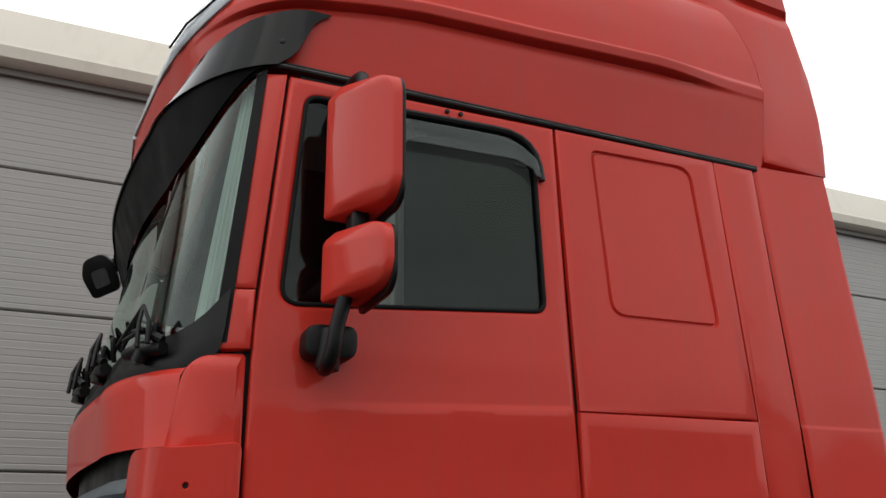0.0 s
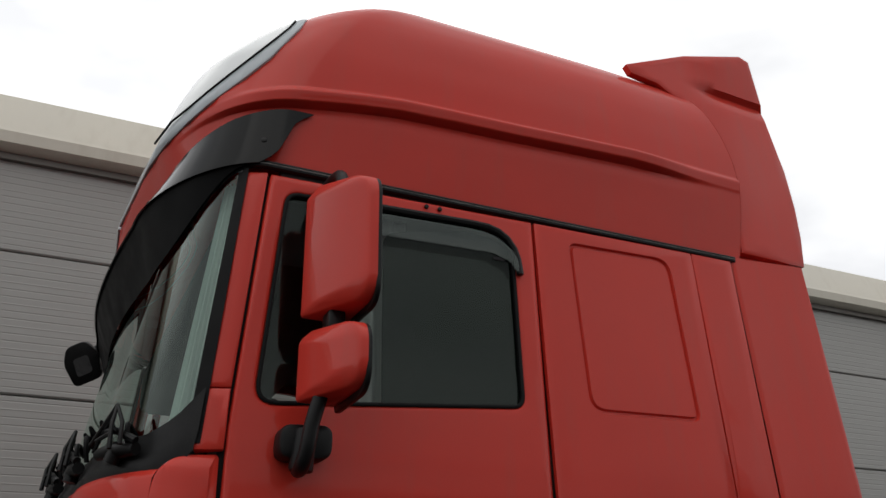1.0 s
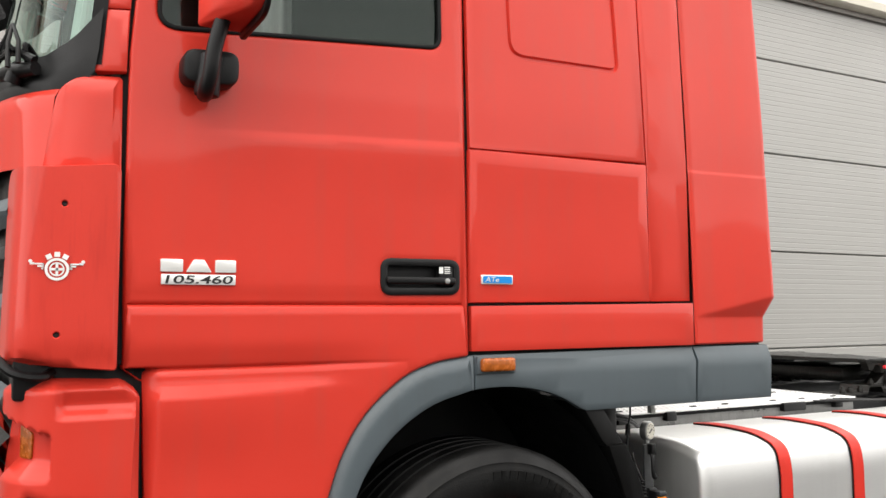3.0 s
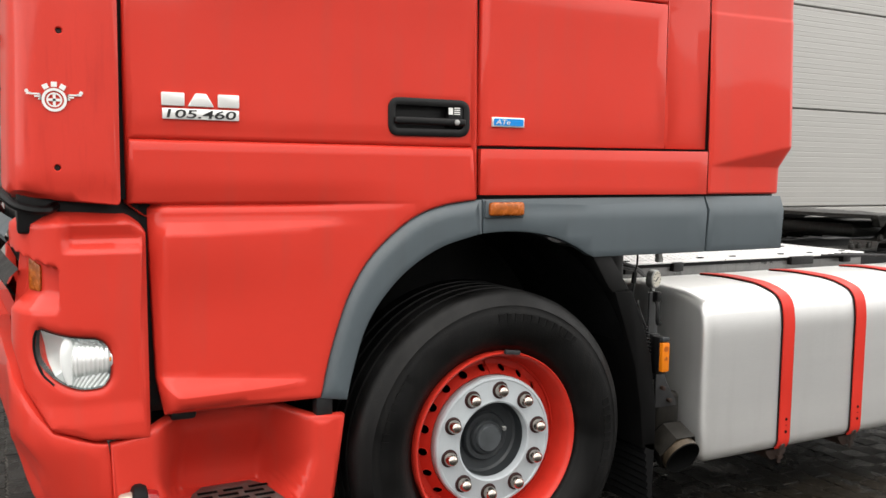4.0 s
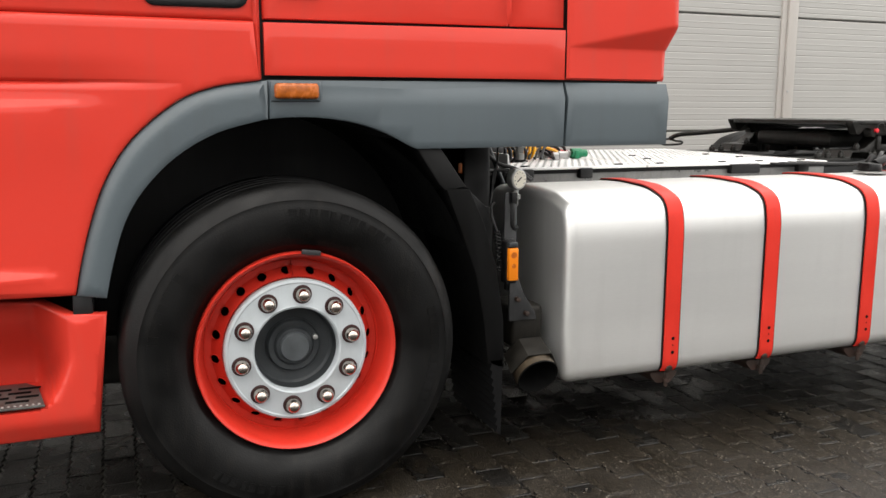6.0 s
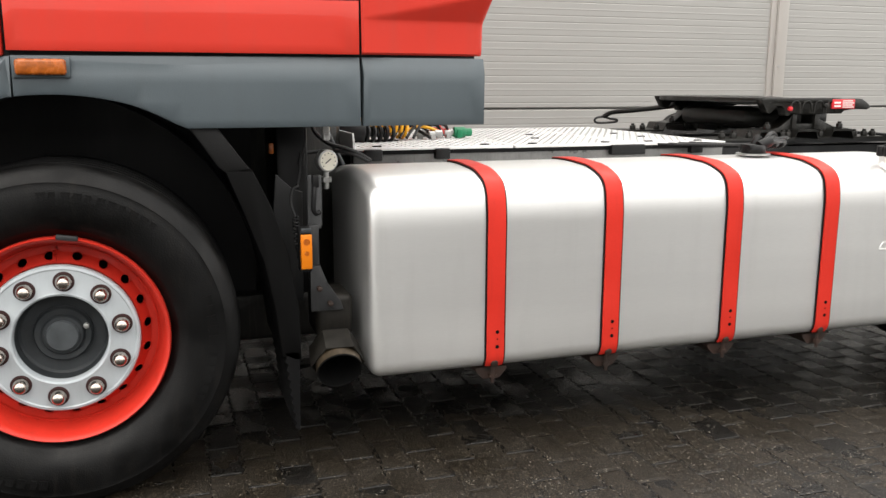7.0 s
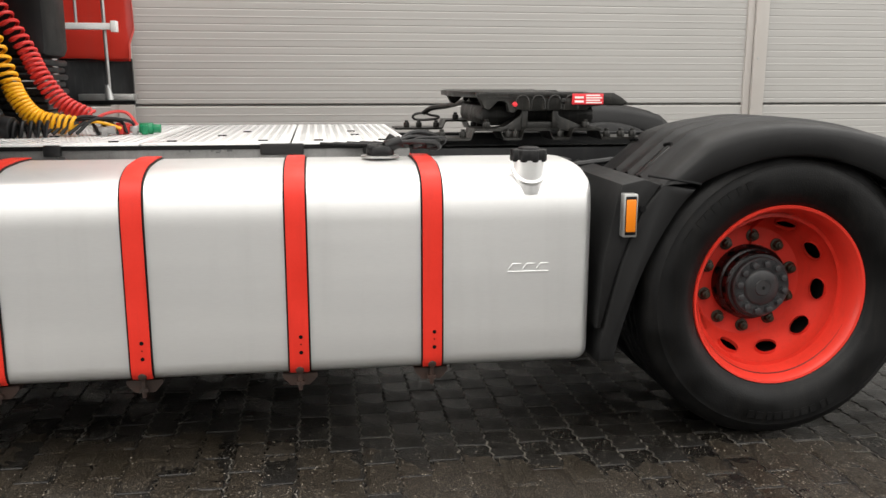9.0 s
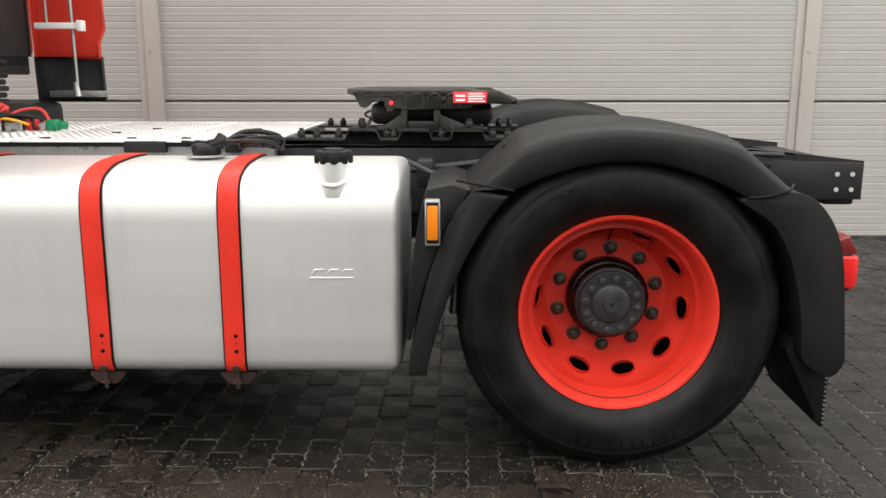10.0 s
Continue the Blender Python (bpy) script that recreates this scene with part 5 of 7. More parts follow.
scallop = [(FX + (0.0545 + 0.005 * math.cos(9 * t)) * math.cos(t), FY + (0.0545 + 0.005 * math.cos(9 * t)) * math.sin(t)) for t in steps(0.0, 2 * math.pi, 90)[:-1]]
prism(bm, scallop, 0.938, 0.976, 0.004, axis="z")
cyl(bm, (FX, FY, 0.97), (FX, FY, 0.983), 0.036, 0.032, 24, 0.003)
part("filler_cap", bm, BLACK_PL, tank, "black ribbed filler cap")
bm = bmesh.new()
cyl(bm, (2.478, 0.26, 0.936), (2.478, 0.26, 0.942), 0.064, seg=28)
part("sender_flange", bm, STEEL, tank)
bm = bmesh.new()
cyl(bm, (2.478, 0.26, 0.942), (2.478, 0.26, 0.974), 0.048, 0.044, 28, 0.006)
box(bm, 2.435, 2.475, 0.225, 0.29, 0.95, 0.978, 0.008)
cyl(bm, (2.495, 0.25, 0.968), (2.55, 0.25, 0.99), 0.022, 0.019, 14, 0.004)
cyl(bm, (2.50, 0.29, 0.968), (2.525, 0.29, 1.005), 0.018, 0.015, 12, 0.003)
part("tank_sender", bm, BLACK_PL, tank, "black fuel level sender with cables")
for k, (h, r, dy) in enumerate(((1.000, 0.007, 0.0), (1.012, 0.009, 0.03), (0.985, 0.008, -0.01), (0.978, 0.006, 0.05), (0.995, 0.005, 0.02))):
    bm = bmesh.new()
    tube(bm, smooth_line([(2.535 + 0.006 * k, 0.25 + dy, 0.985), (2.58 + 0.012 * k, 0.28 + dy, h), (2.63 + 0.02 * k, 0.33 + dy, h - 0.004), (2.69, 0.38 + dy, h - 0.02 - 0.004 * k),
                          (2.66 - 0.02 * k, 0.46 + dy * 0.5, 0.958), (2.58 - 0.05 * k, 0.56 + 0.01 * k, 0.954), (2.48 - 0.05 * k, 0.62, 0.957)], 6), r, 8)
    part("cable", bm, BLACK_PL, tank)
for xj, yj, zj in ((2.60, 0.29, 0.975), (2.655, 0.36, 0.972)):
    bm = bmesh.new()
    box(bm, xj - 0.022, xj + 0.022, yj - 0.014, yj + 0.014, zj - 0.012, zj + 0.012, 0.005, 2, pose(0, 0, 0, 0, -12, 35))
    part("cable_plug", bm, BLACK_PL, tank)
for x0, x1 in ((2.860, 2.902), (2.906, 2.946), (2.951, 2.990)):
    bm = bmesh.new()
    z1 = 0.619
    prism(bm, [(x0, 0.600), (x0 + 0.012, z1), (x1, z1), (x1 - 0.002, 0.614), (x0 + 0.016, 0.614), (x0 + 0.008, 0.600)], TY0 - 0.0022, TY0 + 0.001, 0.0008)
    part("tank_mark", bm, ALU, tank)
bm = bmesh.new()
box(bm, 2.858, 2.990, TY0 - 0.0022, TY0 + 0.001, 0.588, 0.594, 0.001)
part("tank_mark", bm, ALU, tank)

# ---- behind the front wheel ----
GUARD = [(0.470, 0.951), (0.548, 0.951), (0.575, 0.895), (0.600, 0.84), (0.645, 0.70), (0.672, 0.52), (0.676, 0.36), (0.655, 0.36), (0.615, 0.38), (0.60, 0.52), (0.57, 0.68), (0.52, 0.82)]
bm = bmesh.new()
prism(bm, GUARD, 0.0, 0.40, 0.008)
guard = part("mudguard", bm, GUARD_PL, truck, "black plastic front mudguard")
bm = bmesh.new()
prism(bm, [(0.36, 1.10), (0.430, 1.10), (0.462, 1.066), (0.540, 0.956), (0.472, 0.945), (0.45, 0.965)], 0.008, 0.34, 0.006)
part("mudguard_lip", bm, FENDER, guard, "sloping upper piece of the mudguard")
bm = bmesh.new()
flap = [(0.625, 0.39)] + [(0.630 - 0.004 * ((k * 7) % 3) + 0.001 * k, 0.38 - 0.009 * k) for k in range(27)] + [(0.664, 0.135), (0.668, 0.39)]
prism(bm, flap, 0.0, 0.38)
part("mudflap", bm, RUBBER, guard, "black rubber brush mudflap")
bm = bmesh.new()
prism(bm, rounded([(0.722, 0.756), (0.764, 0.752), (0.766, 0.922), (0.724, 0.922)], 0.006, 3), 0.112, 0.122, 0.002)
box(bm, 0.762, 0.768, 0.115, 0.15, 0.76, 0.92, 0.002)
bracket = part("side_bracket", bm, material("worn_grey_bracket", (0.10, 0.102, 0.105), 0.45, 0.3, scale=20, spread=0.2, grime=0.3), truck, "worn grey steel bracket")
bm = bmesh.new()
prism(bm, [(0.716, 0.50), (0.818, 0.50), (0.812, 0.525), (0.770, 0.59), (0.748, 0.645), (0.716, 0.645)], 0.055, 0.067, 0.003)
box(bm, 0.716, 0.75, 0.08, 0.10, 0.60, 0.77, 0.003)
foot = part("lower_bracket", bm, HUB_BLACK, truck, "dark bolted steel bracket")
for xb, zb in ((0.742, 0.575), (0.775, 0.525)):
    b = bmesh.new()
    cyl(b, (xb, 0.056, zb), (xb, 0.036, zb), 0.009, seg=6, bevel=0.002)
    part("bracket_bolt", b, RUST, foot)
bm = bmesh.new()
tube(bm, smooth_line([(0.744, 0.10, 0.90), (0.738, 0.085, 0.87), (0.735, 0.08, 0.82), (0.745, 0.085, 0.806), (0.756, 0.09, 0.81)], 5), 0.008, 8)
box(bm, 0.735, 0.756, 0.085, 0.112, 0.885, 0.925, 0.004)
part("bracket_hook", bm, BLACK_PL, bracket)
bm = bmesh.new()
coil(bm, [(0.677, 0.075, 0.80), (0.680, 0.07, 0.76), (0.683, 0.065, 0.71), (0.690, 0.075, 0.67)], 11, 0.0085, 0.0032)
tube(bm, smooth_line([(0.677, 0.075, 0.80), (0.668, 0.09, 0.84), (0.676, 0.12, 0.875), (0.70, 0.15, 0.885)], 5), 0.0045, 8)
part("coiled_lead", bm, BLACK_PL, truck, "thin coiled black lead")
bm = bmesh.new()
box(bm, 0.678, 0.714, 0.002, 0.045, 0.640, 0.775, 0.003)
side_lamp = part("marker_lamp", bm, BLACK_PL, truck, "amber marker lamp in a black housing")
bm = bmesh.new()
box(bm, 0.680, 0.713, -0.014, 0.006, 0.652, 0.757, 0.003)
part("lens", bm, AMBER, side_lamp)
bm = bmesh.new()
box(bm, 0.681, 0.712, -0.012, 0.006, 0.761, 0.776, 0.002)
part("lamp_cap", bm, HUB_GREY, side_lamp)
for zl, rl in ((0.735, 0.010), (0.700, 0.007)):
    bm = bmesh.new()
    cyl(bm, (0.6965, -0.0135, zl), (0.6965, -0.0155, zl), rl, seg=20)
    part("lens_eye", bm, AMBER_DIM, side_lamp)
bm = bmesh.new()
box(bm, 0.629, 0.644, 0.292, 0.300, 0.976, 1.010, 0.002)
part("side_reflector", bm, AMBER_DIM, truck, "small amber reflector behind the mudguard")
GAUGE = pose(0.800, 0.165, 0.960, 0, 0, 20)


def gauge_piece(name, bm, mat, parent, label=""):
    bmesh.ops.transform(bm, matrix=GAUGE, verts=bm.verts)
    return part(name, bm, mat, parent, label)


bm = bmesh.new()
cyl(bm, (0, 0.0, 0), (0, 0.028, 0), 0.036, seg=32, bevel=0.004)
cyl(bm, (0, 0.016, -0.03), (0, 0.016, -0.09), 0.009, seg=10)
cyl(bm, (0, 0.016, -0.052), (0, 0.016, -0.068), 0.017, seg=6)
gauge = gauge_piece("pressure_gauge", bm, STEEL, truck, "small round pressure gauge with white dial")
bm = bmesh.new()
cyl(bm, (0, 0.0, 0), (0, -0.002, 0), 0.030, seg=32)
gauge_piece("dial", bm, plain("cream_dial", (0.72, 0.68, 0.58), 0.4), gauge)
bm = bmesh.new()
box(bm, -0.014, 0.010, -0.004, -0.002, -0.0015, 0.0015, 0.0, 1, pose(0, 0, 0, 0, -35, 0))
for k in range(9):
    a = radians(-130 + 32 * k)
    cyl(bm, (0.024 * math.sin(a), -0.002, 0.024 * math.cos(a)), (0.024 * math.sin(a), -0.0035, 0.024 * math.cos(a)), 0.0017, seg=6)
gauge_piece("needle", bm, BADGE_K, gauge)
bm = bmesh.new()
box(bm, 0.781, 0.803, 0.135, 0.16, 1.027, 1.049, 0.004)
box(bm, 0.779, 0.802, 0.138, 0.157, 1.046, 1.070, 0.003)
part("cable_plug", bm, WHITE_PL, truck, "small white cable plug")
bm = bmesh.new()
box(bm, 0.735, 0.852, 0.07, 0.25, 0.40, 0.545, 0.02, 3)
pipe = part("exhaust_box", bm, COLLAR, truck, "heat-stained exhaust end pipe")
axis0, axis1 = Vector((0.788, 0.137, 0.411)), Vector((0.787, -0.032, 0.321))
ax = (axis1 - axis0).normalized()
sd = Vector((1, 0, 0))
up_ = sd.cross(ax).normalized()


def spout(rows, n, lift=0.0, turn=0.5):
    b = bmesh.new()
    rings = []
    for d, r in rows:
        c = axis0.lerp(axis1, d)
        rings.append([b.verts.new(c + r * (math.cos(2 * math.pi * (k + turn) / n) * sd + math.sin(2 * math.pi * (k + turn) / n) * up_)
                                  + ax * lift * min(0.0, -math.sin(2 * math.pi * (k + turn) / n)) * d) for k in range(n)])
    for p, q in zip(rings, rings[1:]):
        for k in range(n):
            b.faces.new((p[k], p[(k + 1) % n], q[(k + 1) % n], q[k]))
    bmesh.ops.recalc_face_normals(b, faces=b.faces)
    return b


part("exhaust_collar", spout(((0.35, 0.080), (0.80, 0.086), (0.805, 0.083), (0.70, 0.081)), 6, 0.0, 0.0), COLLAR, pipe, "folded heat-stained collar", 30)
part("exhaust_mouth", spout(((0.6, 0.071), (0.93, 0.071)), 32), EXHAUST, pipe, "round open tail pipe", 40)
bm = spout(((0.93, 0.0712), (0.955, 0.070), (0.95, 0.0668), (0.3, 0.066), (0.25, 0.0)), 32)
part("soot_lining", bm, SOOT_AND_SHADE, pipe)
for r, pts in ((0.004, [(0.734, 0.20, 1.09), (0.733, 0.20, 1.02), (0.722, 0.20, 0.98), (0.714, 0.195, 0.93), (0.70, 0.18, 0.88)]),
               (0.0095, [(0.723, 0.20, 0.985), (0.716, 0.198, 0.945)]),
               (0.0075, [(0.795, 0.45, 1.08), (0.803, 0.45, 1.043), (0.825, 0.45, 1.017), (0.862, 0.45, 0.992), (0.915, 0.45, 0.977), (0.97, 0.46, 0.953), (1.01, 0.48, 0.93)]),
               (0.0065, [(0.70, 0.40, 0.962), (0.80, 0.44, 0.968), (0.871, 0.45, 0.970), (0.945, 0.45, 0.955), (1.0, 0.47, 0.928)])):
    bm = bmesh.new()
    tube(bm, smooth_line(pts, 6), r, 8)
    part("hose", bm, BLACK_PL, truck)
bm = bmesh.new()
tube(bm, [(0.845, 0.55, 1.075), (0.862, 0.55, 1.044), (0.922, 0.55, 0.91)], 0.009, 10)
part("stay_rod", bm, HUB_GREY, truck, "thin grey stay rod")
bm = bmesh.new()
box(bm, 0.652, 0.757, 0.30, 0.62, 0.50, 1.07, 0.015)
part("side_box", bm, BLACK_PL, truck, "black plastic housing in front of the tank")
bm = bmesh.new()
prism(bm, [(0.60, 0.50), (0.715, 0.50), (0.72, 0.86), (0.69, 0.87), (0.636, 0.92)], 0.20, 0.21, 0.003)
part("side_plate", bm, CHASSIS, truck, "dark plate behind the mudguard")

# ---- catwalk ----
for k, (xa, xb) in enumerate(((0.985, 1.628), (1.636, 2.168), (2.176, 2.62))):
    bm = bmesh.new()
    box(bm, xa, xb, 0.63, 1.90, 0.952, 0.962, 0.003)
    if k == 0:
        prism(bm, [(0.978, 0.952), (0.990, 0.952), (0.988, 0.972), (0.983, 1.018), (0.976, 1.018)], 0.63, 1.0, 0.002)
    deck = part("deck_plate", bm, CHECKER, truck, "bright aluminium checker plate")
    bm = bmesh.new()
    y = 0.66
    row = 0
    while y < 1.88:
        x = xa + 0.02 + 0.012 * (row % 2)
        while x < xb - 0.03:
            c = 0.012
            vs = [bm.verts.new((x, y, 0.9615)), bm.verts.new((x + c, y - 0.004, 0.9645)), bm.verts.new((x + 2 * c, y, 0.9615)), bm.verts.new((x + c, y + 0.004, 0.9645))]
            bm.faces.new(vs)
            x += 0.034
        y += 0.030
        row += 1
    tagged(part("tread_pattern", bm, CHECKER, deck), kind="stuff")
    # black pads on the deck stand in for shaded slots
    for xs_, ysc in ((xa + 0.1, 0.69), (xb - 0.1, 0.69), (xa + 0.25, 1.0), (xb - 0.2, 1.25)):
        b = bmesh.new()
        box(b, xs_ - 0.018, xs_ + 0.018, ysc - 0.008, ysc + 0.008, 0.962, 0.967, 0.003)
        part("deck_slot", b, SOOT_AND_SHADE, deck)

# ---- behind the cab ----


bm = bmesh.new()
coil(bm, [(0.98, 1.10, 1.42), (1.055, 1.08, 1.20), (1.10, 1.06, 1.10), (1.17, 1.05, 1.03), (1.30, 1.05, 1.005)], 24, 0.034, 0.0075)
tube(bm, smooth_line([(1.30, 1.05, 1.0), (1.36, 1.06, 1.02), (1.42, 1.08, 1.01), (1.47, 1.1, 0.99)], 5), 0.007, 6)
part("air_hose", bm, YELLOW, truck, "coiled yellow air hose")
bm = bmesh.new()
coil(bm, [(0.98, 1.22, 1.50), (1.09, 1.2, 1.32), (1.15, 1.18, 1.20), (1.23, 1.17, 1.09), (1.34, 1.16, 1.03)], 24, 0.034, 0.0075)
tube(bm, smooth_line([(1.34, 1.16, 1.02), (1.40, 1.2, 1.05), (1.47, 1.22, 1.05), (1.52, 1.2, 0.99)], 5), 0.007, 6)
part("air_hose", bm, REDHOSE, truck, "coiled red air hose")
bm = bmesh.new()
coil(bm, [(0.98, 1.0, 1.2), (1.02, 0.98, 1.05), (1.08, 0.95, 1.0), (1.22, 0.98, 0.995)], 16, 0.03, 0.008)
for k in range(5):
    tube(bm, smooth_line([(1.2 + 0.03 * k, 1.0, 0.975), (1.26 + 0.03 * k, 1.06, 1.02 + 0.01 * (k % 3)), (1.34 + 0.04 * k, 1.12, 1.02), (1.40 + 0.03 * k, 1.02 + 0.03 * k, 0.972)], 6), 0.007, 6)
part("electric_cable", bm, BLACK_PL, truck, "coiled black electric cable")
for name, mat_c, x0, yc, lab in (("coupling", REDHOSE, 1.44, 1.14, "red air coupling"), ("coupling", GREEN, 1.54, 1.12, "green electric plug")):
    bm = bmesh.new()
    cyl(bm, (x0, yc, 0.990), (x0 + 0.055, yc, 0.988), 0.022, 0.024, 16, 0.004)
    cyl(bm, (x0 + 0.05, yc, 0.988), (x0 + 0.085, yc, 0.988), 0.018, seg=14, bevel=0.003)
    box(bm, x0 + 0.01, x0 + 0.035, yc - 0.026, yc + 0.026, 0.964, 1.004, 0.004)
    part(name, bm, mat_c, truck, lab)
for x0, yc in ((1.36, 1.1), (1.40, 1.04), (1.50, 1.13)):
    bm = bmesh.new()
    cyl(bm, (x0, yc, 0.987), (x0 + 0.04, yc, 0.987), 0.013, seg=12, bevel=0.003)
    cyl(bm, (x0 + 0.03, yc, 0.987), (x0 + 0.06, yc, 0.987), 0.017, seg=6)
    box(bm, x0 + 0.01, x0 + 0.03, yc - 0.012, yc + 0.012, 0.963, 0.99)
    part("coupling", bm, STEEL, truck, "steel hose coupling")
bm = bmesh.new()
box(bm, 0.90, 1.16, 1.25, 1.60, 1.28, 2.9, 0.04)
intake = part("air_intake", bm, BLACK_PL, truck, "black air intake snorkel with bellows")
bm = bmesh.new()
box(bm, 0.90, 1.14, 1.27, 1.58, 0.98, 1.06, 0.02)
part("intake_base", bm, BLACK_PL, intake)
for k in range(7):
    bm = bmesh.new()
    box(bm, 0.905, 1.15 - 0.012 * (k % 2), 1.26, 1.59, 1.06 + 0.031 * k, 1.086 + 0.031 * k, 0.01)
    part("bellows_ring", bm, BLACK_PL, intake)
bm = bmesh.new()
cyl(bm, (0.96, 0.98, 1.02), (1.10, 0.95, 1.0), 0.045, seg=20, bevel=0.006)
cyl(bm, (0.90, 1.0, 1.25), (0.94, 1.0, 1.02), 0.035, seg=16)
part("cable_boot", bm, BLACK_PL, truck)
bm = bmesh.new()
tube(bm, [(1.165, 2.30, 1.08), (1.160, 2.30, 1.5), (1.15, 2.30, 2.6)], 0.010, 10)
tube(bm, [(1.02, 2.30, 1.46), (1.015, 2.30, 2.3)], 0.008, 8)
tube(bm, [(1.155, 2.30, 1.16), (1.162, 2.30, 1.08)], [0.012, 0.024], 10)
part("grab_pole", bm, STEEL, truck, "thin steel pole behind the cab")
bm = bmesh.new()
box(bm, 0.96, 1.225, 2.27, 2.31, 1.448, 1.482, 0.004)
box(bm, 1.20, 1.23, 2.26, 2.32, 1.436, 1.494, 0.004)
part("pole_bracket", bm, WHITE_PL, truck, "pale metal bracket")
bm = bmesh.new()
box(bm, 1.0, 1.285, 2.30, 2.42, 1.075, 1.11, 0.004)
part("sill_angle", bm, STEEL, truck)

# ---- fifth wheel ----
fw_top = rounded([(2.845, 1.05), (2.845, 1.39), (2.89, 1.60), (2.93, 1.68), (3.32, 1.68), (3.54, 1.58), (3.56, 1.32), (3.25, 1.265), (3.2, 1.22),
                  (3.25, 1.175), (3.56, 1.12), (3.54, 0.86), (3.32, 0.76), (2.93, 0.76), (2.89, 0.84)], 0.03, 4)
bm = bmesh.new()
prism(bm, fw_top, 1.120, 1.144, 0.005, axis="z")
for v in bm.verts:
    v.co.z -= 0.45 * max(0.0, v.co.x - 3.46)
fifth = part("fifth_wheel", bm, GREASE, truck, "greasy black fifth wheel coupling plate")
SKIRT = [(2.901, 1.140), (2.903, 1.126), (2.916, 1.108), (2.930, 1.080), (2.948, 1.073), (2.966, 1.086), (2.985, 1.106), (3.008, 1.107), (3.024, 1.096), (3.032, 1.064), (3.050, 1.060),
         (3.066, 1.074), (3.100, 1.070), (3.352, 1.070), (3.366, 1.083), (3.427, 1.091), (3.500, 1.088), (3.526, 1.100), (3.495, 1.124), (3.463, 1.140)]
for yc in (0.765, 2 * YC - 0.765 - 0.05):
    near = yc < YC
    bm = bmesh.new()
    prism(bm, SKIRT, yc, yc + 0.05, 0.004)
    yo = yc if near else yc + 0.05
    sg = -1 if near else 1
    for xk in (3.085, 3.150, 3.218, 3.285):
        tube(bm, smooth_line([(xk - 0.028, yo, 1.074), (xk - 0.026, yo + sg * 0.002, 1.105), (xk - 0.012, yo + sg * 0.003, 1.127), (xk + 0.012, yo + sg * 0.003, 1.127), (xk + 0.026, yo + sg * 0.002, 1.105), (xk + 0.028, yo, 1.074)], 3), 0.0035, 6)
    cyl(bm, (3.252, yo, 1.108), (3.252, yo + sg * 0.012, 1.108), 0.013, 0.010, 12, 0.002)
    part("plate_skirt", bm, GREASE, fifth)
    bm = bmesh.new()
    for pts in ([(2.955, 0.986), (3.112, 0.986), (3.112, 1.078), (3.096, 1.078), (3.080, 1.046), (3.02, 1.006), (2.955, 0.997)],
                [(3.214, 0.986), (3.425, 0.986), (3.425, 1.000), (3.335, 1.010), (3.246, 1.046), (3.228, 1.078), (3.214, 1.078)],
                [(3.110, 0.986), (3.216, 0.986), (3.216, 1.024), (3.110, 1.024)], [(3.09, 1.066), (3.236, 1.066), (3.236, 1.10), (3.09, 1.10)]):
        prism(bm, pts, yc + 0.025, yc + 0.11, 0.004)
    for xa, xb in ((3.088, 3.112), (3.214, 3.238)):
        prism(bm, [(xa, 1.0), (xb, 1.0), (xb, 1.07), (xa, 1.07)], yc + 0.014, yc + 0.026, 0.003)
    part("pedestal", bm, GREASE, fifth)
base_line = [(2.64, 0.953), (2.872, 0.953), (2.888, 0.990), (2.992, 0.990), (3.008, 0.953), (3.078, 0.953), (3.090, 0.990), (3.193, 0.990), (3.208, 0.953), (3.280, 0.953),
             (3.292, 0.990), (3.398, 0.990), (3.413, 0.953), (3.60, 0.953)]
for yc in (0.74, 2 * YC - 0.92):
    bm = bmesh.new()
    prism(bm, rounded(base_line + [(a, b + 0.010) for a, b in base_line[::-1]], 0.006, 2), yc, yc + 0.18)
    part("mounting_plate", bm, GREASE, fifth, "corrugated mounting plate")
    for xb, zb in ((2.70, 0.963), (2.76, 0.963), (2.845, 0.963), (2.94, 1.0), (3.03, 0.963), (3.06, 0.963), (3.245, 0.963), (3.35, 1.0), (3.44, 0.963), (3.50, 0.963), (3.55, 0.963)):
        b = bmesh.new()
        cyl(b, (xb, yc + 0.03, zb), (xb, yc + 0.03, zb + 0.024), 0.016, seg=6, bevel=0.002)
        cyl(b, (xb, yc + 0.03, zb + 0.02), (xb, yc + 0.03, zb + 0.034), 0.009, seg=8)
        part("mounting_bolt", b, GREASE, fifth)
bm = bmesh.new()
box(bm, 2.95, 3.45, 0.95, 2 * YC - 0.95, 1.0, 1.09, 0.03)
part("lock_body", bm, GREASE, fifth)
bm = bmesh.new()
loop = [(2.90, 2.16, 1.022), (2.86, 2.17, 1.034), (2.815, 2.17, 1.028), (2.80, 2.17, 1.012), (2.82, 2.17, 0.998), (2.88, 2.16, 0.998), (2.935, 2.15, 1.004), (2.94, 2.15, 1.016), (2.90, 2.16, 1.022)]
loop = [(a, b, c - 0.026) for a, b, c in loop]
tube(bm, smooth_line(loop, 5), 0.007, 8)
tube(bm, smooth_line([(2.86, 2.17, 1.008), (2.90, 2.13, 1.035), (2.96, 2.0, 1.05), (3.0, 1.7, 1.08), (3.0, 1.6, 1.1)], 5), 0.014, 8)
part("release_handle", bm, GREASE, fifth, "steel release handle loop")
bm = bmesh.new()
box(bm, 3.288, 3.418, 0.757, 0.772, 1.093, 1.136, 0.002)
sign = part("warning_label", bm, LABEL_RED, fifth, "red warning label with white lines")
bm = bmesh.new()
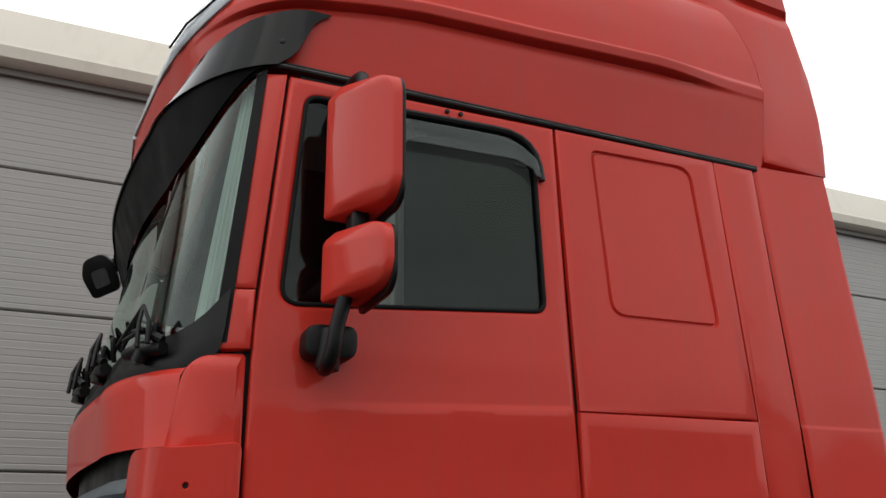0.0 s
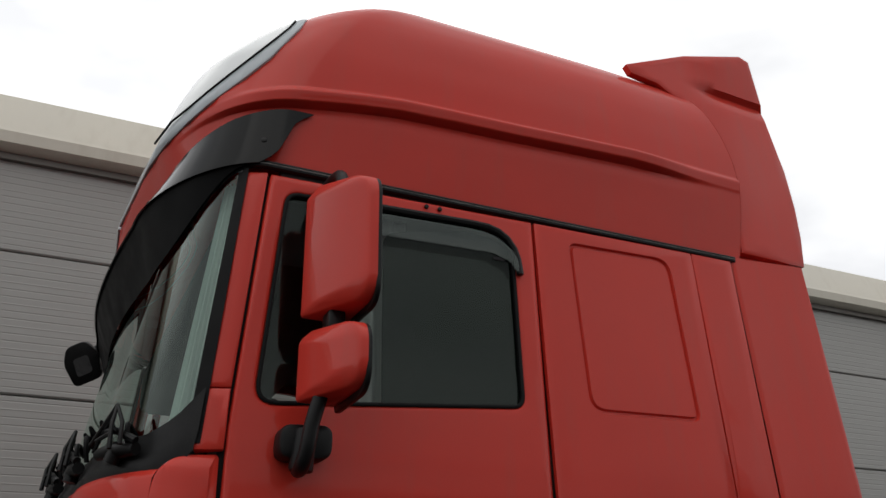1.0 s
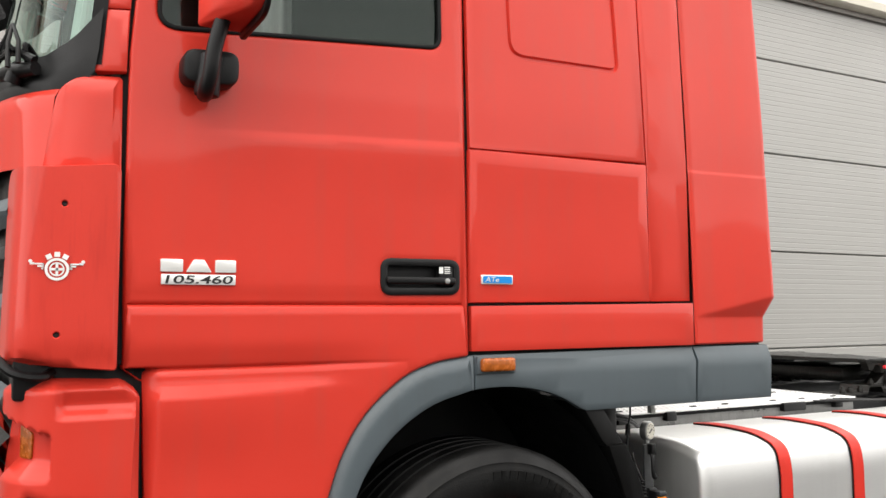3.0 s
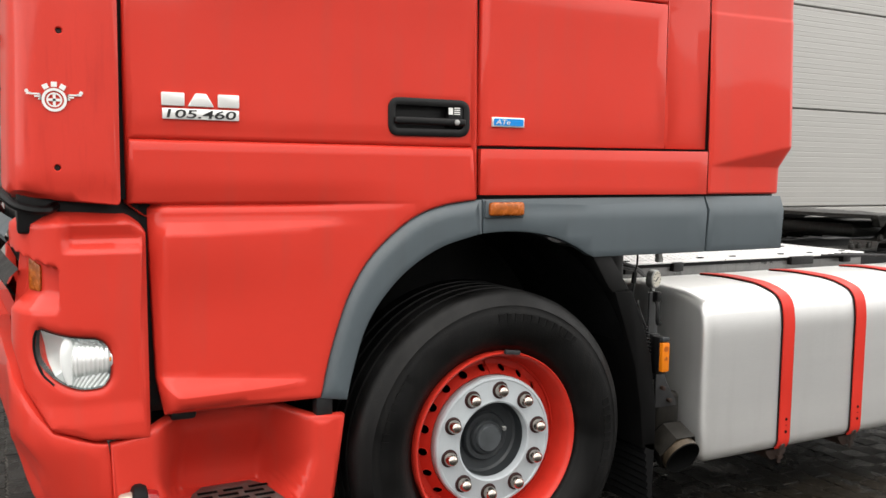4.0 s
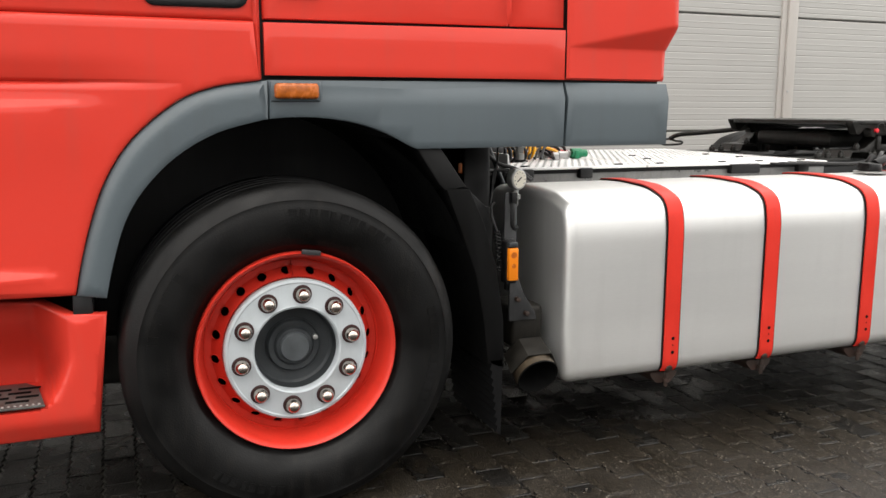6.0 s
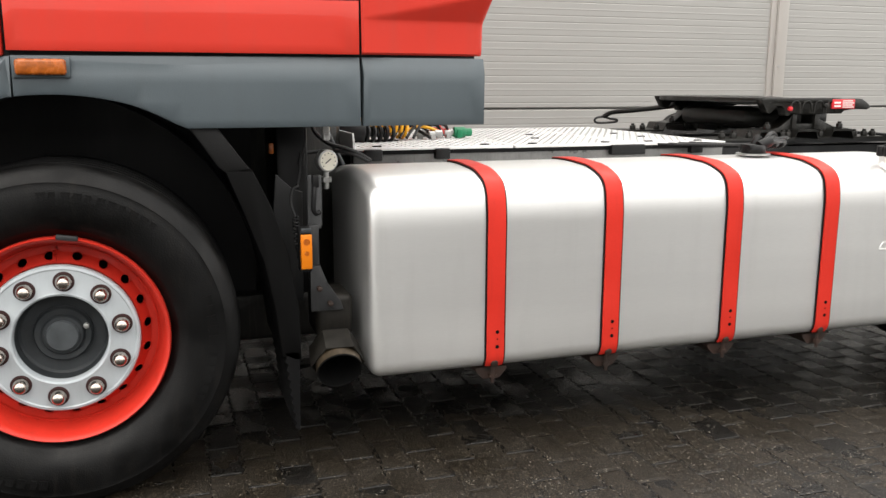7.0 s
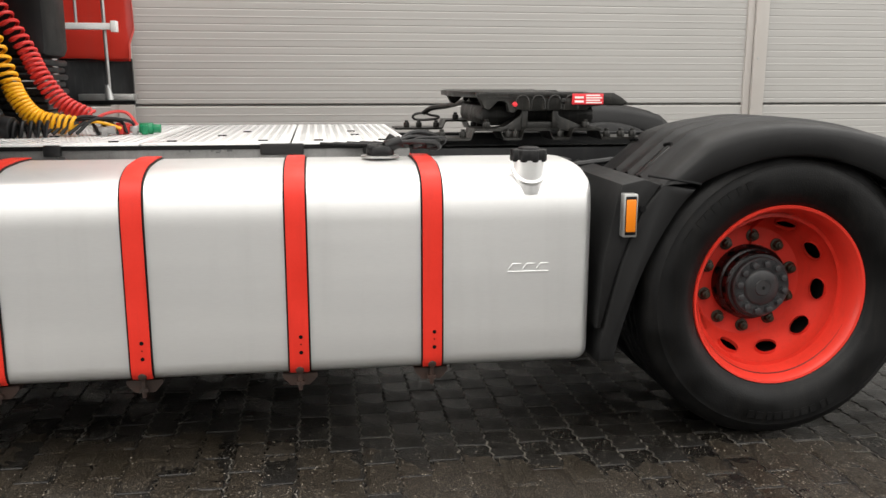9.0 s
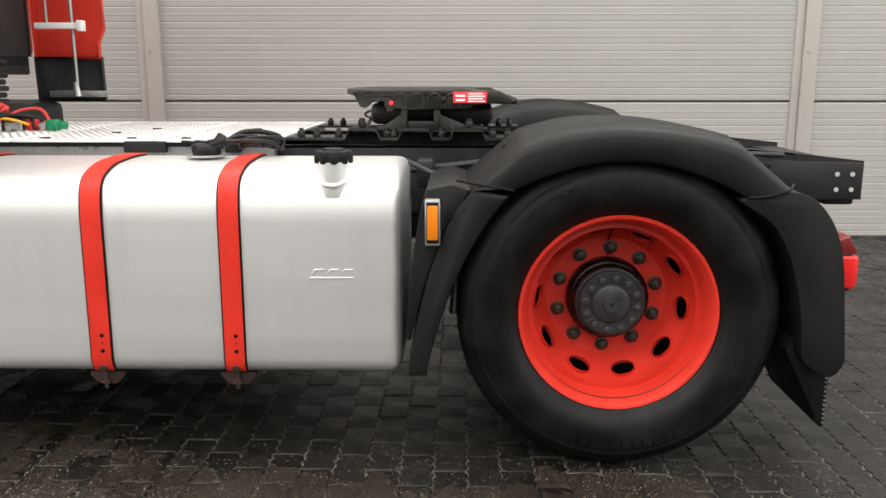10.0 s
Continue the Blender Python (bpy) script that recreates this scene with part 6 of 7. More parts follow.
for k in range(4):
    box(bm, 3.345, 3.411 - 0.008 * (k % 2), 0.7555, 0.7575, 1.098 + 0.0095 * k, 1.103 + 0.0095 * k)
for k in range(2):
    box(bm, 3.298, 3.335, 0.7555, 0.7575, 1.101 + 0.016 * k, 1.109 + 0.016 * k)
part("label_lines", bm, WHITE_PL, sign)
bm = bmesh.new()
cyl(bm, (3.052, 0.768, 1.094), (3.052, 0.750, 1.094), 0.010, seg=12, bevel=0.002)
part("indicator_stud", bm, LABEL_RED, fifth)

# ---- rear fenders and lamps ----


def crest(x):
    """The fender's height along the wheel: a flat arch with straight slopes at both ends."""
    d, (a, k, m) = abs(x - 3.78), (0.28, 0.66, 0.87) if x < 3.78 else (0.36, 0.40, 0.85)
    return 1.050 - k * min(d, a) ** 2 - m * max(0.0, d - a)


def fender(mirror):
    def flip(p):
        return Vector((p[0], 2 * YC - p[1] if mirror else p[1], p[2]))

    def lip(x):
        return 0.950 - 0.80 * (x - 3.80) ** 2

    # side: (y, share of the height); top: (y, height over the crest)
    side = [(0.0, -0.02), (-0.052, 0.0), (-0.060, 0.10), (-0.060, 0.72), (-0.052, 0.90), (-0.030, 1.0)]
    top = [(0.0, 0.006), (0.05, 0.009), (0.10, 0.010), (0.112, 0.019), (0.135, 0.019), (0.147, 0.010), (0.22, 0.010), (0.232, 0.019), (0.255, 0.019), (0.267, 0.010), (0.34, 0.010), (0.352, 0.018), (0.375, 0.018), (0.387, 0.009), (0.46, 0.008), (0.52, 0.002), (0.556, -0.03), (0.560, -0.10)]

    def fender_point(k, t):
        k = int(k)
        y, f = side[k] if k < len(side) else (top[k - len(side)][0], 1.0)
        f = max(0.0, f)
        x0, x1 = 3.478 - 0.140 * f, 4.165 + 0.135 * f
        x = x0 + t * (x1 - x0)
        if k < len(side):
            return flip((x, y, lip(x) + side[k][1] * (crest(x) - lip(x))))
        return flip((x, y, crest(x) + top[k - len(side)][1]))
    bm = bmesh.new()
    sheet(bm, fender_point, range(len(side) + len(top)), steps(0, 1, 60))
    bmesh.ops.recalc_face_normals(bm, faces=bm.faces)
    bmesh.ops.solidify(bm, geom=list(bm.faces), thickness=0.006)
    arch = part("rear_fender", bm, FENDER, truck, "black grained plastic rear wheel fender", 50)
    bm = bmesh.new()
    inner = [(3.466, 0.850), (3.415, 0.792), (3.373, 0.728), (3.330, 0.650), (3.291, 0.563), (3.255, 0.455), (3.224, 0.347), (3.214, 0.285)]
    outer = [(3.352, 0.868), (3.306, 0.815), (3.274, 0.761), (3.244, 0.680), (3.216, 0.596), (3.185, 0.470), (3.161, 0.347), (3.157, 0.285)]
    inner, outer = ([(p.x, p.y) for p in smooth_line(one, 3)] for one in (inner, outer))
    pts = inner + outer[::-1]
    prism(bm, pts if not mirror else pts[::-1], flip((0, -0.055, 0)).y, flip((0, 0.50, 0)).y, 0.014)
    front = part("fender_front", bm, FENDER, arch)
    bm = bmesh.new()
    pts = [(3.345, 0.866), (3.27, 0.75), (3.21, 0.58), (3.165, 0.40), (3.15, 0.40), (3.165, 0.62), (3.195, 0.80), (3.215, 0.868), (3.29, 0.884)]
    prism(bm, pts if not mirror else pts[::-1], flip((0, -0.048, 0)).y, flip((0, 0.48, 0)).y, 0.012)
    part("fender_cheek", bm, FENDER, front)
    bm = bmesh.new()
    pts = rounded([(4.135, 0.838), (4.20, 0.862), (4.345, 0.862), (4.425, 0.775), (4.462, 0.66), (4.494, 0.33), (4.45, 0.28), (4.36, 0.34), (4.348, 0.50), (4.305, 0.66), (4.25, 0.765)],
                  [0.01, 0.03, 0.07, 0.06, 0.08, 0.03, 0.03, 0.03, 0.08, 0.08, 0.05], 6)
    prism(bm, pts if not mirror else pts[::-1], flip((0, -0.048, 0)).y, flip((0, 0.50, 0)).y, 0.030)
    part("fender_rear", bm, FENDER, arch)
    bm = bmesh.new()
    pts = [(4.445, 0.33), (4.478, 0.33), (4.474, 0.10), (4.462, 0.10), (4.335, 0.36), (4.36, 0.40)]
    prism(bm, pts if not mirror else pts[::-1], flip((0, 0.02, 0)).y, flip((0, 0.45, 0)).y, 0.002)
    part("mudflap", bm, RUBBER, arch, "black rubber mudflap")
    return arch


near_fender = fender(False)
fender(True)
# dark raised patch in place of a sunken pocket's shade
bm = bmesh.new()
sheet(bm, lambda a, b: Vector((3.342 + 0.110 * a, 0.133 + 0.012 * a + 0.058 * b, crest(3.342 + 0.110 * a) + 0.014 - 0.010 * abs(2 * b - 1) ** 6)), steps(0, 1, 8), [0.0, 0.03, 0.1, 0.5, 0.9, 0.97, 1.0], depth=0.01)
part("fender_pocket_patch", bm, VISOR_PL, near_fender, "dark raised patch standing in for a shaded pocket in the fender's front slope")
# black tubes paint the shade of two slits in the slope
bm = bmesh.new()
tube(bm, smooth_line([(x, y, crest(x) + 0.012) for x, y in ((3.452, 0.138), (3.462, 0.17), (3.455, 0.208))], 4), 0.006, 6)
part("fender_slit_shade", bm, SOOT_AND_SHADE, near_fender)
bm = bmesh.new()
tube(bm, smooth_line([(x, y, crest(x) + 0.012) for x, y in ((3.450, 0.52), (3.458, 0.49), (3.454, 0.46))], 4), 0.006, 6)
part("fender_slit_shade", bm, SOOT_AND_SHADE, near_fender)
for k in range(13):
    b = bmesh.new()
    zk = 0.115 + 0.015 * k
    cyl(b, (4.470, 0.0205, zk), (4.470, 0.017, zk), 0.0028, seg=6)
    part("flap_stud", b, STEEL, near_fender)
bm = bmesh.new()
tube(bm, smooth_line([(3.305, -0.032, 0.893), (3.36, -0.052, 0.885), (3.43, -0.060, 0.874), (3.474, -0.056, 0.866)], 5), 0.004, 6)
part("fender_joint", bm, RUBBER, near_fender)
bm = bmesh.new()
tube(bm, smooth_line([(4.16, -0.058, 0.846), (4.22, -0.062, 0.852), (4.28, -0.052, 0.868), (4.33, 0.05, 0.872)], 5), 0.004, 6)
part("fender_joint", bm, RUBBER, near_fender)
# unseen boxes under the belly and at the far side, added to block light
bm = bmesh.new()
box(bm, -0.9, 0.9, 0.85, 1.65, 0.34, 0.95, 0.08)
box(bm, 0.9, 1.75, 1.0, 1.5, 0.42, 0.9, 0.08)
part("belly_light_block", bm, CHASSIS, truck, "unseen belly boxes added to shade the ground under the truck")
bm = bmesh.new()
box(bm, 0.95, 1.95, 1.86, 2.50, 0.36, 0.90, 0.08)
part("far_belly_block", bm, ALU, truck, "unseen far-side box added to keep light off the ground")
bm = bmesh.new()
box(bm, 3.2115, 3.2565, -0.086, -0.048, 0.705, 0.842, 0.004)
rear_marker = part("marker_lamp", bm, STEEL, truck, "amber marker lamp in a pale frame")
bm = bmesh.new()
box(bm, 3.2155, 3.2525, -0.0882, -0.06, 0.712, 0.835, 0.003)
part("lamp_gasket", bm, RUBBER, rear_marker)
bm = bmesh.new()
box(bm, 3.2175, 3.2505, -0.0905, -0.07, 0.722, 0.826, 0.004)
part("lens", bm, AMBER, rear_marker, "amber lens")
bm = bmesh.new()
cyl(bm, (3.285, -0.05, 0.79), (3.285, -0.056, 0.79), 0.010, seg=12)
part("fender_clip", bm, RUBBER, near_fender)
bm = bmesh.new()
box(bm, 4.44, 4.512, 0.0, 0.36, 0.548, 0.675, 0.012, 3)
tail = part("tail_lamp", bm, BLACK_PL, truck, "red rear lamp cluster")
bm = bmesh.new()
box(bm, 4.456, 4.522, -0.004, 0.03, 0.556, 0.664, 0.012, 3)
box(bm, 4.47, 4.53, 0.0, 0.35, 0.562, 0.662, 0.012, 3)
part("lens", bm, REDLENS, tail)
bm = bmesh.new()
prism(bm, [(4.444, 0.666), (4.524, 0.666), (4.495, 0.722), (4.462, 0.71)], 0.0, 0.36, 0.004)
part("lamp_hood", bm, plain("dark_red_lens", (0.14, 0.012, 0.012), 0.2), tail)
for pts, r in (([(4.30, 0.3, 0.90), (4.36, 0.4, 0.86), (4.44, 0.5, 0.82), (4.56, 0.6, 0.76)], 0.016), ([(4.15, 0.5, 0.93), (4.55, 0.74, 0.90)], 0.010),
               ([(4.28, 0.45, 0.87), (4.40, 0.60, 0.84), (4.44, 0.74, 0.80)], 0.009), ([(3.1, 0.6, 0.85), (3.5, 0.55, 0.9)], 0.012),
               ([(3.12, 0.5, 0.9), (3.3, 0.3, 0.84), (3.36, 0.2, 0.86)], 0.010)):
    bm = bmesh.new()
    tube(bm, smooth_line(pts, 5), r, 8)
    part("fender_stay", bm, CHASSIS, truck)
bm = bmesh.new()
box(bm, 3.16, 3.22, 0.5, 0.6, 0.80, 0.9, 0.01)
part("stay_bracket", bm, CHASSIS, truck)
# two short pale steel cylinders behind the fender's front piece
bm = bmesh.new()
cyl(bm, (3.296, 0.5, 0.335), (3.303, 0.5, 0.475), 0.020, seg=16)
cyl(bm, (3.304, 0.5, 0.515), (3.304, 0.5, 0.535), 0.018, seg=12)
part("pale_cylinder", bm, STEEL, truck)

# ---- the cab's front ----


def on_cab(out):
    return lambda u, z: cab(u, z, out)


pair("windscreen_pillar", [(-1.046, 2.928), (-1.118, 2.22), (-1.200, 2.22), (-1.187, 2.5), (-1.168, 2.928)], on_cab(0.0), RED, truck, "red windscreen pillar", cell=0.03, edge=0.005, depth=0.02)
pair("pillar_foot", [(-1.119, 2.214), (-1.122, 2.046), (-1.226, 2.046), (-1.200, 2.214)], on_cab(0.002), RED, truck, cell=0.03, edge=0.005, depth=0.02)
for side in (False, "far"):
    bm = bmesh.new()
    sheet(bm, lambda q, z: around(q, z, CAB, 0.87, 0.004), steps(-0.250, -0.172, 4), steps(2.06, 2.94, 20), mirror=side)
    part("windscreen_seal", bm, RUBBER, truck)
bm = bmesh.new()
sheet(bm, lambda q, z: around(q, z, CAB), steps(-2, -1, 8) + steps(-0.95, -0.215, 16), steps(2.05, 2.93, 12), mirror=True)
screen = part("windscreen", bm, SCREEN, truck, "curved greenish windscreen")
screen.visible_shadow = False
bm = bmesh.new()
cow = table([(-2.0, 2.09), (-0.9, 2.085), (-0.45, 2.095), (-0.36, 2.12), (-0.28, 2.155), (-0.22, 2.20), (-0.19, 2.215)])
sheet(bm, lambda q, v: around(q, 1.985 + v * (cow(q)[0] - 1.985), CAB, 0.87, 0.012 - 0.03 * smooth(0.35, 0.0, v)), steps(-2, -1, 6) + steps(-0.95, -0.19, 14), steps(0, 1, 4), mirror=True)
part("windscreen_cowl", bm, BLACK_PL, truck, "black plastic windscreen cowl")
# header closing the gap, drawn down the glass to paint the visor's dark reflection
bm = bmesh.new()
sheet(bm, lambda q, v: around(q, 2.985 - v * (0.06 + 0.19 * smooth(-0.24, -0.75, q)), CAB, 0.87, 0.006 - 0.03 * (v < 0.1)), steps(-2, -1, 6) + steps(-0.95, -0.22, 18), [0.0, 0.15, 0.4, 0.7, 1.0], mirror=True)
part("header_reflection_band", bm, VISOR_PL, truck, "black header band that also paints the visor's reflection on the windscreen")
bm = bmesh.new()
sheet(bm, lambda q, z: around(q, z, CAB, 0.87, -0.05 - 0.010 * math.sin(q * 180)), steps(-0.42, -0.235, 40), steps(2.08, 2.92, 6))
part("curtain", bm, CURTAIN, truck, "pale curtain gathered at the pillar")
bm = bmesh.new()
box(bm, -1.30, -0.75, 0.12, 2 * YC - 0.12, 1.9, 2.10, 0.06)
box(bm, -0.75, -0.70, 0.08, 2 * YC - 0.08, 1.3, 1.9, 0.02)
part("dashboard", bm, GREY_IN, truck)
# made-up dark block that blackens the view through the windscreen's top
bm = bmesh.new()
box(bm, -1.13, -0.55, 0.14, 2 * YC - 0.14, 2.66, 2.92, 0.05)
part("screen_dark_block", bm, DARK_IN, truck, "dark block added behind the windscreen to darken its upper part")
bm = bmesh.new()
cyl(bm, (-0.86, 0.55, 2.10), (-0.78, 0.55, 2.14), 0.22, seg=32)
part("steering_wheel", bm, DARK_IN, truck)
for yc in (0.55, 1.9):
    bm = bmesh.new()
    box(bm, -0.45, -0.2, yc - 0.25, yc + 0.25, 1.9, 2.6, 0.08)
    box(bm, -0.38, -0.25, yc - 0.13, yc + 0.13, 2.55, 2.75, 0.05)
    part("seat_back", bm, GREY_IN, truck)

# hood, corner panels, grille
pair("corner_panel", rounded([(-1.122, 1.74), (-1.122, 2.036), (-1.265, 2.030), (-1.335, 1.985), (-1.372, 1.74)], [0.0, 0.012, 0.05, 0.04, 0.0], 5), lambda u, z: cab(u, min(z, 1.955), 0.0) + Vector((0, 0.02 * smooth(1.99, 2.04, z), z - min(z, 1.955))), RED, truck, "red cab corner panel", cell=0.03, edge=0.01, depth=0.03)
bm = bmesh.new()
sheet(bm, lambda q, z: around(q, z, CAB, 0.87, -0.004 - 0.04 * smooth(1.98, 2.03, z)), steps(-2, -1, 10) + steps(-0.95, -0.285, 14), steps(1.785, 1.97, 6) + [1.99, 2.01, 2.03], mirror=True)
part("front_hood", bm, RED, truck, "red front hood panel")
bm = bmesh.new()
sheet(bm, lambda q, z: around(q, z, CAB, 0.87, -0.05 - 0.05 * smooth(1.1, 1.0, z)), steps(-2, -1, 6) + steps(-0.95, -0.1, 10), steps(0.35, 2.07, 24), mirror=True)
part("front_core", bm, BLACK_PL, truck)
for k in range(6):
    bm = bmesh.new()
    zc = 1.05 + 0.125 * k
    sheet(bm, lambda q, v: around(q, zc + v, CAB, 0.87, -0.02 + 0.03 * math.cos(v * 40)), steps(-2, -1, 6) + steps(-0.95, -0.55 if zc > 1.26 else -0.9, 8), steps(-0.04, 0.04, 4), mirror=True)
    part("grille_bar", bm, GREY_TRIM if k % 2 else BLACK_PL, truck)


def deflector(u, z):
    out = 0.022 - 0.01 * smooth(1.34, 1.27, z)
    lean = 0.01 * smooth(1.3, 1.8, z)
    r, u1 = 0.085, -1.295
    if u > u1:
        return Vector((u, -out, z))
    a = (u1 - u) / r
    if a < math.pi / 2:
        return Vector((u1 - r * math.sin(a) + lean, -out + r * (1 - math.cos(a)), z))
    return Vector((u1 - r + lean - 0.15 * (a - math.pi / 2) * r, -out + r + (a - math.pi / 2) * r, z))


DEF = rounded([(-1.124, 1.262), (-1.124, 1.795), (-1.50, 1.775), (-1.50, 1.285)], [0.012, 0.025, 0.05, 0.05], 5)
bm = bmesh.new()
skin(bm, DEF, deflector, [oval(-1.257, 1.684, 0.0075, 0.0075, 12), oval(-1.268, 1.355, 0.0075, 0.0075, 12)], cell=0.025, edge=0.0025, depth=0.03, drop=1.2)
side_def = part("corner_deflector", bm, RED_STREAK, truck, "red corner air deflector with a white emblem")
for xs_, zs_ in ((-1.257, 1.684), (-1.268, 1.355)):
    b = bmesh.new()
    cyl(b, (xs_, -0.006, zs_), (xs_, 0.0, zs_), 0.013, seg=16)
    cyl(b, (xs_ + 0.002, -0.010, zs_), (xs_ + 0.002, -0.004, zs_), 0.004, seg=6)
    part("screw", b, HUB_BLACK, side_def)
# white emblem: a ringed cross between two wings
ye, xe, ze = -0.0238, -1.271, 1.518
bm = bmesh.new()
lathe(bm, [(0.028, 0.001), (0.028, -0.0015), (0.0215, -0.0015), (0.0215, 0.001)], xe, ze, 40, ye)
part("emblem_ring", bm, WHITE_PL, side_def, "white ring of a winged emblem")
bm = bmesh.new()
lathe(bm, [(0.0175, 0.001), (0.0175, -0.0012), (0.014, -0.0012), (0.014, 0.001)], xe, ze, 32, ye)
box(bm, xe - 0.0145, xe + 0.0145, ye - 0.0012, ye + 0.001, ze - 0.003, ze + 0.003)
box(bm, xe - 0.003, xe + 0.003, ye - 0.0012, ye + 0.001, ze - 0.0145, ze + 0.0145)
part("emblem_cross", bm, WHITE_PL, side_def)
for s in (-1, 1):
    bm = bmesh.new()
    box(bm, xe + s * 0.0305 - 0.0015, xe + s * 0.0305 + 0.0015, ye - 0.0012, ye + 0.001, ze - 0.0006, ze + 0.0148)
    for k in range(3):
        xa, xb = xe + s * 0.029, xe + s * (0.053 - 0.009 * k)
        box(bm, min(xa, xb), max(xa, xb), ye - 0.0012, ye + 0.001, ze + 0.011 - 0.0058 * k, ze + 0.0148 - 0.0058 * k)
    cyl(bm, (xe + s * 0.060, ye + 0.001, ze + 0.019), (xe + s * 0.060, ye - 0.0012, ze + 0.019), 0.0045, seg=10)
    box(bm, xe + s * 0.056 - 0.005, xe + s * 0.056 + 0.005, ye - 0.0012, ye + 0.001, ze + 0.011, ze + 0.0165)
    part("emblem_wing", bm, WHITE_PL, side_def)
for k, (dx, dz) in enumerate(((-0.019, 0.031), (0.0, 0.037), (0.019, 0.031))):
    bm = bmesh.new()
    box(bm, xe + dx - 0.0065, xe + dx + 0.0065, ye - 0.0012, ye + 0.001, ze + dz - 0.006, ze + dz + 0.006, 0.0, 1, pose(0, 0, 0, 0, -28 + 28 * k, 0))
    part("emblem_block", bm, WHITE_PL, side_def)

# headlight unit
LAMP = rounded([(-1.350, 0.952), (-1.288, 0.936), (-1.237, 0.928), (-1.183, 0.922), (-1.160, 0.902), (-1.153, 0.869), (-1.156, 0.818), (-1.175, 0.793), (-1.228, 0.791),
                (-1.277, 0.807), (-1.323, 0.838), (-1.352, 0.866), (-1.358, 0.905)], [0.012, 0.03, 0.03, 0.02, 0.02, 0.02, 0.02, 0.012, 0.03, 0.03, 0.03, 0.02, 0.03], 4)


def light_panel(u, z):
    w = ramp(-1.276, -1.243, u)
    out = w * (0.014 * ramp(1.175, 1.212, z) - 0.032 * ramp(1.140, 1.175, z))
    out -= 0.046 * ramp(1.213, 1.25, z)
    top = 1.109 + 0.25 * max(0.0, -1.296 - u)
    out -= 0.042 * ramp(-1.279, -1.291, u) * ramp(0.992, 1.036, z) * (1 - smooth(top - 0.008, top, z))
    out += 0.010 * ramp(0.752, 0.700, z)
    out -= 0.007 * ramp(0.017, 0.003, line_distance(LAMP + LAMP[:1], u, z))
    return cab(u, z, out)


PANEL_LINES = ([[(-1.270, 1.140 + d), (-1.073, 1.140 + d)] for d in (-0.002, 0.002)] + [[(-1.243, 1.175 + d), (-1.073, 1.175 + d)] for d in (-0.002, 0.002)]
               + [[(-1.243, 1.212 + d), (-1.098, 1.212 + d)] for d in (-0.002, 0.002)] + [[(-1.276, 1.142), (-1.276, 1.212)], [(-1.243, 1.179), (-1.243, 1.208)]]
               + [[(-1.32, 0.700), (-1.073, 0.700)], [(-1.279, 1.0), (-1.279, 1.10)], [(-1.291, 1.0), (-1.291, 1.10)]])
light_unit = pair("headlight_panel", [(-1.062, 0.652), (-1.060, 1.187), (-1.075, 1.205), (-1.107, 1.250), (-1.30, 1.252), (-1.50, 1.252), (-1.50, 0.90), (-1.40, 0.785), (-1.30, 0.690), (-1.20, 0.66)],
                  light_panel, RED, truck, "red headlight surround panel", holes=[LAMP], lines=PANEL_LINES,
                  cell=0.009, edge=0.008, depth=0.04, angle=60)
bm = bmesh.new()
skin(bm, shrink(LAMP, 0.002), on_cab(-0.012), cell=0.03, edge=0.004, depth=0.01)
lens = part("headlight_lens", bm, tinted_glass("headlight_glass", (0.92, 0.94, 0.94), 0.03, 0.05), light_unit, "clear headlight lens")
lens.visible_shadow = False
bm = bmesh.new()


def bowl_back(u, z):
    r = math.hypot((u + 1.325) * 1.0, z - 0.885)
    d = 0.018 + 0.022 * max(0.0, 1 - (r / 0.06) ** 2)
    right = smooth(-1.262, -1.25, u)
    half = 0.034 + 0.10 * (-1.148 - u)
    w = (z - 0.866) / half
    rib = math.cos(u * 560 if abs(w) < 1 else (u + (z - 0.866) * (0.8 if w > 0 else -0.8)) * 480)
    d += right * (0.0013 * rib - 0.012 * math.sqrt(max(0.0, 1 - w * w)) + 0.004 * abs(w))
    return cab(u, z, -d)


skin(bm, shrink(LAMP, -0.004), bowl_back, cell=0.0032, edge=0.002, depth=0.0)
part("reflector", bm, REFLECTOR, light_unit, "ribbed chrome reflector", 25)
bm = bmesh.new()
c_ = cab(-1.166, 0.866, -0.016)
tube(bm, [c_, cab(-1.152, 0.866, -0.014)], [0.007, 0.010], 12)
part("indicator_bulb", bm, AMBER, light_unit, "small amber indicator bulb")
bm = bmesh.new()
shield = [cab(-1.262 - 0.006 * math.cos((z - 0.87) * 28), z, -0.018) for z in steps(0.806, 0.924, 8)]
tube(bm, shield, [0.008, 0.011, 0.013, 0.015, 0.016, 0.017, 0.017, 0.015, 0.010], 12)
part("lamp_shield", bm, plain("milky_shield", (0.75, 0.77, 0.76), 0.3), light_unit)
bm = bmesh.new()
ring = shrink(LAMP, 0.0012)
near, deep_ring = [bm.verts.new(cab(u, z, -0.003)) for u, z in ring], [bm.verts.new(cab(u, z, -0.050)) for u, z in ring]
for k in range(len(ring)):
    bm.faces.new((near[k], near[(k + 1) % len(ring)], deep_ring[(k + 1) % len(ring)], deep_ring[k]))
part("lamp_liner", bm, plain("dark_lamp_liner", (0.05, 0.045, 0.045), 0.2, 0.3), light_unit, "dark rim inside the headlight")
bm = bmesh.new()
edge_l = [cab(u, z, -0.004) for u, z in ((-1.352, 0.945), (-1.362, 0.92), (-1.358, 0.88), (-1.335, 0.835), (-1.30, 0.806))]
tube(bm, smooth_line(edge_l, 4), 0.0035, 8)
part("lamp_edge", bm, RUBBER, light_unit)
bm = bmesh.new()
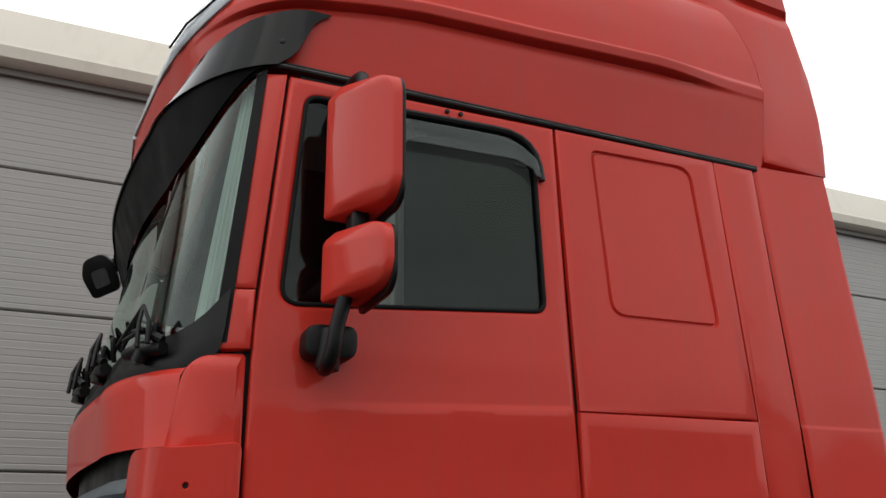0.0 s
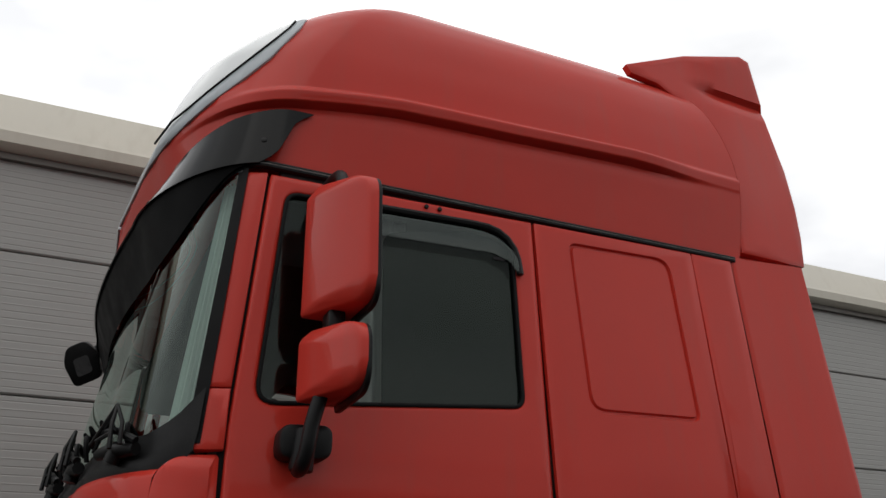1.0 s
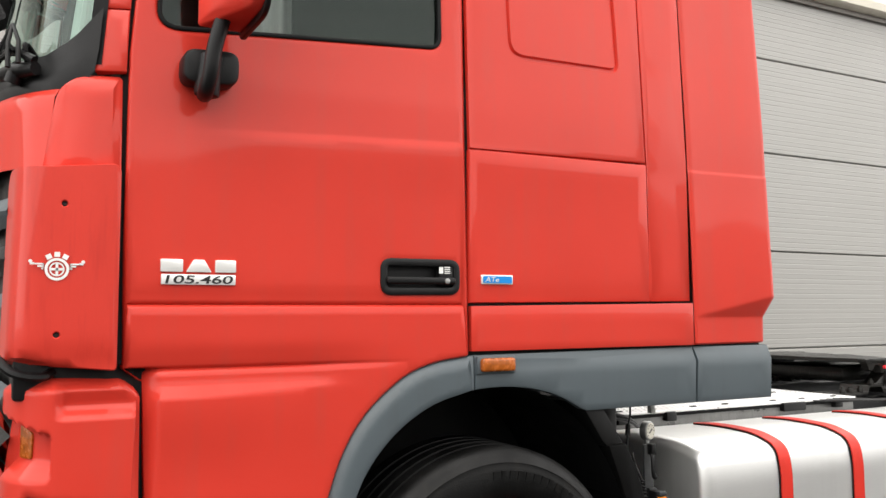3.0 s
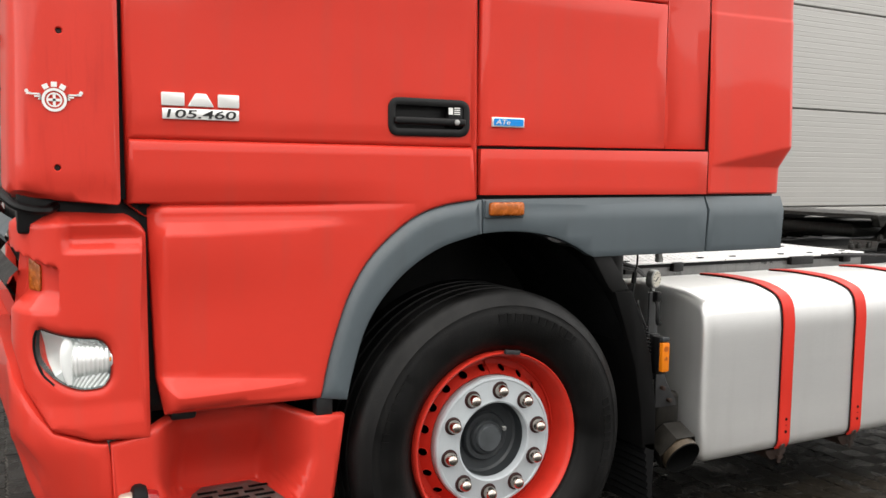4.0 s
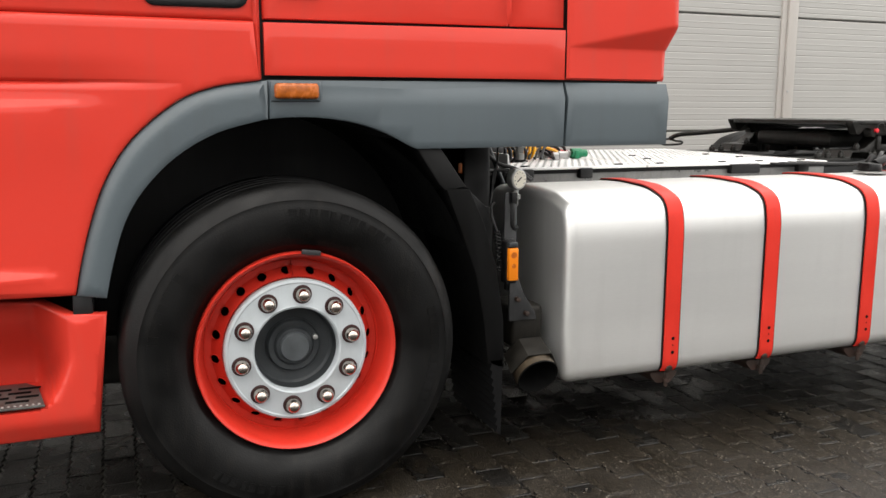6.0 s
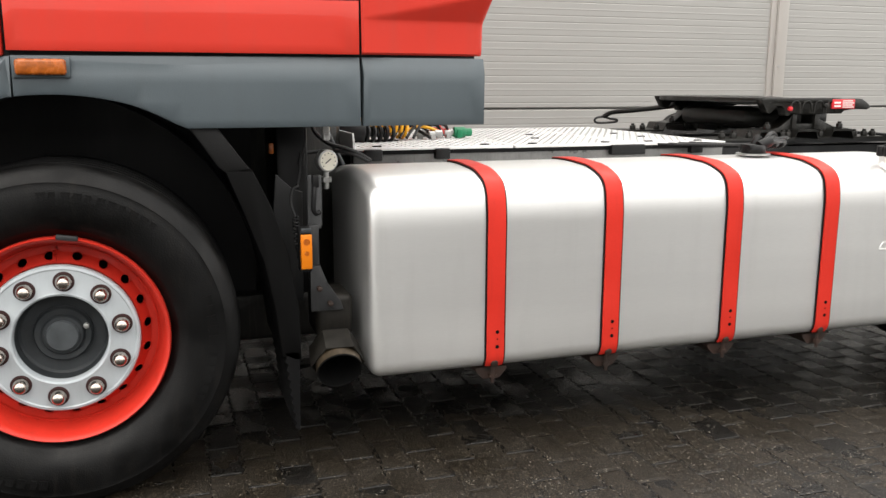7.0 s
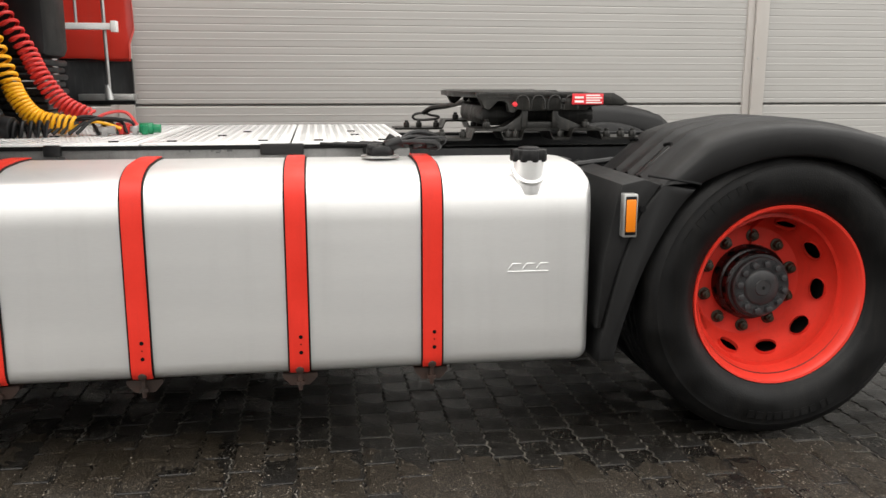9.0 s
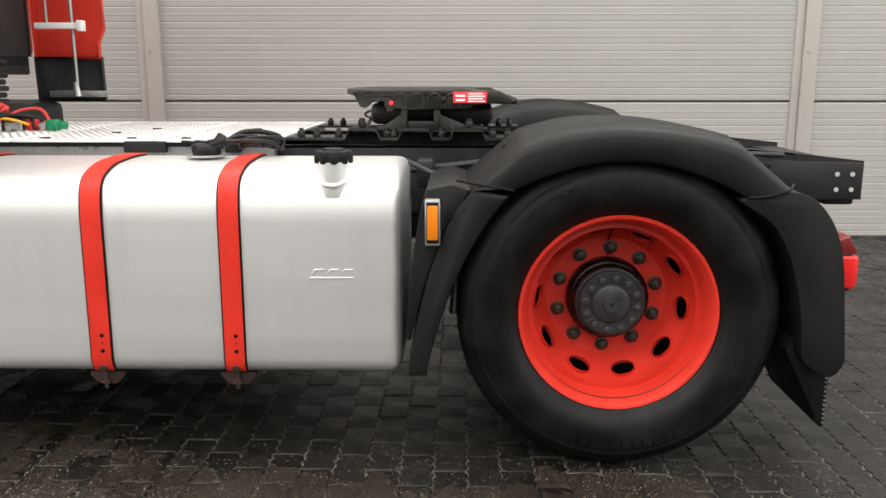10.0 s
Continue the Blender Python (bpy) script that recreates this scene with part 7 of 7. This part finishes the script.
skin(bm, rounded([(-1.44, 1.040), (-1.372, 1.040), (-1.370, 1.105), (-1.44, 1.124)], 0.008, 3), on_cab(-0.036), cell=0.02, edge=0.003, depth=0.012)
part("corner_indicator", bm, AMBER_DIM, light_unit, "small amber lens in the corner niche")
bm = bmesh.new()
box(bm, -1.36, -1.07, 0.05, 0.35, 1.19, 1.30, 0.008)
tube(bm, smooth_line([(-1.40, 0.07, 1.30), (-1.36, 0.03, 1.262), (-1.30, 0.02, 1.25), (-1.27, 0.05, 1.26)], 5), 0.012, 8)
part("hinge_gap", bm, BLACK_PL, truck)

# bumper and step
bm = bmesh.new()
top_b = table([(-2.2, 0.86), (-1.50, 0.84), (-1.40, 0.775), (-1.30, 0.682), (-1.20, 0.652), (-1.0, 0.646)])
outl = [(-1.150, 0.30), (-1.167, 0.645)] + [(u, top_b(u)[0]) for u in (-1.2, -1.25, -1.3, -1.35, -1.4, -1.45, -1.5, -1.6, -1.8, -2.0, -2.2)] + [(-2.2, 0.29), (-1.6, 0.285), (-1.3, 0.285)]


def bumper_surface(u, z):
    out = 0.012
    # round fog lamp dimple at the corner
    d = math.hypot((u + 1.435) / 0.070, (z - 0.575) / 0.085)
    out -= 0.016 * smooth(1.0, 0.82, d)
    p = cab(u, z, out)
    p.x += 0.10 * smooth(0.42, 0.29, z) * smooth(-1.2, -1.5, u)
    return p


pair("bumper", outl, bumper_surface, RED, truck, "red front bumper corner", cell=0.03, edge=0.01, depth=0.04)


def step_surface(u, z):
    t = smooth(-1.062, -0.945, u) * (1 - smooth(-0.725, -0.595, u))
    zf = 0.394 + 0.11 * (1 - t) ** 2
    depth = 0.235 * t * smooth(zf, zf + 0.012 + 0.05 * (1 - t), z) * (1 - 0.42 * smooth(0.45, 0.66, z))
    y = depth - 0.004
    y += 0.03 * smooth(0.37, 0.29, z)
    return Vector((u, y, z))


bm = bmesh.new()
skin(bm, [(-1.146, 0.30), (-1.161, 0.642), (-1.07, 0.655), (-1.052, 0.668), (-0.95, 0.682), (-0.70, 0.668), (-0.62, 0.648), (-0.517, 0.645), (-0.552, 0.305)], step_surface, (),
     [[(-1.14, zz), (-0.56, zz)] for zz in (0.393, 0.398, 0.403, 0.4075)], cell=0.013, edge=0.006, depth=0.03)
step_panel = part("step_panel", bm, RED, truck, "red lower panel with a recessed step", 75)
bm = bmesh.new()
tread = [(-0.984, -0.004), (-0.684, -0.004), (-0.712, 0.17), (-0.745, 0.215), (-0.89, 0.215), (-0.925, 0.17)]
prism(bm, tread, 0.404, 0.411, 0.002, axis="z")
tread_plate = part("step_tread", bm, TREAD, step_panel, "perforated worn metal step tread")
spot = bmesh.new()
cyl(spot, (0, 0, 0), (0, 0, 0.003), 0.0045, 0.003, 8)
spot_mesh = finish(spot, "tread_tooth", STEEL)
# black pads laid on the tread paint the shade of its slots
slot = bmesh.new()
box(slot, -0.029, 0.029, -0.0085, 0.0085, 0.0, 0.0012, 0.004)
slot_mesh = finish(slot, "tread_slot", SOOT_AND_SHADE)
for k in range(19):
    lay("tread_tooth", spot_mesh, tread_plate, pose(-0.965 + 0.0148 * k, 0.008, 0.410))
for r in range(4):
    for k in range(3):
        xk = -0.905 + 0.075 * k + 0.022 * (r % 2)
        lay("tread_slot", slot_mesh, tread_plate, pose(xk, 0.045 + 0.038 * r, 0.4112))
bm = bmesh.new()
cyl(bm, (-1.118, -0.030, 0.493), (-1.080, -0.030, 0.490), 0.043, seg=28, bevel=0.010)
box(bm, -1.108, -1.086, -0.03, 0.0, 0.50, 0.53, 0.004)
cor = part("outline_lamp", bm, RUBBER, truck, "rubber-mounted clear and red outline lamp")
bm = bmesh.new()
cyl(bm, (-1.112, -0.030, 0.493), (-1.150, -0.030, 0.495), 0.028, 0.021, 24, 0.008)
part("clear_dome", bm, plain("frosted_lens", (0.44, 0.37, 0.31), 0.08, 0.4), cor)
bm = bmesh.new()
cyl(bm, (-1.083, -0.030, 0.490), (-1.05, -0.030, 0.487), 0.031, 0.026, 24, 0.008)
part("red_dome", bm, plain("dark_red_lens", (0.26, 0.012, 0.012), 0.12), cor)
bm = bmesh.new()
box(bm, -1.08, -0.55, 0.06, 0.6, 0.70, 1.22, 0.01)
box(bm, -1.08, -0.55, 0.30, 0.6, 0.30, 0.72, 0.01)
box(bm, -1.1, -1.05, 0.06, 0.5, 0.6, 1.25)
part("step_well", bm, BLACK_PL, truck)
for args in ((-0.60, -0.55, 0.01, 0.05, 0.645, 0.70, 0.004), (-1.0, -0.93, 0.055, 0.12, 0.668, 0.70, 0.01)):
    bm = bmesh.new()
    box(bm, *args)
    part("step_bracket", bm, CHASSIS, truck)

# sun visor


def visor(t, v):
    qs = -0.12 + 0.15 * v - 0.06 * max(0.0, 1 - v / 0.3) ** 2
    q = qs + t * (-2 - qs)
    zt = 3.17 - 0.05 * smooth(0.0, -0.5, q) - 0.13 * smooth(-0.3, -1.0, q)
    zl = 2.955 - 0.055 * smooth(-0.1, -0.9, q) - 0.03 * smooth(-1, -2, q)
    z = zl + v * (zt - zl)
    th = min(1.0, max(0.0, -q)) * math.pi / 2
    f = smooth(-0.05, -0.9, q)
    out = 0.03 - 0.01 * v + (0.050 * (1 - v) ** 1.1 - 0.015) * f
    p = around(q, 3.06, ROOF)
    return Vector((p.x - out * math.sin(th), p.y - out * math.cos(th), z))


bm = bmesh.new()
sheet(bm, visor, [(k / 44) ** 1.25 for k in range(45)], steps(0, 1, 8), mirror=True, depth=0.005)
visor_part = part("sun_visor", bm, VISOR_PL, truck, "dark smoked wrap-around sun visor")
for t, v in ((0.055, 0.42), (0.40, 0.30), (0.52, 0.25), (0.62, 0.2)):
    b = bmesh.new()
    p = visor(t, v)
    n = (visor(t + 0.01, v) - visor(t - 0.01, v)).cross(visor(t, v + 0.02) - visor(t, v - 0.02)).normalized()
    if n.y > 0:
        n = -n
    cyl(b, p - n * 0.002, p + n * 0.008, 0.012, 0.009, 16, 0.002)
    part("visor_screw", b, BLACK_PL, visor_part)

# black tray between visor and screen, drawn down over the glass to widen the black
bm = bmesh.new()
sheet(bm, lambda t, s: visor(t, 0.06).lerp(around(-0.12 + t * -1.88, 2.945 - 0.24 * smooth(0.05, 0.38, t), CAB, 0.87, 0.012), s), [0.05 + 0.95 * (k / 30) ** 1.25 for k in range(31)], steps(0, 1, 3), mirror=True)
part("visor_tray", bm, RUBBER, truck, "black underside of the visor")

# roof light box


BOX_LINE = [(-0.34, 3.625), (-0.285, 3.56), (-0.265, 3.48), (-0.29, 3.382), (-0.37, 3.295), (-0.50, 3.212), (-0.61, 3.172), (-0.80, 3.15), (-1.1, 3.17), (-1.98, 3.20), (-1.98, 3.70), (-1.0, 3.70), (-0.6, 3.69), (-0.44, 3.67)]
BOX_IN = [(-0.39, 3.615), (-0.345, 3.555), (-0.34, 3.475), (-0.385, 3.405), (-0.465, 3.335), (-0.55, 3.275), (-0.63, 3.235), (-0.75, 3.215), (-0.95, 3.21), (-1.95, 3.235), (-1.95, 3.67), (-1.0, 3.67), (-0.6, 3.66), (-0.47, 3.645)]
for side in (False, "far"):
    bm = bmesh.new()
    skin(bm, BOX_LINE, lambda u, z: around(u, z, ROOF, 0.95, 0.012), [BOX_IN], cell=0.06, edge=0.006, depth=0.014, mirror=side)
    frame_box = part("light_box_frame", bm, SILVER, truck, "silver frame of the roof light box")
    bm = bmesh.new()
    skin(bm, shrink(BOX_IN, -0.004), lambda u, z: around(u, z, ROOF, 0.95, 0.010 + 0.012 * smooth(-0.38, -0.6, u) * smooth(3.23, 3.36, z) * (1 - smooth(3.5, 3.67, z))), cell=0.03, edge=0.004, depth=0.012, mirror=side)
    part("light_box_panel", bm, plain("glossy_pale_panel", (0.85, 0.87, 0.87), 0.12), frame_box, "pale glossy light box panel")
    bm = bmesh.new()
    far_y = 2 * YC if side else 0.0
    sgn = -1 if side else 1
    for line in (BOX_IN[:9],):
        pts = [around(q, z, ROOF, 0.95, 0.02 if q < -0.655 else 0.014) for q, z in line]
        tube(bm, [(p.x, far_y + sgn * p.y, p.z) for p in pts], 0.0042, 8)
    part("light_box_trim", bm, RUBBER, frame_box)

# mirrors


def mirror_shell(x1, y0, y1, z0, z1, deep, rise):
    """A mirror housing: a slanting outer face, a rounded nose and a chamfer along the foot; lower at its outer end."""
    w = y1 - y0

    def face(u, z):
        dy = (-u - y0) / w
        h = deep * (0.026 + 0.112 * (1 - (1 - min(1.0, max(0.0, dy))) ** 1.55) - 0.016 * smooth(0.90, 1.05, dy) ** 1.5)
        out = 1 - min(1.0, max(0.0, dy))
        foot = smooth(0.0, 1.0, 0.12 + 0.88 * (z - z0 + 0.01 - rise * out) / (0.030 + 0.045 * out))
        h *= 1 - (0.05 + 0.46 * out) * (1 - foot)
        h *= 1 - 0.16 * (1 - smooth(z1 + 0.015 - 0.04 * out, z1 - 0.035 - 0.04 * out, z)) ** 1.5
        return Vector((x1 - h, -u, z))
    line = rounded([(-y0, z0 + rise), (-y0, z1 - 0.034 * (z1 - z0) / 0.4), (-y1, z1 + 0.024 * (z1 - z0) / 0.4), (-y1, z0 + 0.012)], [0.075, 0.07, 0.055, 0.03], 10)
    bm = bmesh.new()
    skin(bm, line[::-1], face, (), (), cell=0.0075, edge=0.008, drop=0.45, back=x1 - 0.002)
    return bm, line


ARM = smooth_line([(-0.925, -0.06, 1.992), (-0.933, -0.115, 1.99), (-0.928, -0.145, 2.03), (-0.920, -0.155, 2.10), (-0.895, -0.165, 2.2), (-0.868, -0.17, 2.3), (-0.866, -0.17, 2.7), (-0.862, -0.165, 2.80), (-0.858, -0.13, 2.868), (-0.858, -0.06, 2.89), (-0.86, 0.03, 2.895)], 8)
bm = bmesh.new()
tube(bm, ARM, 0.021, 12)
mirror_arm = part("mirror_arm", bm, BLACK_PL, truck, "black tubular mirror arm")
bm = bmesh.new()
prism(bm, rounded([(-0.985, 2.018), (-0.835, 2.022), (-0.832, 2.118), (-0.982, 2.112)], 0.036, 6), -0.075, 0.0, 0.012)
cyl(bm, (-0.922, -0.07, 1.985), (-0.912, -0.075, 2.10), 0.034, 0.030, 18, 0.008)
part("arm_foot", bm, BLACK_PL, mirror_arm, "black oval mirror foot on the door")
for args, lab in (((-0.815, -0.352, -0.075, 2.395, 2.812, 1.0, 0.008), "large red main mirror housing"), ((-0.836, -0.35, -0.08, 2.150, 2.355, 0.86, 0.014), "small red wide-angle mirror housing")):
    bm, line = mirror_shell(*args)
    part("mirror_housing", bm, RED, mirror_arm, lab, 78)
    x1, y0, y1, z0, z1, deep, rise = args
    bm = bmesh.new()
    back = shrink([(-a, b - (0.020 if b < (z0 + z1) / 2 else 0.0)) for a, b in line], 0.001)
    prism(bm, back, x1 - 0.004, x1 + 0.010, 0.003, axis="x")
    part("mirror_rim", bm, BLACK_PL, mirror_arm, "", 50)
    bm = bmesh.new()
    prism(bm, shrink(back, 0.016), x1 + 0.005, x1 + 0.009, axis="x")
    part("mirror_glass", bm, CHROME, mirror_arm)
bm = bmesh.new()
box(bm, -0.90, -0.85, -0.20, -0.13, 2.33, 2.41, 0.01)
part("mirror_link", bm, BLACK_PL, mirror_arm)
TILT = pose(-1.436, 2.14, 2.862, 22, -24, -20)
bm = bmesh.new()
prism(bm, rounded([(-0.070, -0.105), (0.066, -0.10), (0.085, 0.03), (0.05, 0.10), (-0.045, 0.095), (-0.082, 0.02)], 0.03, 5), 0.0, 0.07, 0.012)
prism(bm, rounded([(-0.070, -0.105), (0.066, -0.10), (0.085, 0.03), (0.05, 0.10), (-0.045, 0.095), (-0.082, 0.02)], 0.03, 5), -0.012, 0.006, 0.004)
bmesh.ops.transform(bm, matrix=TILT, verts=bm.verts)
front_mirror = part("front_mirror", bm, BLACK_PL, truck, "black front kerb mirror", 50)
bm = bmesh.new()
prism(bm, rounded([(-0.040, -0.062), (0.036, -0.058), (0.040, 0.03), (-0.034, 0.028)], 0.016, 4), -0.0145, -0.010)
bmesh.ops.transform(bm, matrix=TILT, verts=bm.verts)
part("mirror_glass", bm, plain("dark_mirror", (0.28, 0.28, 0.29), 0.04, 1.0), front_mirror)
bm = bmesh.new()
tube(bm, smooth_line([(-1.40, 2.18, 2.92), (-1.37, 2.18, 2.95), (-1.345, 2.17, 2.93), (-1.33, 2.15, 2.99), (-1.30, 2.16, 3.06)], 5), 0.026, 10)
part("mirror_stay", bm, BLACK_PL, front_mirror)

# wipers


def wiper(q0, q1):
    """A parked wiper: pivot block, twin-rod arm in a frame, blade lying along the cowl."""
    def at(q, z, out):
        return around(q, z, CAB, 0.87, out)
    bm = bmesh.new()
    a = at(q0, 2.055, 0.045)
    tube(bm, [at(q0 + 0.10, 2.05, 0.04), a, at(q0 - 0.12, 2.055, 0.045)], [0.018, 0.024, 0.017], 10)
    tube(bm, [at(q0, 2.02, 0.03), a], 0.022, 10)
    top = at(q0 - 0.02, 2.178, 0.075)
    part("wiper_pivot", bm, BLACK_PL, truck, "black wiper pivot housing")
    bm = bmesh.new()
    foot0, foot1 = at(q0 + 0.055, 2.06, 0.075), at(q0 + 0.02, 2.05, 0.085)
    tube(bm, [foot0, at(q0 + 0.045, 2.12, 0.08), top], [0.007, 0.006, 0.005], 8)
    tube(bm, [foot1, at(q0 + 0.005, 2.12, 0.09), top], [0.007, 0.006, 0.005], 8)
    tube(bm, [top, at(q0 - 0.07, 2.135, 0.07), at(q0 - 0.17, 2.085, 0.06)], [0.006, 0.008, 0.007], 8)
    tube(bm, [at(q0 + 0.10, 2.07, 0.05), at(q0 + 0.02, 2.10, 0.07), at(q0 - 0.10, 2.115, 0.06)], [0.012, 0.011, 0.007], 8)
    tube(bm, [at(q0 + 0.03, 2.10, 0.085), at(q0 - 0.12, 2.09, 0.065)], 0.006, 6)
    tube(bm, [at(q0 - 0.04, 2.155, 0.07), at(q0 - 0.13, 2.06, 0.06)], 0.006, 6)
    arm = part("wiper_arm", bm, BLACK_PL, truck, "black twin-rod wiper arm")
    bm = bmesh.new()
    line = [at(q0 + (q1 - q0) * k / 12, 2.105 + 0.03 * math.sin(k / 12 * math.pi), 0.028) for k in range(13)]
    tube(bm, line, 0.009, 6)
    for k in (2, 4, 7, 9):
        tube(bm, [line[k], line[k] + Vector((-0.02, -0.012, 0.022)), line[k + 1]], 0.006, 6)
    part("wiper_blade", bm, RUBBER, arm, "black wiper blade")


for q0, q1 in ((-0.56, -1.05), (-1.02, -1.5), (-1.55, -1.95)):
    wiper(q0, q1)
for q in (-0.5, -0.8, -0.95, -1.35, -1.8):
    bm = bmesh.new()
    p = around(q, 2.05, CAB, 0.87, 0.04)
    tube(bm, smooth_line([p, p + Vector((-0.01, -0.01, 0.05)), p + Vector((-0.005, 0.03, 0.075)), p + Vector((0.02, 0.06, 0.05))], 4), 0.008, 6)
    part("washer_pipe", bm, RUBBER, truck)

# dark inner jamb behind the door's front gap
bm = bmesh.new()
sheet(bm, lambda u, z: cab(u, z, -0.028), steps(-1.14, -1.035, 5), steps(1.275, 2.93, 30))
sheet(bm, lambda u, z: cab(u, z, -0.052), steps(-1.12, -1.03, 5), steps(0.72, 1.275, 12))
part("door_jamb", bm, RUBBER, truck)

# ---- paving: staggered rows of blocks running towards the hall ----
BL, BW, GAP = 0.212, 0.1055, 0.006


def paver_data():
    """A block with saw-toothed long sides, chamfered on top."""
    c, d, w = 0.0025, 0.03, 0.0045
    x, y = (BW - GAP) / 2, (BL - GAP) / 2
    ts = [-1.0, -0.75, -0.5, -0.25, 0.0, 0.25, 0.5, 0.75, 1.0]
    right = [(x + (w if k % 2 else -w), t * y) for k, t in enumerate(ts)]
    left = [(-x + (w if k % 2 else -w), t * y) for k, t in enumerate(ts)][::-1]
    ring = right + left
    n = len(ring)
    v = [(a, b, -d) for a, b in ring] + [(a, b, -c) for a, b in ring]
    v += [(a - c if a > 0 else a + c, b * (1 - c / y), 0.0) for a, b in ring]
    f = [(k, (k + 1) % n, n + (k + 1) % n, n + k) for k in range(n)] + [(n + k, n + (k + 1) % n, 2 * n + (k + 1) % n, 2 * n + k) for k in range(n)]
    return v, f + [tuple(range(2 * n, 3 * n))]


PV, PF = paver_data()
me = bpy.data.meshes.new("paver")
me.from_pydata(PV, [], PF)
me.materials.append(PAVER)
rng = random.Random(7)
verts, faces, placed = [], [], 0
col = 0
x = -8.0
while x < 13.0:
    y = -6.0 + (BL / 2 if col % 2 else 0)
    while y < WALL_Y + 0.0:
        z = ground_z(y, x) + rng.uniform(-0.0025, 0.0015)
        tx, ty = rng.uniform(-0.6, 0.6), rng.uniform(-0.9, 0.9) - (2.1 if 0.7 < y < 4.8 else 0)
        m = pose(x, y, z, ty, tx, rng.uniform(-0.4, 0.4))
        if 2.2 < x < 4.9 and -0.35 < y < 0.85 and placed < 300:
            lay("paver", me, ground, m)
            placed += 1
        else:
            s = len(verts)
            verts += [m @ Vector(p) for p in PV]
            faces += [tuple(s + i for i in f) for f in PF]
        y += BL
    x += BW
    col += 1
me2 = bpy.data.meshes.new("paving")
me2.from_pydata(verts, [], faces)
me2.materials.append(PAVER)
rest = new("paving", me2)
rest.parent = ground
tagged(rest, "dark wet concrete paving blocks", kind="stuff")

# loose pale grit on the paving
chips, tris = [], []
for k in range(80000):
    x, y = rng.uniform(-1.8, 6.5), rng.choice((rng.uniform(-1.3, 0.3), rng.uniform(-1.3, -0.2), rng.gauss(-0.6, 0.9)))
    r = rng.choice((0.0007, 0.0009, 0.0012, 0.0015, 0.0021)) * rng.uniform(0.7, 1.3)
    z, a, s = ground_z(y, x) + (0.0012 if y < 0.05 else 0.0), rng.uniform(0, 6.28), len(chips)
    for j in range(4):
        chips.append((x + r * (1 + 0.4 * (j % 2)) * math.cos(a + 1.57 * j), y + r * math.sin(a + 1.57 * j), z + 0.0002))
    chips.append((x, y, z + r * 0.8))
    tris += [(s + j, s + (j + 1) % 4, s + 4) for j in range(4)]
me3 = bpy.data.meshes.new("grit")
me3.from_pydata(chips, [], tris)
me3.materials.append(material("pale_grit", (0.22, 0.19, 0.15), 0.4, scale=40, spread=0.3, random_piece=0.6))
grit = new("grit", me3)
tagged(grit, "fine pale grit scattered on the paving", "grit", kind="stuff")

# wet silt washed over the paving beside the truck, thin enough for blocks to show through
sv, sf = [], []
nx, ny = 1100, 290
for j in range(ny + 1):
    for i in range(nx + 1):
        sx, sy = -2.6 + 9.2 * i / nx, 0.75 - 2.35 * j / ny
        # the film sinks into the joints between the blocks
        cell_x = (sx + 8.0) / BW + 0.5
        cell_y = (sy + 6.0 - (BL / 2 if int(cell_x) % 2 else 0)) / BL + 0.5
        gap = min(min(cell_x % 1, 1 - cell_x % 1) * BW, min(cell_y % 1, 1 - cell_y % 1) * BL)
        h = 0.0034 * noise.noise((sx * 2.2, sy * 2.2, 3.0)) + 0.0022 * noise.noise((sx * 11, sy * 11, 1.0)) + 0.0012 * noise.noise((sx * 45, sy * 45, 5.0))
        # stretched further under the tank's front part, to hide blocks lost in shade there
        cover = min(1.0, max(-1.5, (0.42 - 0.40 * smooth(1.9, 2.6, sx) - 0.7 * smooth(3.9, 4.5, sx) + 0.10 * noise.noise((sx * 1.7, 7.0, 0.0)) - sy) / 0.22))
        cover = min(cover, (sy + 1.5 + 0.2 * noise.noise((sx * 1.3, 2.0, sy * 1.3))) / 0.2, (sx + 2.5) / 0.3, (6.5 - sx) / 0.3)
        sv.append((sx, sy, ground_z(sy, sx) + h - 0.0046 + 0.0062 * cover - 0.0042 * (1 - smooth(0.003, 0.011, gap))))
for j in range(ny):
    for i in range(nx):
        a = j * (nx + 1) + i
        sf.append((a, a + nx + 1, a + nx + 2, a + 1))
me4 = bpy.data.meshes.new("silt")
me4.from_pydata(sv, [], sf)
me4.materials.append(SILT)
for p in me4.polygons:
    p.use_smooth = True
silt = new("silt", me4)
tagged(silt, "thin wet brown silt washed over the paving", "silt", kind="stuff")
